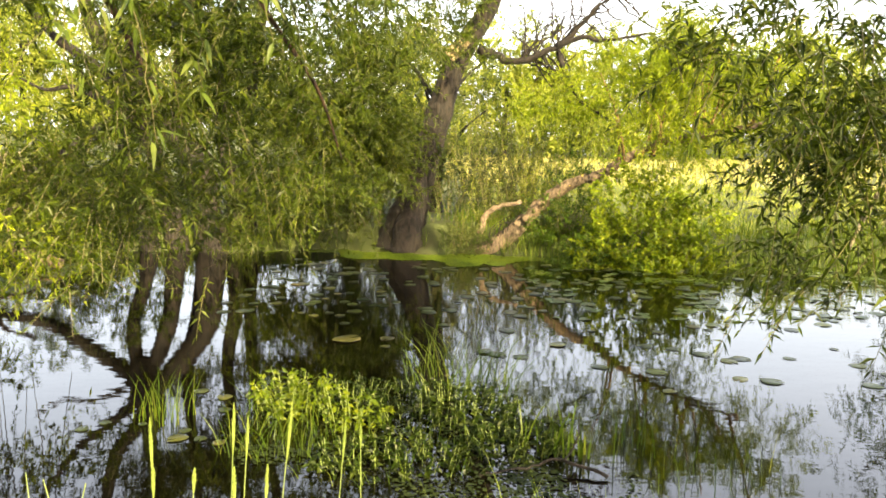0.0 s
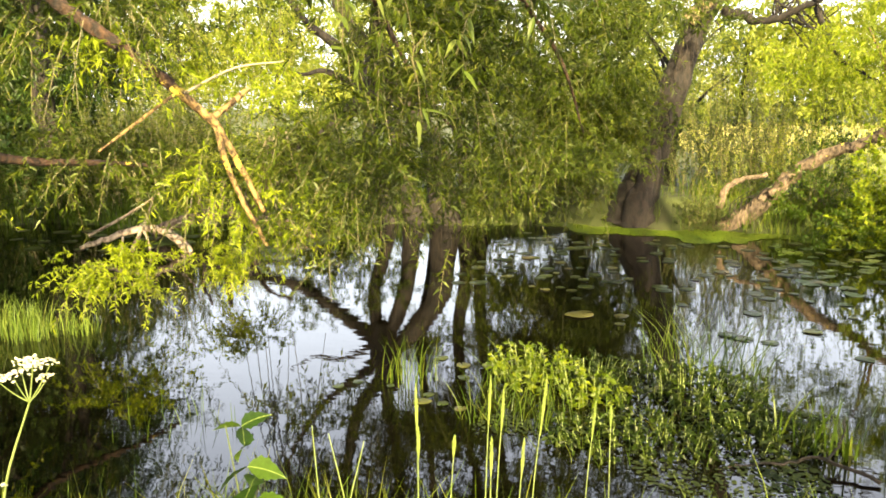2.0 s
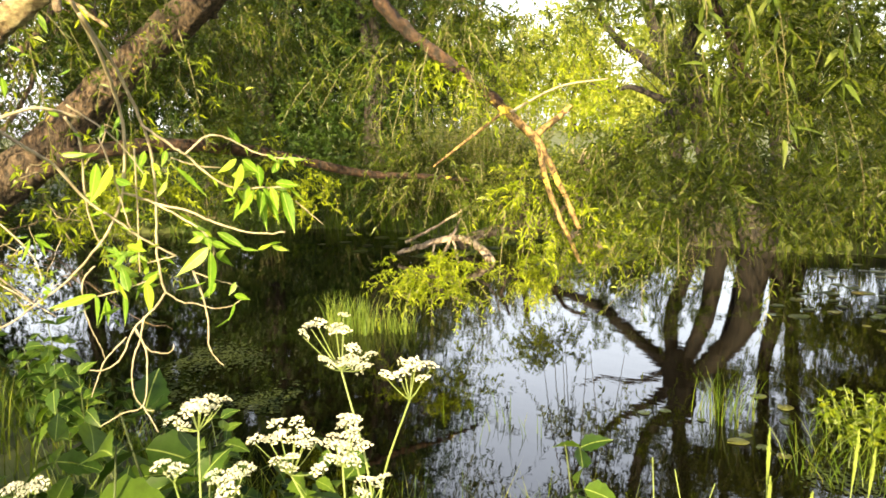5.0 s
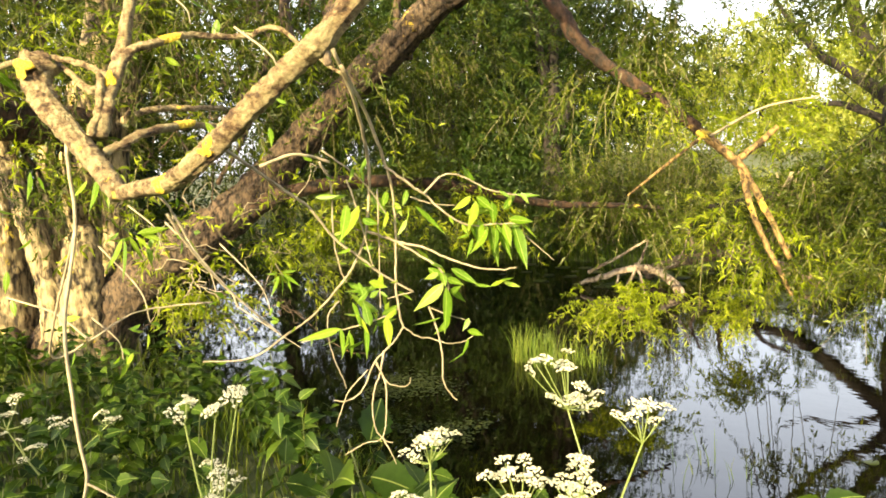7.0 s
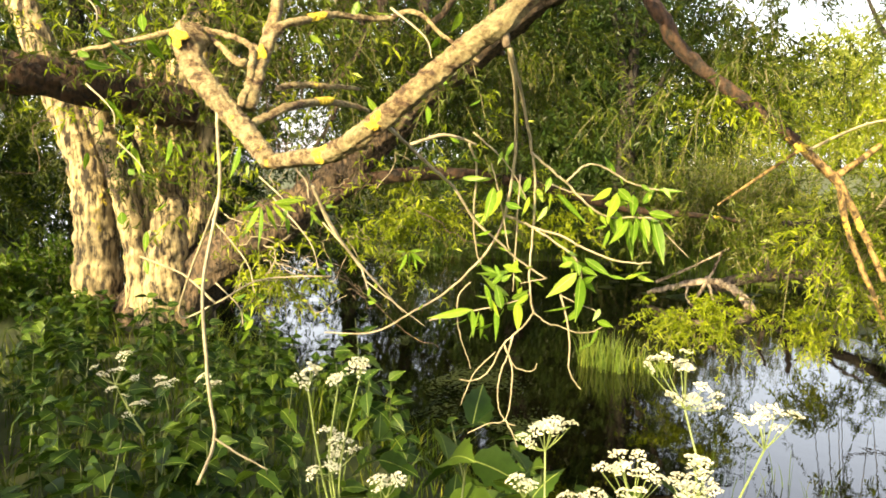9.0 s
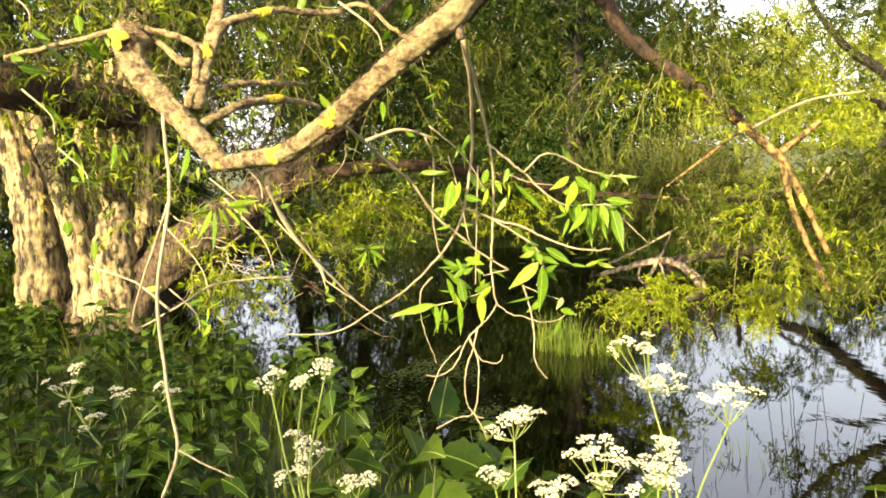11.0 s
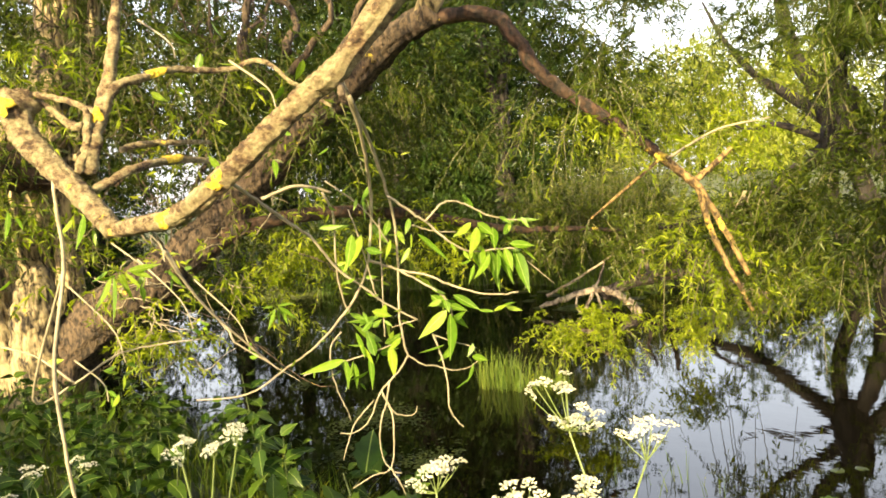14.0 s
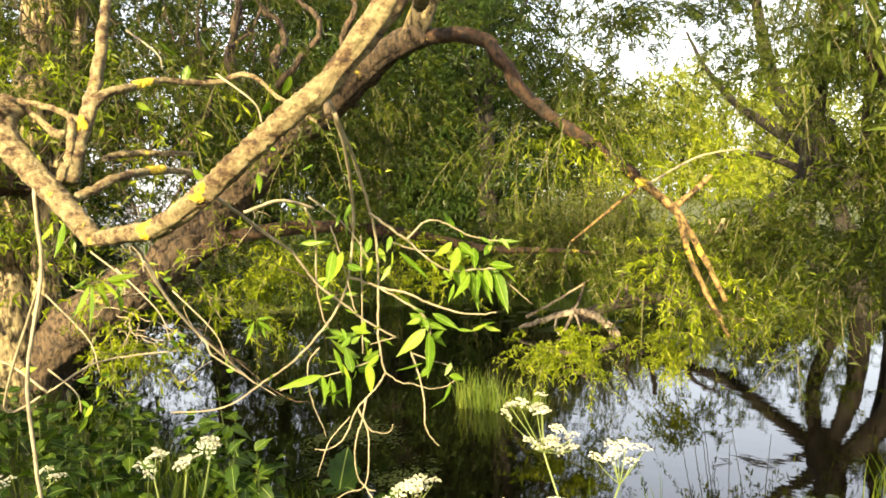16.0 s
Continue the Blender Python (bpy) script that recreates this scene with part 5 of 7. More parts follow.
def duckweed(name, x0, x1, y0, y1, count, inside, label, mat, size=0.02, loose=-9.0):
    """Thousands of tiny fronds gathered in a drifted mat."""
    p = scatter(x0, x1, y0, y1, count)
    w = 0.22 * np.sin(p[:, 0] * 3.1) + 0.12 * np.sin(p[:, 0] * 7.7 + 1) + 0.1 * np.sin(p[:, 1] * 9)
    thin = np.sin(p[:, 0] * 4.3 + p[:, 1]) + np.sin(p[:, 1] * 6.1 - p[:, 0] * 2.2)
    keep = (thin + rng.normal(0, 0.8, count) > loose) & inside(p[:, 0], p[:, 1] + w) & (shore(p[:, 0], p[:, 1]) < 0.02)
    p = p[keep]
    n = len(p)
    a = np.linspace(0, 2 * np.pi, 6, endpoint=False)
    s = size * rng.uniform(0.6, 1.4, n)
    v = np.zeros((n, 6, 3))
    v[:, :, 0] = p[:, :1] + s[:, None] * np.cos(a + p[:, :1] * 50)
    v[:, :, 1] = p[:, 1:] + s[:, None] * np.sin(a + p[:, :1] * 50)
    v[:, :, 2] = rng.uniform(0.004, 0.012, n)[:, None]
    f = (np.arange(n)[:, None, None] * 6 + np.array([[0, 1, 2], [0, 2, 3], [0, 3, 4], [0, 4, 5]])[None]).reshape(-1, 3)
    b = Buf()
    b.add(v.reshape(-1, 3), f)
    tagged(part(name, b, mat), label, "duckweed", kind="stuff")


rng = np.random.default_rng(117)
duckweed("duckweed", -3.2, 1.6, 11.2, 14.0, 30000, lambda x, y: y > 12.75 - 0.55 * np.exp(-((x + 0.2) / 1.1) ** 2) - 0.12 * x, "bright yellow-green duckweed mat along the far bank", M_DUCK, 0.022)
duckweed("duckweed", 1.2, 8.0, 11.0, 13.2, 9000, lambda x, y: np.sin(x * 2.3) + np.sin(y * 5 + x) > 0.6, "thin duckweed drifting among the lily pads", M_DUCK, 0.02)
duckweed("pond_scum", -8.4, -4.2, 2.6, 4.6, 22000, lambda x, y: np.sin(x * 2.0 + 1) + np.sin(y * 3.5 + x) > 0.25, "dull green scum floating in the shade of the near bank", M_SCUM, 0.012, 0.5)
duckweed("pond_scum", -1.4, 1.2, 4.2, 5.6, 9000, lambda x, y: np.sin(x * 3.0 + 1) + np.sin(y * 4.5 + x) > -0.2, "dull green scum floating round the water plants", M_SCUM, 0.012, 0.2)
duckweed("duckweed", -8.6, -5.4, 9.4, 11.6, 12000, lambda x, y: np.sin(x * 2.0) + np.sin(y * 4.5 + x) > 0.3, "grey-green duckweed drifted against the fallen branches", M_PAD, 0.018)


# ---- fallen wood ----
def fallen_branch(lines, label):
    at = lines[0][0][0]
    t = thing("fallen_branch", at, label, "dead branch", "fallen wood at the waterline")
    for pts, r0, r1, mt in lines:
        limb(t, "branch", pts, r0, r1, mt, 14, rough=0.11, wobble=0.008)


rng = np.random.default_rng(118)
fallen_branch([([(-8.6, 9.1, 0.1), (-8.33, 9.27, 0.2), (-7.92, 9.6, 0.33), (-7.56, 9.74, 0.28), (-7.25, 9.72, 0.08), (-7.1, 9.7, -0.1)], 0.03, 0.08, M_DEAD),
               ([(-7.95, 9.4, 0.0), (-7.85, 9.65, 0.42), (-7.78, 9.8, 0.8)], 0.03, 0.014, M_DEAD),
               ([(-7.9, 9.62, 0.4), (-7.7, 9.5, 0.15), (-7.55, 9.35, -0.05)], 0.025, 0.015, M_DEAD),
               ([(-7.5, 9.75, 0.3), (-7.3, 9.9, 0.5), (-7.2, 10.0, 0.85)], 0.02, 0.008, M_DEAD),
               ([(-8.1, 9.45, 0.25), (-8.0, 9.3, 0.1), (-7.7, 9.15, -0.05)], 0.018, 0.01, M_DEAD),
               ([(-8.6, 9.3, 0.25), (-8.2, 9.55, 0.5), (-7.75, 9.95, 0.85)], 0.03, 0.012, M_DEAD)], "bleached dead branch lying out of the water")
fallen_branch([([(-8.3, 10.4, 0.1), (-7.9, 10.53, 0.3), (-7.26, 10.98, 0.42), (-6.4, 11.03, 0.3), (-5.8, 11.2, 0.05)], 0.1, 0.08, M_BARK_LOG),
               ([(-7.4, 10.9, 0.4), (-7.1, 10.6, 0.75), (-7.0, 10.5, 1.05)], 0.06, 0.03, M_BARK_LOG),
               ([(-6.9, 11.0, 0.4), (-6.5, 10.8, 0.8), (-6.1, 10.9, 1.0)], 0.05, 0.02, M_BARK_LOG),
               ([(-7.6, 10.8, 0.4), (-7.8, 10.9, 0.8), (-7.5, 10.7, 1.1)], 0.04, 0.02, M_BARK_LOG),
               ([(-6.8, 11.0, 0.4), (-7.1, 11.2, 0.7), (-7.3, 11.1, 1.0)], 0.05, 0.02, M_BARK_LOG)], "brown tangle of fallen willow limbs at the waterline")
fallen_branch([([(1.0, 4.6, 0.02), (0.75, 4.72, 0.06), (0.5, 4.7, 0.03), (0.2, 4.6, 0.0)], 0.012, 0.006, M_BARK_DARK),
               ([(0.75, 4.72, 0.06), (0.85, 4.9, 0.12), (0.9, 5.1, 0.2)], 0.008, 0.004, M_BARK_DARK)], "thin dark stick floating beside the water plants")


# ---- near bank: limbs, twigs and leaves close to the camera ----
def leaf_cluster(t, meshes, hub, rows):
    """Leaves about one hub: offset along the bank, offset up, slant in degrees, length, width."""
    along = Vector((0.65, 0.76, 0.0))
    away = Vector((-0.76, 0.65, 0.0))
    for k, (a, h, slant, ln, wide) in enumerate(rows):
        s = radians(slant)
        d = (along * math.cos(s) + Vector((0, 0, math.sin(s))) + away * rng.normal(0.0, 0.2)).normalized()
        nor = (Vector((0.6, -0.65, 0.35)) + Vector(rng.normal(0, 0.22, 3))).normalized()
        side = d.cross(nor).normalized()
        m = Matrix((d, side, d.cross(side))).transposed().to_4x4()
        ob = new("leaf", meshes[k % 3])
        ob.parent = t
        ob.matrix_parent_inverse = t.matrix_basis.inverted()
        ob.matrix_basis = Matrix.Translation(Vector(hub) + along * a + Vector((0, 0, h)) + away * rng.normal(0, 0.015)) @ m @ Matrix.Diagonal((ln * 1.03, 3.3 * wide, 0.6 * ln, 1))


def small_leaves(t, meshes, hub, spread, count):
    """Young leaves crowded round one hub."""
    for k in range(count):
        d = Vector((rng.normal(0.1, 0.6), rng.normal(0.1, 0.6), rng.uniform(-1.0, 0.5))).normalized()
        side = d.cross(Vector((0.36, -0.7, 0.5)) + Vector(rng.normal(0, 0.4, 3))).normalized()
        ob = new("leaf", meshes[k % 3])
        ob.parent = t
        ob.matrix_parent_inverse = t.matrix_basis.inverted()
        ob.matrix_basis = Matrix.Translation(Vector(hub) + Vector(rng.normal(0, spread, 3))) @ Matrix((d, side, d.cross(side))).transposed().to_4x4() @ Matrix.Scale(rng.uniform(0.035, 0.07), 4)


def lichen_patch(centre, axis, r, size):
    """A thin ragged crust that hugs one side of a round limb."""
    ax = unit(axis)
    face = np.array([0.75, -0.6, 0.25])
    u = unit(face - ax * (face @ ax))
    w = np.cross(ax, u)
    verts, n = [np.asarray(centre) + u * r * 1.07], 16
    for ring in (0.5, 0.85, 1.0):
        for k in range(n):
            a = 2 * math.pi * k / n
            q = size * ring * (1 + 0.3 * math.sin(3 * a + centre[0] * 40) + rng.uniform(-0.2, 0.2))
            turn = min(1.2, q * math.sin(a) / r * 0.8) if math.sin(a) > 0 else max(-1.2, q * math.sin(a) / r * 0.8)
            lift = r * (1.06 if ring < 1 else 0.98) + rng.uniform(0, 0.0012)
            verts.append(np.asarray(centre) + ax * q * math.cos(a) + (u * math.cos(turn) + w * math.sin(turn)) * lift)
    f = [(0, 1 + k, 1 + (k + 1) % n) for k in range(n)]
    for ring in range(2):
        for k in range(n):
            a, b = 1 + ring * n + k, 1 + ring * n + (k + 1) % n
            f += [(a, a + n, b + n), (a, b + n, b)]
    b = Buf()
    b.add(verts, f)
    return b


def near_limb():
    """The sunlit drooping limb that crosses the view, its twigs and young leaves."""
    t = thing("willow_limb", (-8.0, 2.2, 4.4), "sunlit lichened willow limb drooping across the bank, with leafy twigs", "tree limb")
    limb(t, "limb", [(-2.685, 0.486, 2.431), (-2.616, 0.494, 2.351), (-2.513, 0.515, 2.279), (-2.401, 0.531, 2.215), (-2.292, 0.543, 2.154), (-2.205, 0.542, 2.114)], 0.03, 0.02, M_PEEL, 30, rough=0.07, steps=22, radii=[0.0330, 0.0322, 0.0286, 0.0250, 0.0239, 0.0208], furrow=0.11)
    limb(t, "limb", [(-2.218, 0.542, 2.113), (-2.159, 0.554, 2.116), (-2.066, 0.561, 2.123), (-1.969, 0.574, 2.129), (-1.883, 0.588, 2.154), (-1.814, 0.614, 2.192), (-1.755, 0.642, 2.234), (-1.692, 0.676, 2.284), (-1.628, 0.712, 2.332), (-1.565, 0.746, 2.38), (-1.47, 0.91, 2.62), (-1.6, 1.25, 3.0), (-2.6, 2.2, 3.7), (-4.6, 3.7, 3.6)], 0.03, 0.02, M_PEEL, 30, rough=0.07, steps=22, radii=[0.0143, 0.0172, 0.0175, 0.0187, 0.0199, 0.0202, 0.0198, 0.0194, 0.0199, 0.0202, 0.0249, 0.0284, 0.0387, 0.0516], furrow=0.11)
    limb(t, "cut_stub", [(-2.671, 0.488, 2.423), (-2.685, 0.502, 2.452), (-2.698, 0.519, 2.467)], 0.05, 0.03, M_PEEL, 16, rough=0.16, radii=[0.0396, 0.0447, 0.0258])
    limb(t, "branch", [(-2.434, 0.571, 2.247), (-2.44, 0.596, 2.324), (-2.458, 0.622, 2.382), (-2.476, 0.648, 2.442), (-2.498, 0.685, 2.547), (-2.519, 0.708, 2.638), (-2.556, 0.742, 2.765), (-2.604, 0.76, 2.911), (-2.638, 0.799, 3.06)], 0.02, 0.01, M_PEEL, 14, rough=0.08, radii=[0.0208, 0.0198, 0.0188, 0.0178, 0.0156, 0.0132, 0.012, 0.011, 0.009], wobble=0.0015)
    limb(t, "branch", [(-2.38, 0.559, 2.203), (-2.381, 0.608, 2.23), (-2.409, 0.687, 2.26), (-2.459, 0.787, 2.277), (-2.505, 0.893, 2.277), (-2.534, 0.971, 2.264)], 0.02, 0.01, M_PEEL, 14, rough=0.08, radii=[0.0108, 0.0109, 0.0113, 0.0106, 0.0083, 0.0057], wobble=0.0015)
    limb(t, "branch", [(-2.454, 0.627, 2.384), (-2.46, 0.669, 2.462), (-2.459, 0.738, 2.488), (-2.479, 0.811, 2.514), (-2.488, 0.916, 2.519), (-2.485, 1.003, 2.525), (-2.436, 1.067, 2.545), (-2.364, 1.13, 2.466), (-2.284, 1.187, 2.397)], 0.02, 0.01, M_PEEL, 14, rough=0.08, radii=[0.0126, 0.0114, 0.0104, 0.0094, 0.0083, 0.0071, 0.0071, 0.0056, 0.0041], wobble=0.0015)
    limb(t, "branch", [(-2.534, 0.604, 2.373), (-2.571, 0.588, 2.382), (-2.634, 0.57, 2.426), (-2.699, 0.551, 2.466)], 0.02, 0.01, M_PEEL, 14, rough=0.08, radii=[0.0116, 0.0104, 0.0079, 0.0068], wobble=0.0015)
    limb(t, "branch", [(-2.582, 0.707, 2.318), (-2.598, 0.769, 2.332), (-2.597, 0.853, 2.337), (-2.624, 0.983, 2.334)], 0.02, 0.01, M_PEEL, 14, rough=0.08, radii=[0.0081, 0.0097, 0.0085, 0.0059], wobble=0.0015)
    limb(t, "branch", [(-2.473, 0.635, 2.396), (-2.538, 0.599, 2.43), (-2.631, 0.558, 2.464), (-2.741, 0.495, 2.48), (-2.884, 0.387, 2.458), (-3.046, 0.254, 2.429)], 0.02, 0.01, M_PEEL, 14, rough=0.08, radii=[0.0089, 0.0077, 0.0079, 0.0081, 0.0069, 0.0071], wobble=0.0015)
    limb(t, "branch", [(-2.426, 0.548, 2.253), (-2.431, 0.575, 2.308), (-2.443, 0.591, 2.379), (-2.456, 0.591, 2.408)], 0.02, 0.01, M_PEEL, 14, rough=0.08, radii=[0.0097, 0.0110, 0.0099, 0.0062], wobble=0.0015)
    for c, axis, r, size in (((-1.969, 0.574, 2.129), (0.9, 0.15, 0.2), 0.0192, 0.027), ((-1.814, 0.614, 2.192), (0.75, 0.3, 0.5), 0.0205, 0.02), ((-2.675, 0.487, 2.424), (0.6, 0.1, -0.7), 0.046, 0.03),
                             ((-2.469, 0.775, 2.5), (-0.1, 0.7, 0.2), 0.0125, 0.03), ((-2.46, 0.79, 2.277), (-0.4, 0.9, 0.1), 0.0125, 0.03), ((-2.457, 0.623, 2.384), (-0.1, 0.2, 0.6), 0.022, 0.02)):
        part("lichen_patch", lichen_patch(c, axis, r, size), M_LICHEN, t, "crust of bright yellow lichen")
    limb(t, "broken_spur", [(-1.595, 0.731, 2.358), (-1.585, 0.735, 2.334), (-1.583, 0.738, 2.314)], 0.011, 0.006, M_DEAD, 8)
    twigs = []

    def twig(pts, r0, r1):
        twigs.append(pts)
        limb(t, "twig", pts, r0, r1, M_TWIG, 7, wobble=0.0006, steps=6)

    twig([(-2.33, 0.7, 2.05), (-2.31, 0.74, 1.95), (-2.27, 0.8, 1.85), (-2.25, 0.81, 1.81)], 0.0031, 0.0028)
    twig([(-2.33, 0.7, 2.05), (-2.3, 0.66, 2.1), (-2.23, 0.57, 2.13)], 0.0031, 0.0028)
    twig([(-2.5, 0.52, 2.3), (-2.46, 0.5, 2.21), (-2.46, 0.5, 2.03), (-2.45, 0.45, 1.8), (-2.39, 0.44, 1.55), (-2.35, 0.44, 1.43), (-2.33, 0.39, 1.33)], 0.0050, 0.0042)
    twig([(-2.35, 0.44, 1.43), (-2.32, 0.49, 1.39), (-2.28, 0.55, 1.35)], 0.0031, 0.0021)
    twig([(-2.46, 0.5, 2.03), (-2.74, 0.46, 1.68), (-2.72, 0.56, 1.7), (-2.69, 0.67, 1.76), (-2.66, 0.77, 1.77), (-2.61, 0.88, 1.77)], 0.0037, 0.0021)
    twig([(-2.72, 0.56, 1.7), (-2.8, 0.49, 1.78), (-2.89, 0.39, 1.83)], 0.0037, 0.0028)
    twig([(-2.25, 0.81, 1.81), (-2.2, 0.86, 1.76), (-2.14, 0.92, 1.7)], 0.0019, 0.0010)
    twig([(-1.652, 0.787, 2.356), (-1.725, 0.87, 2.271), (-1.816, 0.949, 2.172), (-1.859, 0.976, 2.086), (-1.885, 0.976, 1.997), (-1.91, 0.963, 1.934), (-1.953, 0.943, 1.876), (-2.033, 0.91, 1.801), (-2.133, 0.886, 1.743), (-2.255, 0.835, 1.671), (-2.407, 0.765, 1.649)], 0.0042, 0.0018)
    twig([(-1.669, 0.813, 2.328), (-1.754, 0.914, 2.249), (-1.811, 0.986, 2.158), (-1.834, 1.02, 2.082), (-1.85, 1.033, 1.978), (-1.854, 1.027, 1.875), (-1.852, 1.03, 1.81), (-1.848, 1.035, 1.77)], 0.0038, 0.0022)
    twig([(-1.818, 0.993, 2.139), (-1.801, 1.043, 2.098), (-1.794, 1.083, 2.069), (-1.77, 1.126, 2.02), (-1.753, 1.177, 1.994), (-1.73, 1.219, 1.995), (-1.699, 1.271, 1.992)], 0.003, 0.0018)
    twig([(-1.789, 1.073, 2.074), (-1.781, 1.113, 2.108), (-1.769, 1.143, 2.113), (-1.752, 1.178, 2.097), (-1.731, 1.218, 2.072), (-1.696, 1.274, 2.056), (-1.684, 1.304, 2.057)], 0.0026, 0.0015)
    twig([(-1.817, 1.056, 2.068), (-1.794, 1.098, 2.05), (-1.776, 1.151, 2.042)], 0.002, 0.0012)
    twig([(-1.883, 0.978, 1.997), (-1.848, 1.035, 1.969), (-1.807, 1.083, 1.95), (-1.782, 1.127, 1.923), (-1.749, 1.182, 1.898), (-1.722, 1.228, 1.889), (-1.705, 1.264, 1.891)], 0.0032, 0.0018)
    twig([(-1.846, 1.037, 1.965), (-1.816, 1.072, 1.935), (-1.789, 1.104, 1.902), (-1.785, 1.124, 1.864), (-1.802, 1.119, 1.811)], 0.0026, 0.0016)
    twig([(-1.848, 0.634, 2.199), (-1.883, 0.717, 2.152), (-1.897, 0.792, 2.1), (-1.903, 0.847, 2.062), (-1.905, 0.906, 1.987), (-1.883, 0.962, 1.935), (-1.861, 1.005, 1.892), (-1.829, 1.057, 1.853)], 0.0042, 0.002)
    twig([(-1.865, 0.861, 2.156), (-1.887, 0.897, 2.103), (-1.915, 0.91, 1.992), (-1.926, 0.928, 1.912), (-1.928, 0.942, 1.882)], 0.0026, 0.0016)
    twig([(-1.855, 0.995, 2.091), (-1.867, 0.998, 1.982), (-1.869, 0.994, 1.886), (-1.871, 0.992, 1.822)], 0.002, 0.0012)
    twig([(-1.848, 1.035, 1.77), (-1.856, 1.01, 1.738), (-1.875, 0.972, 1.702), (-1.891, 0.954, 1.652), (-1.907, 0.935, 1.621), (-1.926, 0.912, 1.61), (-1.941, 0.895, 1.613)], 0.0024, 0.0012)
    twig([(-1.875, 0.972, 1.702), (-1.861, 0.988, 1.654), (-1.849, 1.018, 1.636), (-1.836, 1.033, 1.641), (-1.833, 1.037, 1.656)], 0.0018, 0.001)
    twig([(-1.862, 0.988, 1.724), (-1.869, 0.979, 1.675), (-1.873, 0.959, 1.627), (-1.867, 0.951, 1.563), (-1.855, 0.965, 1.525), (-1.84, 0.982, 1.515)], 0.0022, 0.0012)
    twig([(-1.874, 0.973, 1.694), (-1.865, 0.984, 1.661), (-1.854, 0.982, 1.612), (-1.855, 0.965, 1.53), (-1.874, 0.928, 1.519), (-1.904, 0.892, 1.494)], 0.0022, 0.0012)
    twig([(-1.855, 0.965, 1.527), (-1.837, 0.971, 1.499), (-1.829, 0.981, 1.468)], 0.0018, 0.001)
    twig([(-1.887, 0.958, 1.682), (-1.908, 0.918, 1.638), (-1.92, 0.904, 1.6), (-1.923, 0.886, 1.557)], 0.0016, 0.001)
    twig([(-1.967, 0.942, 1.834), (-1.985, 0.921, 1.804), (-1.987, 0.918, 1.751), (-1.981, 0.925, 1.697), (-1.969, 0.939, 1.648), (-1.966, 0.943, 1.625)], 0.0018, 0.001)
    twig([(-1.848, 1.035, 1.773), (-1.826, 1.061, 1.748), (-1.813, 1.092, 1.739), (-1.792, 1.116, 1.727), (-1.774, 1.152, 1.728), (-1.76, 1.169, 1.74)], 0.0018, 0.001)
    twig([(-1.816, 1.088, 1.816), (-1.804, 1.102, 1.748), (-1.8, 1.107, 1.695), (-1.793, 1.099, 1.645), (-1.786, 1.108, 1.617), (-1.774, 1.122, 1.595)], 0.0024, 0.0013)
    twig([(-2.056, 0.883, 1.733), (-2.002, 0.916, 1.756), (-1.95, 0.946, 1.77), (-1.882, 0.995, 1.794), (-1.852, 1.031, 1.816)], 0.002, 0.0012)
    twig([(-1.813, 1.091, 1.811), (-1.785, 1.124, 1.792), (-1.762, 1.167, 1.772)], 0.0016, 0.001)
    twig([(-2.186, 0.638, 2.06), (-2.207, 0.675, 1.998), (-2.229, 0.742, 1.907), (-2.237, 0.826, 1.814), (-2.239, 0.916, 1.719)], 0.004, 0.002)
    twig([(-1.688, 1.284, 1.961), (-1.678, 1.311, 1.934), (-1.663, 1.344, 1.901)], 0.0016, 0.001)
    twig([(-1.882, 0.934, 2.115), (-1.876, 0.955, 2.038), (-1.874, 0.973, 1.953), (-1.876, 0.986, 1.906)], 0.002, 0.0012)
    twig([(-1.843, 0.856, 2.179), (-1.84, 0.921, 2.133), (-1.843, 0.964, 2.093), (-1.844, 1.009, 2.032)], 0.002, 0.0012)
    twig([(-1.829, 1.057, 1.853), (-1.842, 1.026, 1.848), (-1.859, 1.006, 1.842)], 0.0016, 0.001)
    twig([(-1.948, 0.763, 2.154), (-1.916, 0.832, 2.175), (-1.904, 0.908, 2.155)], 0.004, 0.003)
    meshes = []
    for wide, curl in ((0.31, 0.1), (0.36, 0.2), (0.27, 0.16)):
        lm = Buf()
        fine_leaves(lm, [(0, 0, 0)], [(1, 0, 0)], 1.0, wide, curl, rows=9)
        meshes.append(lm.mesh("leaf", M_NEAR_OBJ, True))
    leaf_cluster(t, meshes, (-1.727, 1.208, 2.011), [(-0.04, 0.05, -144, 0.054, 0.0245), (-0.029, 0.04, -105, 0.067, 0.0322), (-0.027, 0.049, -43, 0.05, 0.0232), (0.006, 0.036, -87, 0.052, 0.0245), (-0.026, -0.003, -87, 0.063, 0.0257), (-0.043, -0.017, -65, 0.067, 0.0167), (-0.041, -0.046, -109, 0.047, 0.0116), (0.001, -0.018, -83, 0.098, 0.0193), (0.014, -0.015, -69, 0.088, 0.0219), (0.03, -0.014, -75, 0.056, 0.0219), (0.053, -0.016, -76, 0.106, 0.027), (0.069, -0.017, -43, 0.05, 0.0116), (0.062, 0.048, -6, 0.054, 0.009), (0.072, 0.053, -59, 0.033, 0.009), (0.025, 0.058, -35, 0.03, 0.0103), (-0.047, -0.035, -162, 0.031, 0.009)])
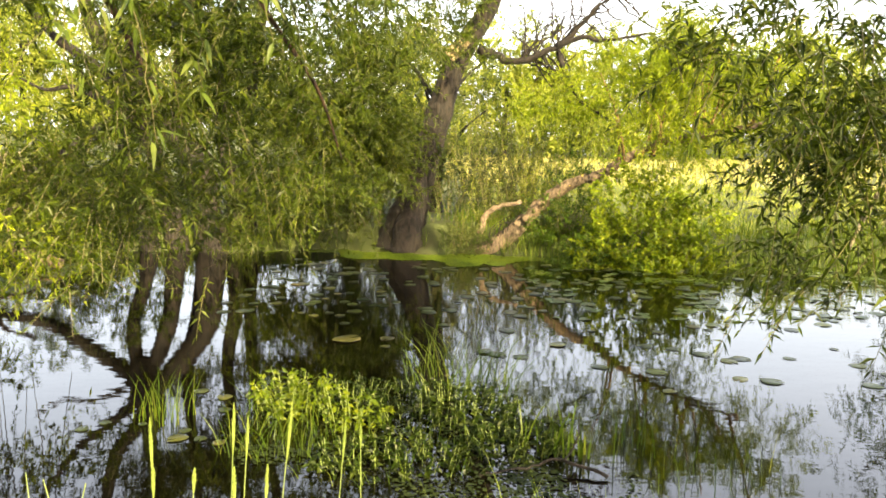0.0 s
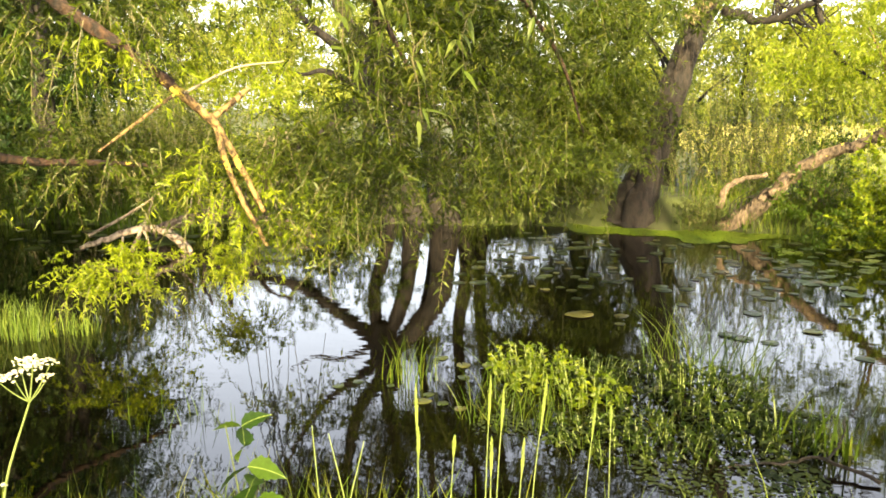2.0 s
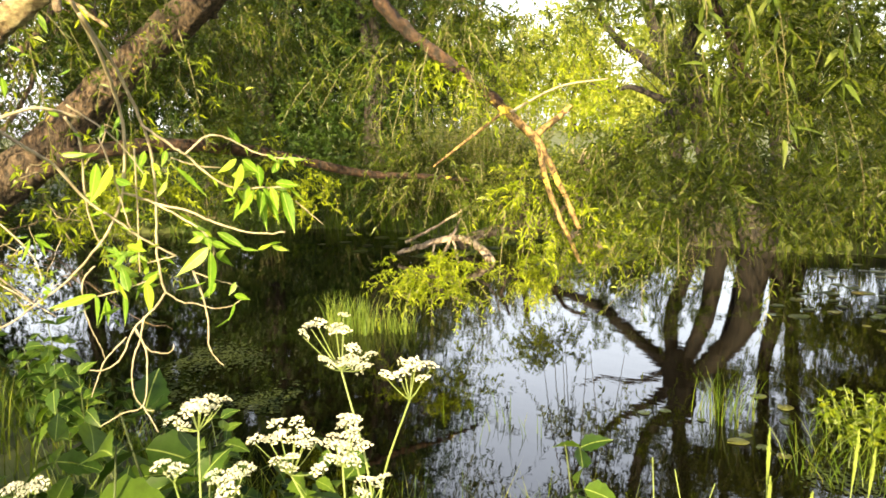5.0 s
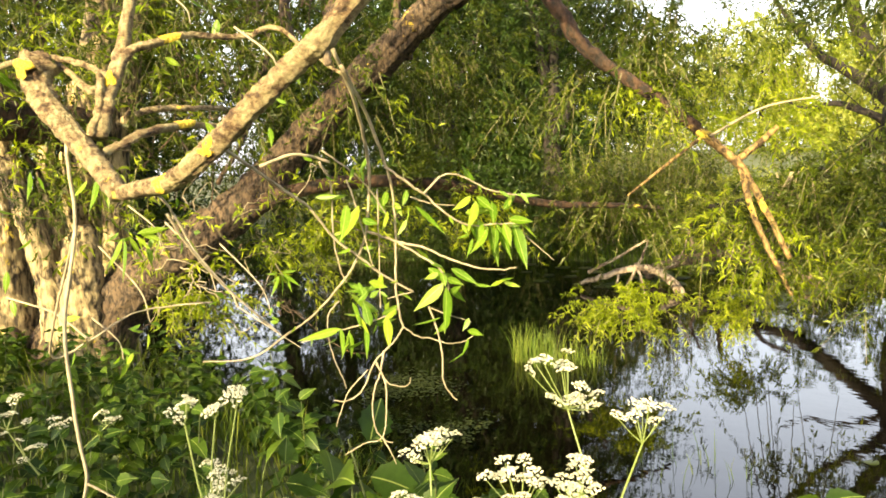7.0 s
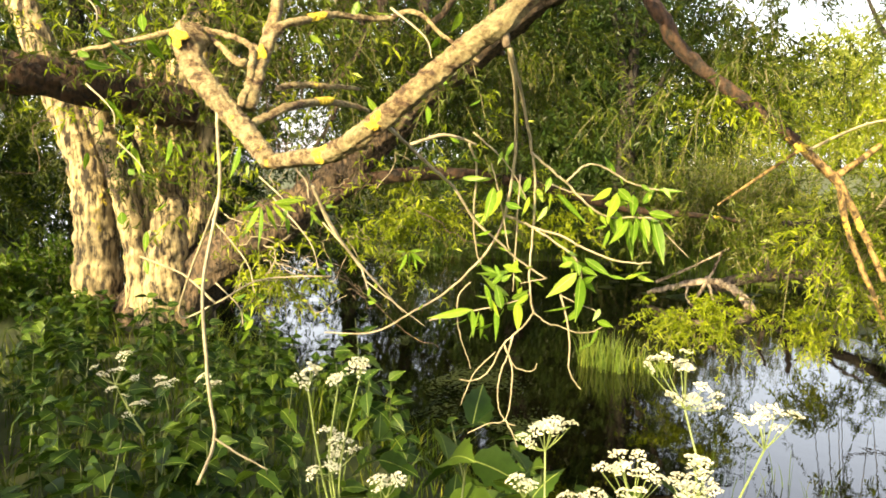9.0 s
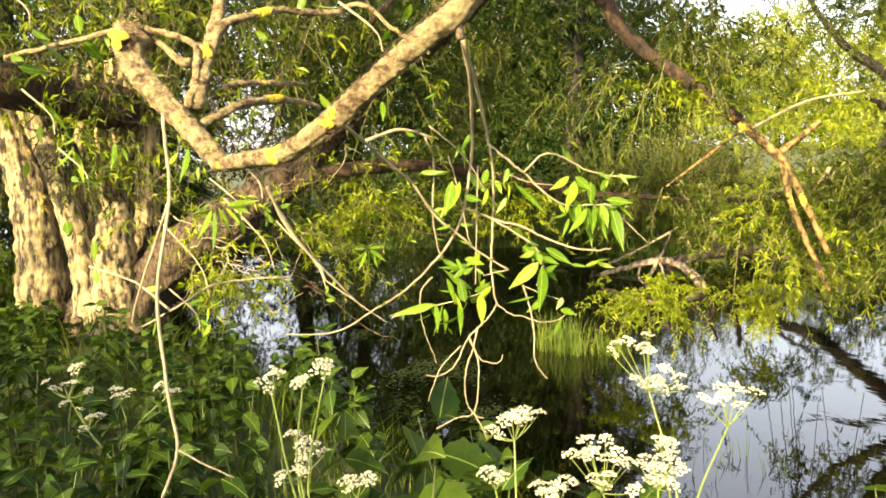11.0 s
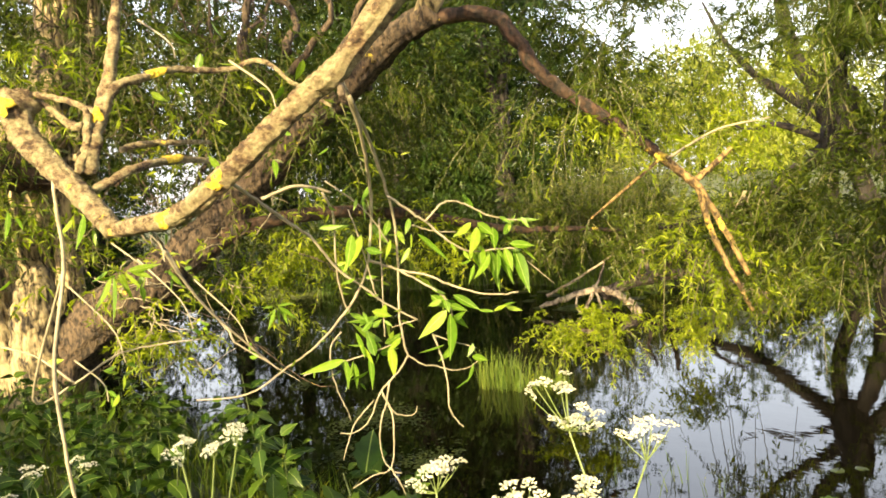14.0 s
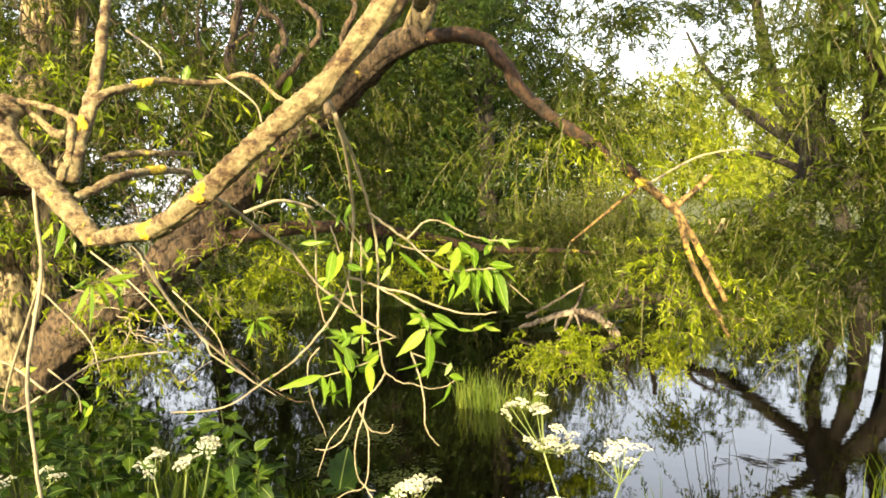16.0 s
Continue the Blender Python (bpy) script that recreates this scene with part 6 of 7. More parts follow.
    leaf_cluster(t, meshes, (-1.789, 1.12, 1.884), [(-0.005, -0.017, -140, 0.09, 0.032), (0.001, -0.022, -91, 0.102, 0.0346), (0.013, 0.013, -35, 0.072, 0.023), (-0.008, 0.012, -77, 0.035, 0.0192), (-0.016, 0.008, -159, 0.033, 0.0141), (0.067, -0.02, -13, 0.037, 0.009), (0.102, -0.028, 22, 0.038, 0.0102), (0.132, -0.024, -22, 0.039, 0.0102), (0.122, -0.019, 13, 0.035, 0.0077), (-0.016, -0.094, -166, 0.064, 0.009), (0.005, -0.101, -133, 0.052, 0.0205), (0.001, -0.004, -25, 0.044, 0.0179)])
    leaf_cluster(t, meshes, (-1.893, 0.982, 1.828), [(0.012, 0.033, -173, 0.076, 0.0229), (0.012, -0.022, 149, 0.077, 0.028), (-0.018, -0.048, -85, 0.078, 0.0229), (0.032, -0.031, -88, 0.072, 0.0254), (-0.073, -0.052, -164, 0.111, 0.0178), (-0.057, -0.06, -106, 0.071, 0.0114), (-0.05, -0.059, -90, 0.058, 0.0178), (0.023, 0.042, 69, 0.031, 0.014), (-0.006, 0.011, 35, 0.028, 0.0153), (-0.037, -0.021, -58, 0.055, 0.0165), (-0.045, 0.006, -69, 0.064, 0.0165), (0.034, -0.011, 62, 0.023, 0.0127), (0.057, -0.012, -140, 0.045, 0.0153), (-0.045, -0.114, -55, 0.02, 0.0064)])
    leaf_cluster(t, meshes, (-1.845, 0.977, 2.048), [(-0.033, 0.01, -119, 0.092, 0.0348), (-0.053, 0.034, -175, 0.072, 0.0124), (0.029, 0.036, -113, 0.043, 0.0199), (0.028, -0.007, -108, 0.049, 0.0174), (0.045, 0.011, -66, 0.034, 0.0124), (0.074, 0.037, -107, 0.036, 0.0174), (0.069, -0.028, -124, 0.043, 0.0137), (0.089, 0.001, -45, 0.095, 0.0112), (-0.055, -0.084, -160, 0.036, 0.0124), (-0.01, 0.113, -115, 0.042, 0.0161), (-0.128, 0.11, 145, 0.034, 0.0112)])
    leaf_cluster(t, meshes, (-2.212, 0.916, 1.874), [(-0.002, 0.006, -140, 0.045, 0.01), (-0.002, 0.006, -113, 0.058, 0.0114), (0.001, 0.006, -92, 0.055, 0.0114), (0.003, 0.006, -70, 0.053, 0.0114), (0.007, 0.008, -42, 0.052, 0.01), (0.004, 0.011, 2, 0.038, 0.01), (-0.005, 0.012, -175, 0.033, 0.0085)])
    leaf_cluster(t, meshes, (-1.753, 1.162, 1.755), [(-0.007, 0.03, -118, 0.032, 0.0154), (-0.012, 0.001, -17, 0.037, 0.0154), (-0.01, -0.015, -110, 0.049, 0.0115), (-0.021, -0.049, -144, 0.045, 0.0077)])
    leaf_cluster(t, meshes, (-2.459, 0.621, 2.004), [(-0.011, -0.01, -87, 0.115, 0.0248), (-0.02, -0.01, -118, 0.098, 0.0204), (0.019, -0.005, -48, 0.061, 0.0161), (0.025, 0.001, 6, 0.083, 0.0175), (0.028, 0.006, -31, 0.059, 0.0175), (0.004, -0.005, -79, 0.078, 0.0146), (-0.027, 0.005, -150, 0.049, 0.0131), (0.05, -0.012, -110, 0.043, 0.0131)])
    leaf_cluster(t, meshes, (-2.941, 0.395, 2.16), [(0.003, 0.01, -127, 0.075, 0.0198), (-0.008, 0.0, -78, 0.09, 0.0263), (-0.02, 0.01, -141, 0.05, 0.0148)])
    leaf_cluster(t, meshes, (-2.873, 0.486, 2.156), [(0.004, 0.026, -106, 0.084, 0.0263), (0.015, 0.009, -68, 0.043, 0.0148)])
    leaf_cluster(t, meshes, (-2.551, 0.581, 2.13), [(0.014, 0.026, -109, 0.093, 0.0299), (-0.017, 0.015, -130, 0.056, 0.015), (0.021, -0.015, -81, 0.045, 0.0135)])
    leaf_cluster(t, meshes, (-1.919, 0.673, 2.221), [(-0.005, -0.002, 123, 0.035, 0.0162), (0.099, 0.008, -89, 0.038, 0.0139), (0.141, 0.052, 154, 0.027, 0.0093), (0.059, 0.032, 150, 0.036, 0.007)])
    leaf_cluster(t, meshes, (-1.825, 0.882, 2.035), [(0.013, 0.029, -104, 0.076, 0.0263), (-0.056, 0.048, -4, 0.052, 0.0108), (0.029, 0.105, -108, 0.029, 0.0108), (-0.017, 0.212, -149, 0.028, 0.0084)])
    for hub, spread, count in (((-1.74, 1.19, 2.03), 0.025, 6), ((-1.71, 1.25, 1.99), 0.02, 4), ((-1.79, 1.12, 1.88), 0.025, 7), ((-1.9, 0.98, 1.83), 0.035, 12), ((-1.93, 0.96, 1.77), 0.025, 4), ((-1.86, 0.99, 2.03), 0.045, 7)):
        small_leaves(t, meshes, hub, spread, count)
    for hub in ((-3.5, 0.95, 1.58), (-3.42, 1.2, 1.66), (-3.35, 1.4, 1.55)):
        limb(t, "twig", [(hub[0] - 0.25, hub[1] - 0.1, hub[2] + 0.3), (hub[0] - 0.1, hub[1], hub[2] + 0.12), hub], 0.004, 0.002, M_TWIG, 6)
        small_leaves(t, meshes, hub, 0.03, 7)
    # leafy ends: which twig, from where along it, how many leaves, their length
    leafy = [(4, 0.3, 3, 0.04), (5, 0.2, 5, 0.05), (7, 0.3, 5, 0.03), (9, 0.4, 4, 0.03), (10, 0.5, 4, 0.03), (14, 0.4, 4, 0.03), (15, 0.1, 5, 0.03), (16, 0.1, 5, 0.035), (26, 0.1, 4, 0.03)]
    spots = []
    for k, lo, n, ln in leafy:
        line = smooth_line(twigs[k], 8)
        for q in range(n):
            p = line[int((lo + (1 - lo) * (q + rng.uniform(0, 1)) / n) * (len(line) - 1))]
            spots.append((p + rng.normal(0, 0.004, 3), ln))
    # sprays of leaves on short side shoots
    for c, r, n, ln in (((-2.62, 0.75, 1.95), 0.06, 7, 0.06), ((-2.85, 0.4, 2.05), 0.1, 8, 0.07), ((-2.7, 0.3, 2.2), 0.09, 6, 0.06),
                        ((-2.9, 0.3, 2.5), 0.14, 10, 0.08), ((-2.5, 0.85, 2.55), 0.12, 8, 0.06), ((-2.0, 0.85, 2.35), 0.07, 5, 0.06), ((-2.75, 0.65, 1.62), 0.05, 8, 0.045), ((-2.4, 0.72, 2.02), 0.08, 8, 0.05)):
        limb(t, "twig", [Vector(c) + Vector((-0.1, -0.05, 0.12)), Vector(c) + Vector((-0.03, 0, 0.05)), Vector(c)], 0.003, 0.0015, M_TWIG, 6)
        spots += [(np.array(c) + rng.normal(0, r * 0.6, 3), ln) for q in range(n)]
    for k, (p, ln) in enumerate(spots):
        d = Vector((rng.normal(0.12, 0.5), rng.normal(0.1, 0.5), rng.uniform(-1.2, 0.2))).normalized()
        side = d.cross(Vector((rng.normal(0, 0.5), rng.normal(-0.4, 0.5), 0.8))).normalized()
        m = Matrix((d, side, d.cross(side))).transposed().to_4x4()
        ob = new("leaf", meshes[k % 3])
        ob.parent = t
        ob.matrix_parent_inverse = t.matrix_basis.inverted()
        ob.matrix_basis = Matrix.Translation(p) @ m @ Matrix.Scale(ln * rng.uniform(0.65, 1.15), 4)
    return t


def object_leaf_material(name, stops, rough=0.38, through_light=0.45):
    """A leaf of its own: tint by object, paler midrib and veins across."""
    m, n, l, b = material(name, rough)
    b.inputs["Specular IOR Level"].default_value = 0.22
    info = n.new("ShaderNodeObjectInfo")
    r = ramp(n, stops)
    l.new(info.outputs["Random"], r.inputs[0])
    co = n.new("ShaderNodeTexCoord")
    sep = n.new("ShaderNodeSeparateXYZ")
    l.new(co.outputs["Object"], sep.inputs[0])
    ab = n.new("ShaderNodeMath")
    ab.operation = "ABSOLUTE"
    l.new(sep.outputs[1], ab.inputs[0])
    rib = ramp(n, [(0.0, (1, 1, 1)), (0.012, (0, 0, 0))])
    l.new(ab.outputs[0], rib.inputs[0])
    col = mix_rgb(n, l, rib.outputs[0], r.outputs[0], (0.3, 0.38, 0.12))
    t = noise_node(n, l, 9, 3)
    rt = ramp(n, [(0.3, (0.8, 0.8, 0.75)), (0.7, (1.12, 1.12, 1.05))])
    l.new(t.outputs[0], rt.inputs[0])
    col = mix_rgb(n, l, 1.0, col, rt.outputs[0], "MULTIPLY")
    l.new(col, b.inputs["Base Color"])
    tr = n.new("ShaderNodeBsdfTranslucent")
    l.new(mix_rgb(n, l, 1.0, col, (1.3, 1.35, 0.6), "MULTIPLY"), tr.inputs[0])
    mx = n.new("ShaderNodeMixShader")
    mx.inputs[0].default_value = through_light
    l.new(b.outputs[0], mx.inputs[1])
    l.new(tr.outputs[0], mx.inputs[2])
    l.new(mx.outputs[0], n["Material Output"].inputs[0])
    return m


M_NEAR_OBJ = object_leaf_material("broad willow leaf", [(0.0, (0.08, 0.17, 0.016)), (0.6, (0.125, 0.23, 0.02)), (1.0, (0.24, 0.34, 0.04))], 0.36, 0.45)
M_NETTLE = object_leaf_material("nettle leaf", [(0.0, (0.016, 0.04, 0.006)), (0.6, (0.032, 0.07, 0.009)), (1.0, (0.075, 0.13, 0.016))], 0.45, 0.35)
rng = np.random.default_rng(119)
near_limb()


def right_willow():
    """The willow at the edge of the near bank whose shaded sprays hang into the view."""
    t = thing("willow_tree", (5.2, 2.2, 0.5), "willow at the near bank with shaded sprays hanging over the water", "tree")
    limb(t, "trunk", [(5.2, 2.2, 0.3), (5.0, 2.3, 1.6), (4.7, 2.5, 3.0), (4.2, 2.7, 4.4)], 0.22, 0.1, M_BARK_DARK, 12, flare=0.1)
    # unseen top, added to carry a clump that shades the far willow
    limb(t, "upper_trunk", [(4.2, 2.7, 4.4), (4.5, 2.0, 5.6), (4.9, 1.2, 7.0), (5.0, 1.0, 8.2)], 0.1, 0.03, M_BARK_DARK, 10)
    limb(t, "limb", [(4.6, 2.55, 3.3), (3.4, 3.0, 3.5), (2.3, 3.3, 3.2), (1.5, 3.4, 2.8)], 0.06, 0.01, M_BARK_DARK, 9)
    limb(t, "branch", [(2.6, 3.25, 3.3), (2.1, 3.3, 2.6), (1.75, 3.3, 1.9), (1.6, 3.25, 1.6)], 0.02, 0.005, M_TWIG, 7)
    limb(t, "branch", [(3.0, 3.1, 3.4), (2.4, 3.2, 2.4), (2.1, 3.2, 1.8)], 0.02, 0.005, M_TWIG, 7)
    # the last clump, high and unseen, is there to shade the far trunk
    crown(t, [((1.7, 3.4, 1.62), (0.2, 0.2, 0.2), 40, 0.0), ((1.33, 3.4, 2.36), (0.2, 0.2, 0.2), 64, -0.2), ((1.48, 3.42, 2.12), (0.16, 0.16, 0.14), 40, -0.1), ((1.5, 3.4, 2.6), (0.34, 0.3, 0.22), 40, 0.1), ((1.78, 3.35, 2.45), (0.38, 0.3, 0.3), 56, 0.1), ((1.82, 3.3, 1.98), (0.26, 0.25, 0.26), 56, 0.0), ((2.2, 3.2, 2.3), (0.4, 0.3, 0.6), 70, 0.1),
              ((1.9, 3.25, 1.65), (0.3, 0.2, 0.2), 46, 0.0), ((3.2, 3.0, 3.0), (1.0, 0.6, 0.7), 200, 0.0), ((2.4, 2.6, 3.6), (1.4, 0.8, 0.5), 170, -0.2), ((4.4, 2.6, 4.6), (1.5, 1.3, 1.0), 300, 0.0), ((4.9, 1.1, 7.2), (0.8, 0.8, 1.5), 330, 0.0)],
          M_WILLOW, 0.064, 0.0145, 18, 0.28, 0.5, 0.003, 0.3)


rng = np.random.default_rng(120)
right_willow()


# ---- near bank: nettles, cow parsley and grasses ----
def nettle_leaf():
    b = Buf()
    fine_leaves(b, [(0, 0, 0)], [(1, 0, 0)], 1.0, 0.55, 0.3, 0.22, 10)
    return b.mesh("leaf", M_NETTLE, True)


NETTLE_LEAF = nettle_leaf()


def nettle(height, pairs, size, seed):
    """An upright stem with pairs of toothed leaves, each pair across the last."""
    r = random.Random(seed)
    t = thing("nettle", (0, 0, -40), "leafy green stinging nettle on the near bank", "nettle", "nettles on the bank")
    b = Buf()
    tube(b, [(0, 0, -40), (r.uniform(-0.03, 0.03), 0.02, -40 + height * 0.5), (r.uniform(-0.05, 0.05), 0, -40 + height)], 0.004, 0.002, 6, 0.03, 4)
    part("stem", b, M_NETTLE_STEM, t)
    for k in range(pairs):
        s = (k + 1) / pairs
        for j in range(2):
            ob = new("leaf", NETTLE_LEAF)
            ob.parent = t
            ob.matrix_parent_inverse = t.matrix_basis.inverted()
            a = 90 * k + 180 * j + r.uniform(-20, 20)
            z = height * (0.18 + 0.8 * s)
            ob.matrix_basis = Matrix.Translation((0, 0, -40 + z)) @ pose(0, 0, 0, r.uniform(-15, 15), r.uniform(-15, 25) - 35 * (s > 0.85), a) @ Matrix.Scale(size * (1.15 - 0.6 * s) * r.uniform(0.85, 1.15), 4)
    return t


BIG = [nettle(0.62, 6, 0.23, 7), nettle(0.56, 6, 0.22, 8)]
KINDS = [nettle(0.62, 8, 0.16, 1), nettle(0.55, 7, 0.15, 2), nettle(0.48, 7, 0.14, 3), nettle(0.66, 8, 0.15, 4)]


def place(ob, x, y, scale=1.0, lean=8):
    z = float(land(np.array(x), np.array(y)))
    c = copy_thing(ob, pose(x, y, z - 0.02, rng.normal(0, lean), rng.normal(0, lean), rng.uniform(0, 360)) @ Matrix.Scale(scale, 4))
    c.scale = (scale, scale, scale)
    return c


rng = np.random.default_rng(121)
spots = []
while len(spots) < 120:
    x, y = rng.uniform(-6.3, -1.9), rng.uniform(-0.2, 2.6)
    d = math.hypot(x + 0.5, y)
    if d < 1.75 or float(shore(np.array(x), np.array(y))) < 0.08 or y > 0.55 - 0.62 * (x + 1.6) or math.hypot(x + 8, y - 1.6) < 0.9:
        continue
    spots.append((x, y))
for k, (x, y) in enumerate(spots):
    place(KINDS[k % 4], x, y, rng.uniform(0.75, 1.05))
for x, y, s in ((-1.38, 2.18, 1.1), (-1.98, 0.95, 1.05), (-2.3, 1.7, 0.8), (-2.6, 1.9, 0.85), (-1.95, 1.75, 0.7), (-2.1, 1.35, 0.8), (-1.55, 1.0, 0.8), (-1.8, 0.75, 0.8), (-2.5, 1.3, 0.9), (-2.9, 1.9, 0.9), (-3.2, 2.0, 0.8), (-3.6, 2.1, 0.8)):
    place(KINDS[int(abs(x * 10)) % 4], x, y, s)
for k, (x, y, s) in enumerate(((-2.26, 1.11, 1.0), (-2.1, 1.34, 0.95), (-1.64, 1.44, 0.95), (-2.53, 1.17, 1.0), (-2.31, 1.12, 0.95), (-2.88, 1.17, 0.95), (-2.06, 1.12, 0.9), (-2.6, 0.92, 0.9))):
    place(BIG[k % 2], x, y, s)
# sunlit tops standing among the flower heads at the water's edge
for k, (x, y, top) in enumerate(((-2.0, 1.3, 1.3), (-1.95, 1.4, 1.25), (-2.1, 0.94, 1.38), (-1.88, 1.5, 1.2), (-2.05, 1.22, 1.2), (-2.35, 1.2, 1.4))):
    height = top - float(land(np.array(x), np.array(y)))
    place(BIG[k % 2] if k in (2, 5) else KINDS[k % 4], x, y, min(1.5, height / 0.6), 4)
for kind in KINDS + BIG:
    for o in (*kind.children_recursive, kind):
        bpy.data.objects.remove(o)


def umbel_mesh(seed):
    """A domed head of small white florets on thin rays, radius 1."""
    r = np.random.default_rng(seed)
    b = Buf()
    c = []
    for k in range(19):
        a, q = k * 2.4, math.sqrt((k + 0.5) / 19) * 0.9
        c.append((q * math.cos(a), q * math.sin(a), 0.5 * (1 - q * q) + r.uniform(-0.15, 0.15)))
    for x, y, z in c:
        n = 9
        p = np.array([x, y, z]) + r.normal(0, 0.075, (n, 3)) * (1, 1, 0.6)
        for i in range(n):
            s = r.uniform(0.055, 0.09)
            a = np.linspace(0, 6.283, 5, endpoint=False) + r.uniform(0, 6)
            tilt = r.normal(0, 0.5, 2)
            ring = p[i] + s * np.stack([np.cos(a), np.sin(a), np.cos(a) * tilt[0] + np.sin(a) * tilt[1]], 1)
            b.add(np.vstack([p[i] + (0, 0, -0.03), ring]), [(0, k + 1, (k + 1) % 5 + 1) for k in range(5)])
    return b.mesh("umbel", M_PETAL)


UMBELS = [umbel_mesh(k) for k in range(4)]
FERN = Buf()
for k in range(26):
    s = k / 26
    for side in (-1, 1):
        n = 4
        base = np.array([[0.15 + 0.85 * s, 0, 0]] * n) + rng.normal(0, 0.02, (n, 3))
        way = np.stack([rng.uniform(0.2, 0.9, n), side * rng.uniform(0.4, 1, n), rng.normal(0, 0.25, n)], 1)
        leaves(FERN, base, way, 0.34 * (1 - s * 0.75) * rng.uniform(0.5, 1, n), np.full(n, 0.05))
tube(FERN, [(0, 0, -0.02), (0.5, 0, 0.03), (1, 0, -0.05)], 0.012, 0.004, 5, 0.02, 3)
FERN = FERN.mesh("leaf", M_HERB)


def cow_parsley(groups, label):
    """Branched stems that carry groups of white flower heads, with ferny leaves below."""
    c = np.mean([g[0] for g in groups], axis=0)
    x, y = float(c[0]), float(c[1])
    z = float(land(np.array(x), np.array(y)))
    t = thing("cow_parsley", (x, y, z), label, "wild flower", "cow parsley on the bank")
    node = np.array([x + 0.02, y, z + 0.55 * (c[2] - z)])
    b = Buf()
    tube(b, [(x, y - 0.03, z - 0.03), (x + 0.01, y - 0.01, z + 0.2), node], 0.006, 0.004, 7, 0.03, 4)
    part("stem", b, M_STEM, t)
    for g, spread, count in groups:
        g = np.array(g)
        hub = g - (0, 0, 0.02 + spread * 0.45)
        b = Buf()
        tube(b, [node, (node + hub) / 2 + rng.normal(0, 0.015, 3), hub], 0.0035, 0.0022, 6, 0.03, 4)
        part("stalk", b, M_STEM, t)
        count = max(3, int(count * 1.05))
        for k in range(count):
            a, q = k * 2.4 + rng.uniform(0, 1), spread * math.sqrt((k + 0.4) / count)
            p = g + (1.15 * q * math.cos(a), 1.15 * q * math.sin(a), rng.uniform(-0.75, 0.75) * spread)
            b = Buf()
            tube(b, [hub, (hub + p) / 2 + (0, 0, -0.006), p - (0, 0, 0.004)], 0.0016, 0.001, 5, 0.0, 3)
            ray = part("ray", b, M_STEM, t)
            ob = new("umbel", UMBELS[(k + int(g[0] * 50)) % 4])
            ob.parent = ray
            ob.matrix_basis = Matrix.Translation(p) @ pose(0, 0, 0, rng.normal(5, 18), rng.normal(0, 18), rng.uniform(0, 360)) @ Matrix.Scale(rng.uniform(0.02, 0.03), 4)
    for k in range(11):
        ob = new("leaf", FERN)
        ob.parent = t
        ob.matrix_parent_inverse = t.matrix_basis.inverted()
        h = rng.uniform(0.25, 0.95)
        ob.matrix_basis = Matrix.Translation(np.array([x, y, z]) * (1 - h) + node * h) @ pose(0, 0, 0, rng.normal(0, 10), rng.uniform(-35, 10), rng.uniform(0, 360)) @ Matrix.Scale(rng.uniform(0.14, 0.26), 4)


rng = np.random.default_rng(122)
cow_parsley([((-1.74, 1.45, 1.56), 0.09, 15), ((-1.54, 1.49, 1.5), 0.065, 7), ((-1.63, 1.36, 1.42), 0.03, 3)], "tall cow parsley with crowded white flower heads above the water")
cow_parsley([((-1.62, 1.33, 1.36), 0.055, 12), ((-1.73, 1.26, 1.34), 0.075, 14), ((-1.5, 1.3, 1.3), 0.04, 4)], "cow parsley in full white flower among nettles")
cow_parsley([((-1.88, 1.11, 1.46), 0.055, 9), ((-1.72, 1.08, 1.34), 0.045, 8), ((-1.85, 1.02, 1.36), 0.03, 3)], "short cow parsley with loose white flower heads")
cow_parsley([((-2.28, 0.66, 1.57), 0.03, 3), ((-2.23, 0.72, 1.58), 0.025, 3), ((-2.19, 0.76, 1.6), 0.02, 2)], "slender cow parsley with three small white heads")
cow_parsley([((-2.23, 0.7, 1.37), 0.06, 10), ((-2.14, 0.81, 1.3), 0.03, 4)], "cow parsley with open white heads low in the nettles")
cow_parsley([((-3.51, 0.75, 1.24), 0.04, 4), ((-3.7, 0.44, 1.28), 0.08, 9), ((-3.56, 0.59, 1.26), 0.04, 4), ((-3.7, 0.5, 1.12), 0.05, 5)], "fading cow parsley in the shade of the willow")


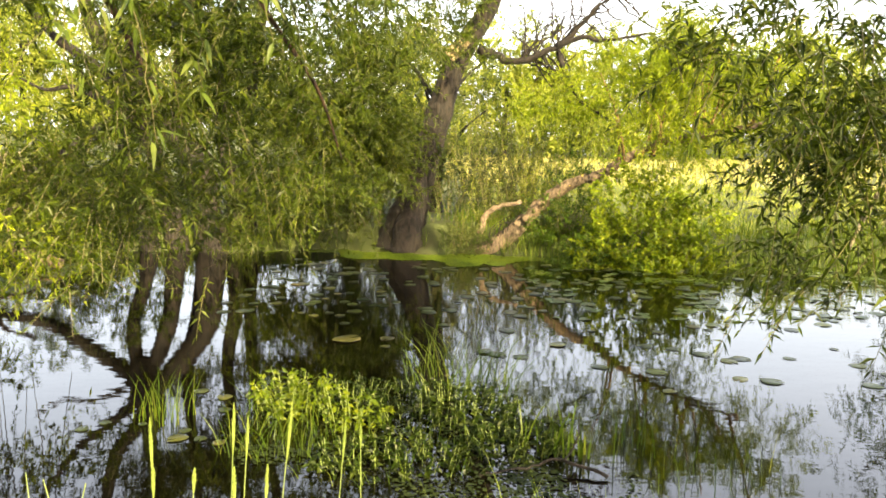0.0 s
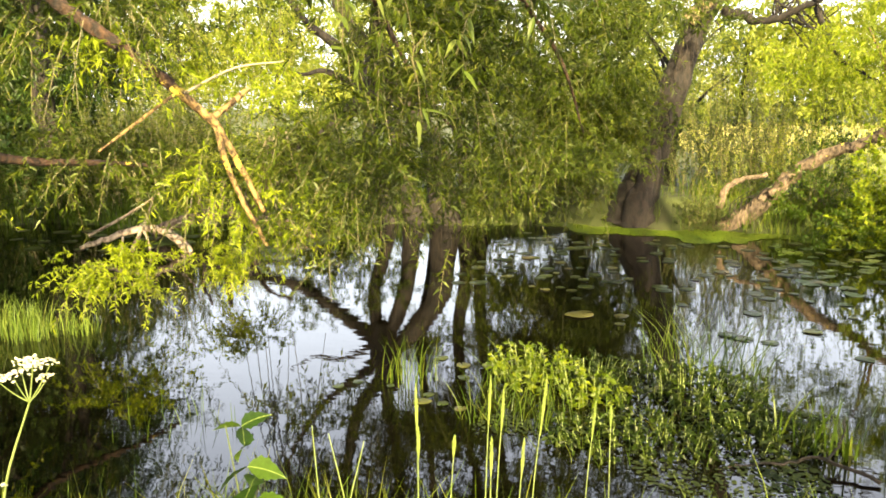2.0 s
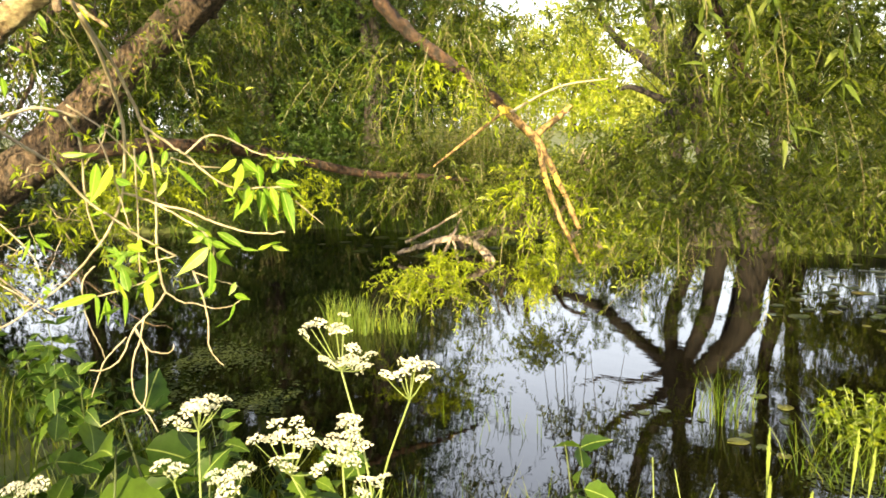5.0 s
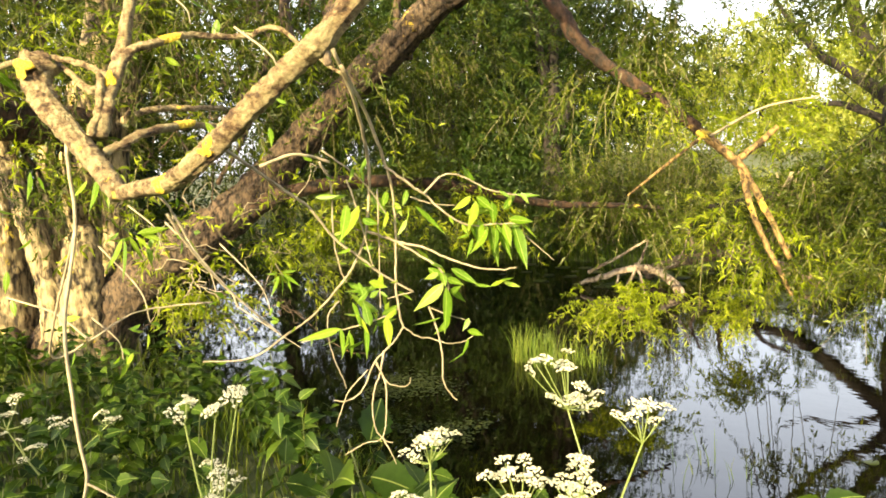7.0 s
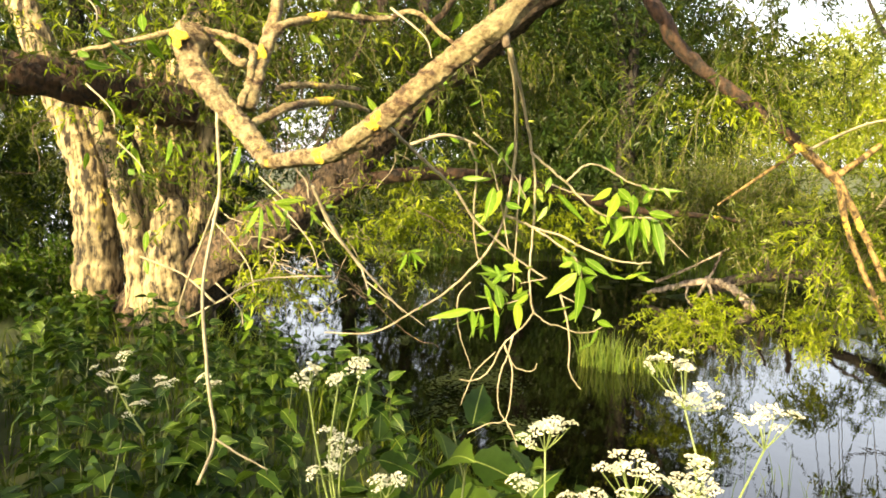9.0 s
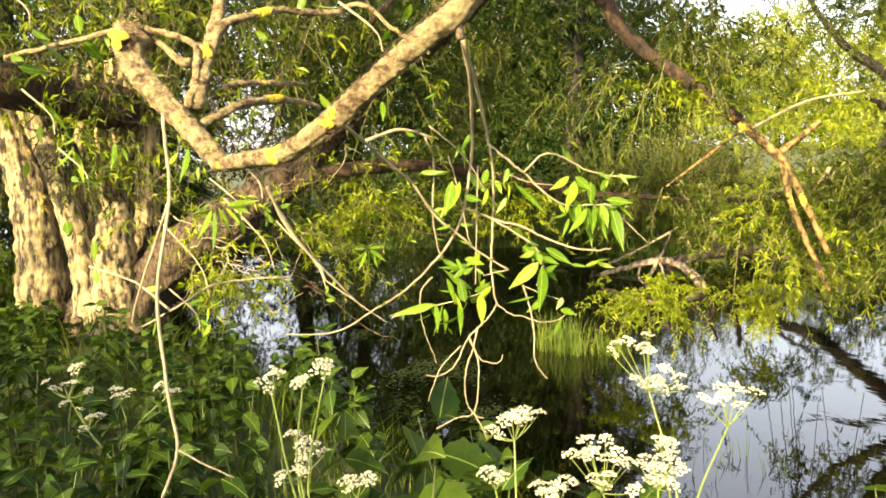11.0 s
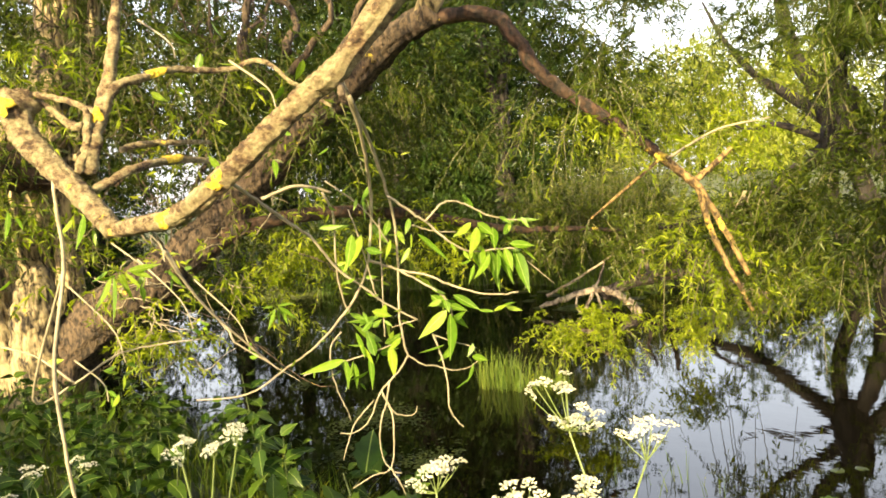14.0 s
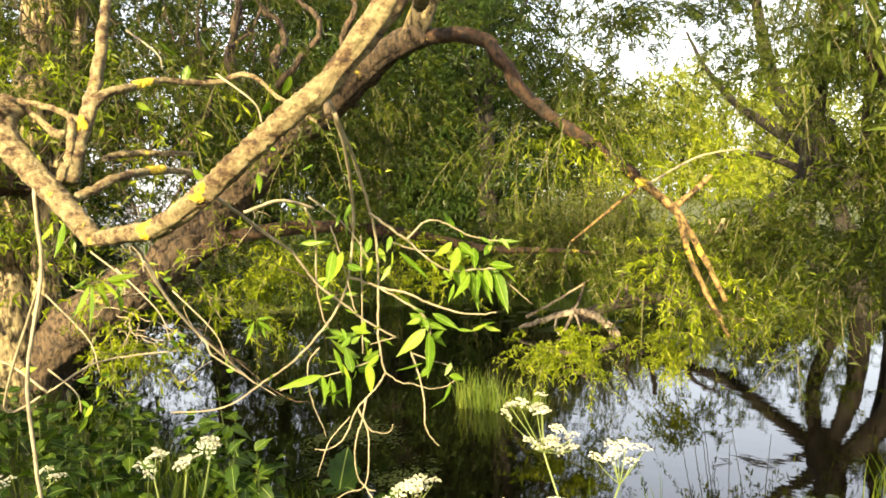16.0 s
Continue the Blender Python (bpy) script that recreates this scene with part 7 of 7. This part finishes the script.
def foxtail(tip, length, tilt):
    """A grass stalk with a long pale seed head."""
    tip = np.array(tip)
    x, y = tip[0] - tilt, tip[1]
    z = float(land(np.array(x), np.array(y)))
    t = thing("foxtail_grass", (x, y, max(z, 0)), "grass stalk with a pale upright seed head", "grass", "flowering grasses at the waterline")
    b = Buf()
    mid = np.array([x + tilt * 0.3, y, (max(z, 0) + tip[2]) / 2])
    p = tube(b, [(x, y, z - 0.03), mid, tip], 0.003, 0.0015, 5, 0.0, 6)
    part("stalk", b, M_STEM, t)
    b = Buf()
    d = unit(tip - mid)
    if length < 0.05:
        return
    length = length * 1.45
    tube(b, [tip - d * length, tip - d * length * 0.8, tip - d * length * 0.55], 0.002, 0.0058, 8, 0.08, 4)
    tube(b, [tip - d * length * 0.56, tip - d * length * 0.3, tip], 0.0058, 0.0016, 8, 0.08, 4)
    k = 120
    q = rng.uniform(0, 1, (k, 1))
    off = unit(np.cross(d, unit(rng.normal(0, 1, (k, 3))))) * 0.006 * np.sin(np.pi * q ** 0.8)
    leaves(b, tip - d * length * q + off, unit(d + rng.normal(0, 0.12, (k, 3))), rng.uniform(0.008, 0.014, k), np.full(k, 0.003))
    part("seed_head", b, M_SEED, t)
    b = Buf()
    fine_leaves(b, [mid * 0.5 + np.array([x, y, max(z, 0)]) * 0.5] * 2, [(0.5, -0.2, 0.9), (-0.5, 0.1, 1.0)], np.array([0.3, 0.25]), np.array([0.008, 0.008]), 0.4)
    part("blade", b, M_GRASS, t)


rng = np.random.default_rng(123)
for x, y, z, ln, tl in ((-0.97, 2.54, 1.16, 0.13, 0.0), (-0.95, 2.5, 1.02, 0.08, 0.01), (-0.76, 2.77, 1.13, 0.13, 0.03), (-0.71, 2.77, 1.08, 0.11, 0.04), (-0.56, 2.82, 1.13, 0.16, 0.07), (-0.6, 2.6, 0.98, 0.1, 0.03),
                        (-0.72, 2.62, 0.96, 0.1, 0.01), (-0.42, 3.2, 0.9, 0.12, 0.05), (-0.85, 2.6, 0.96, 0.06, 0.03), (-0.36, 3.22, 0.88, 0.07, 0.0), (-1.13, 2.18, 1.12, 0.02, -0.08), (-1.02, 2.2, 1.1, 0.02, 0.1), (-1.25, 2.3, 1.08, 0.03, -0.02)):
    foxtail((x, y, z), ln, tl)
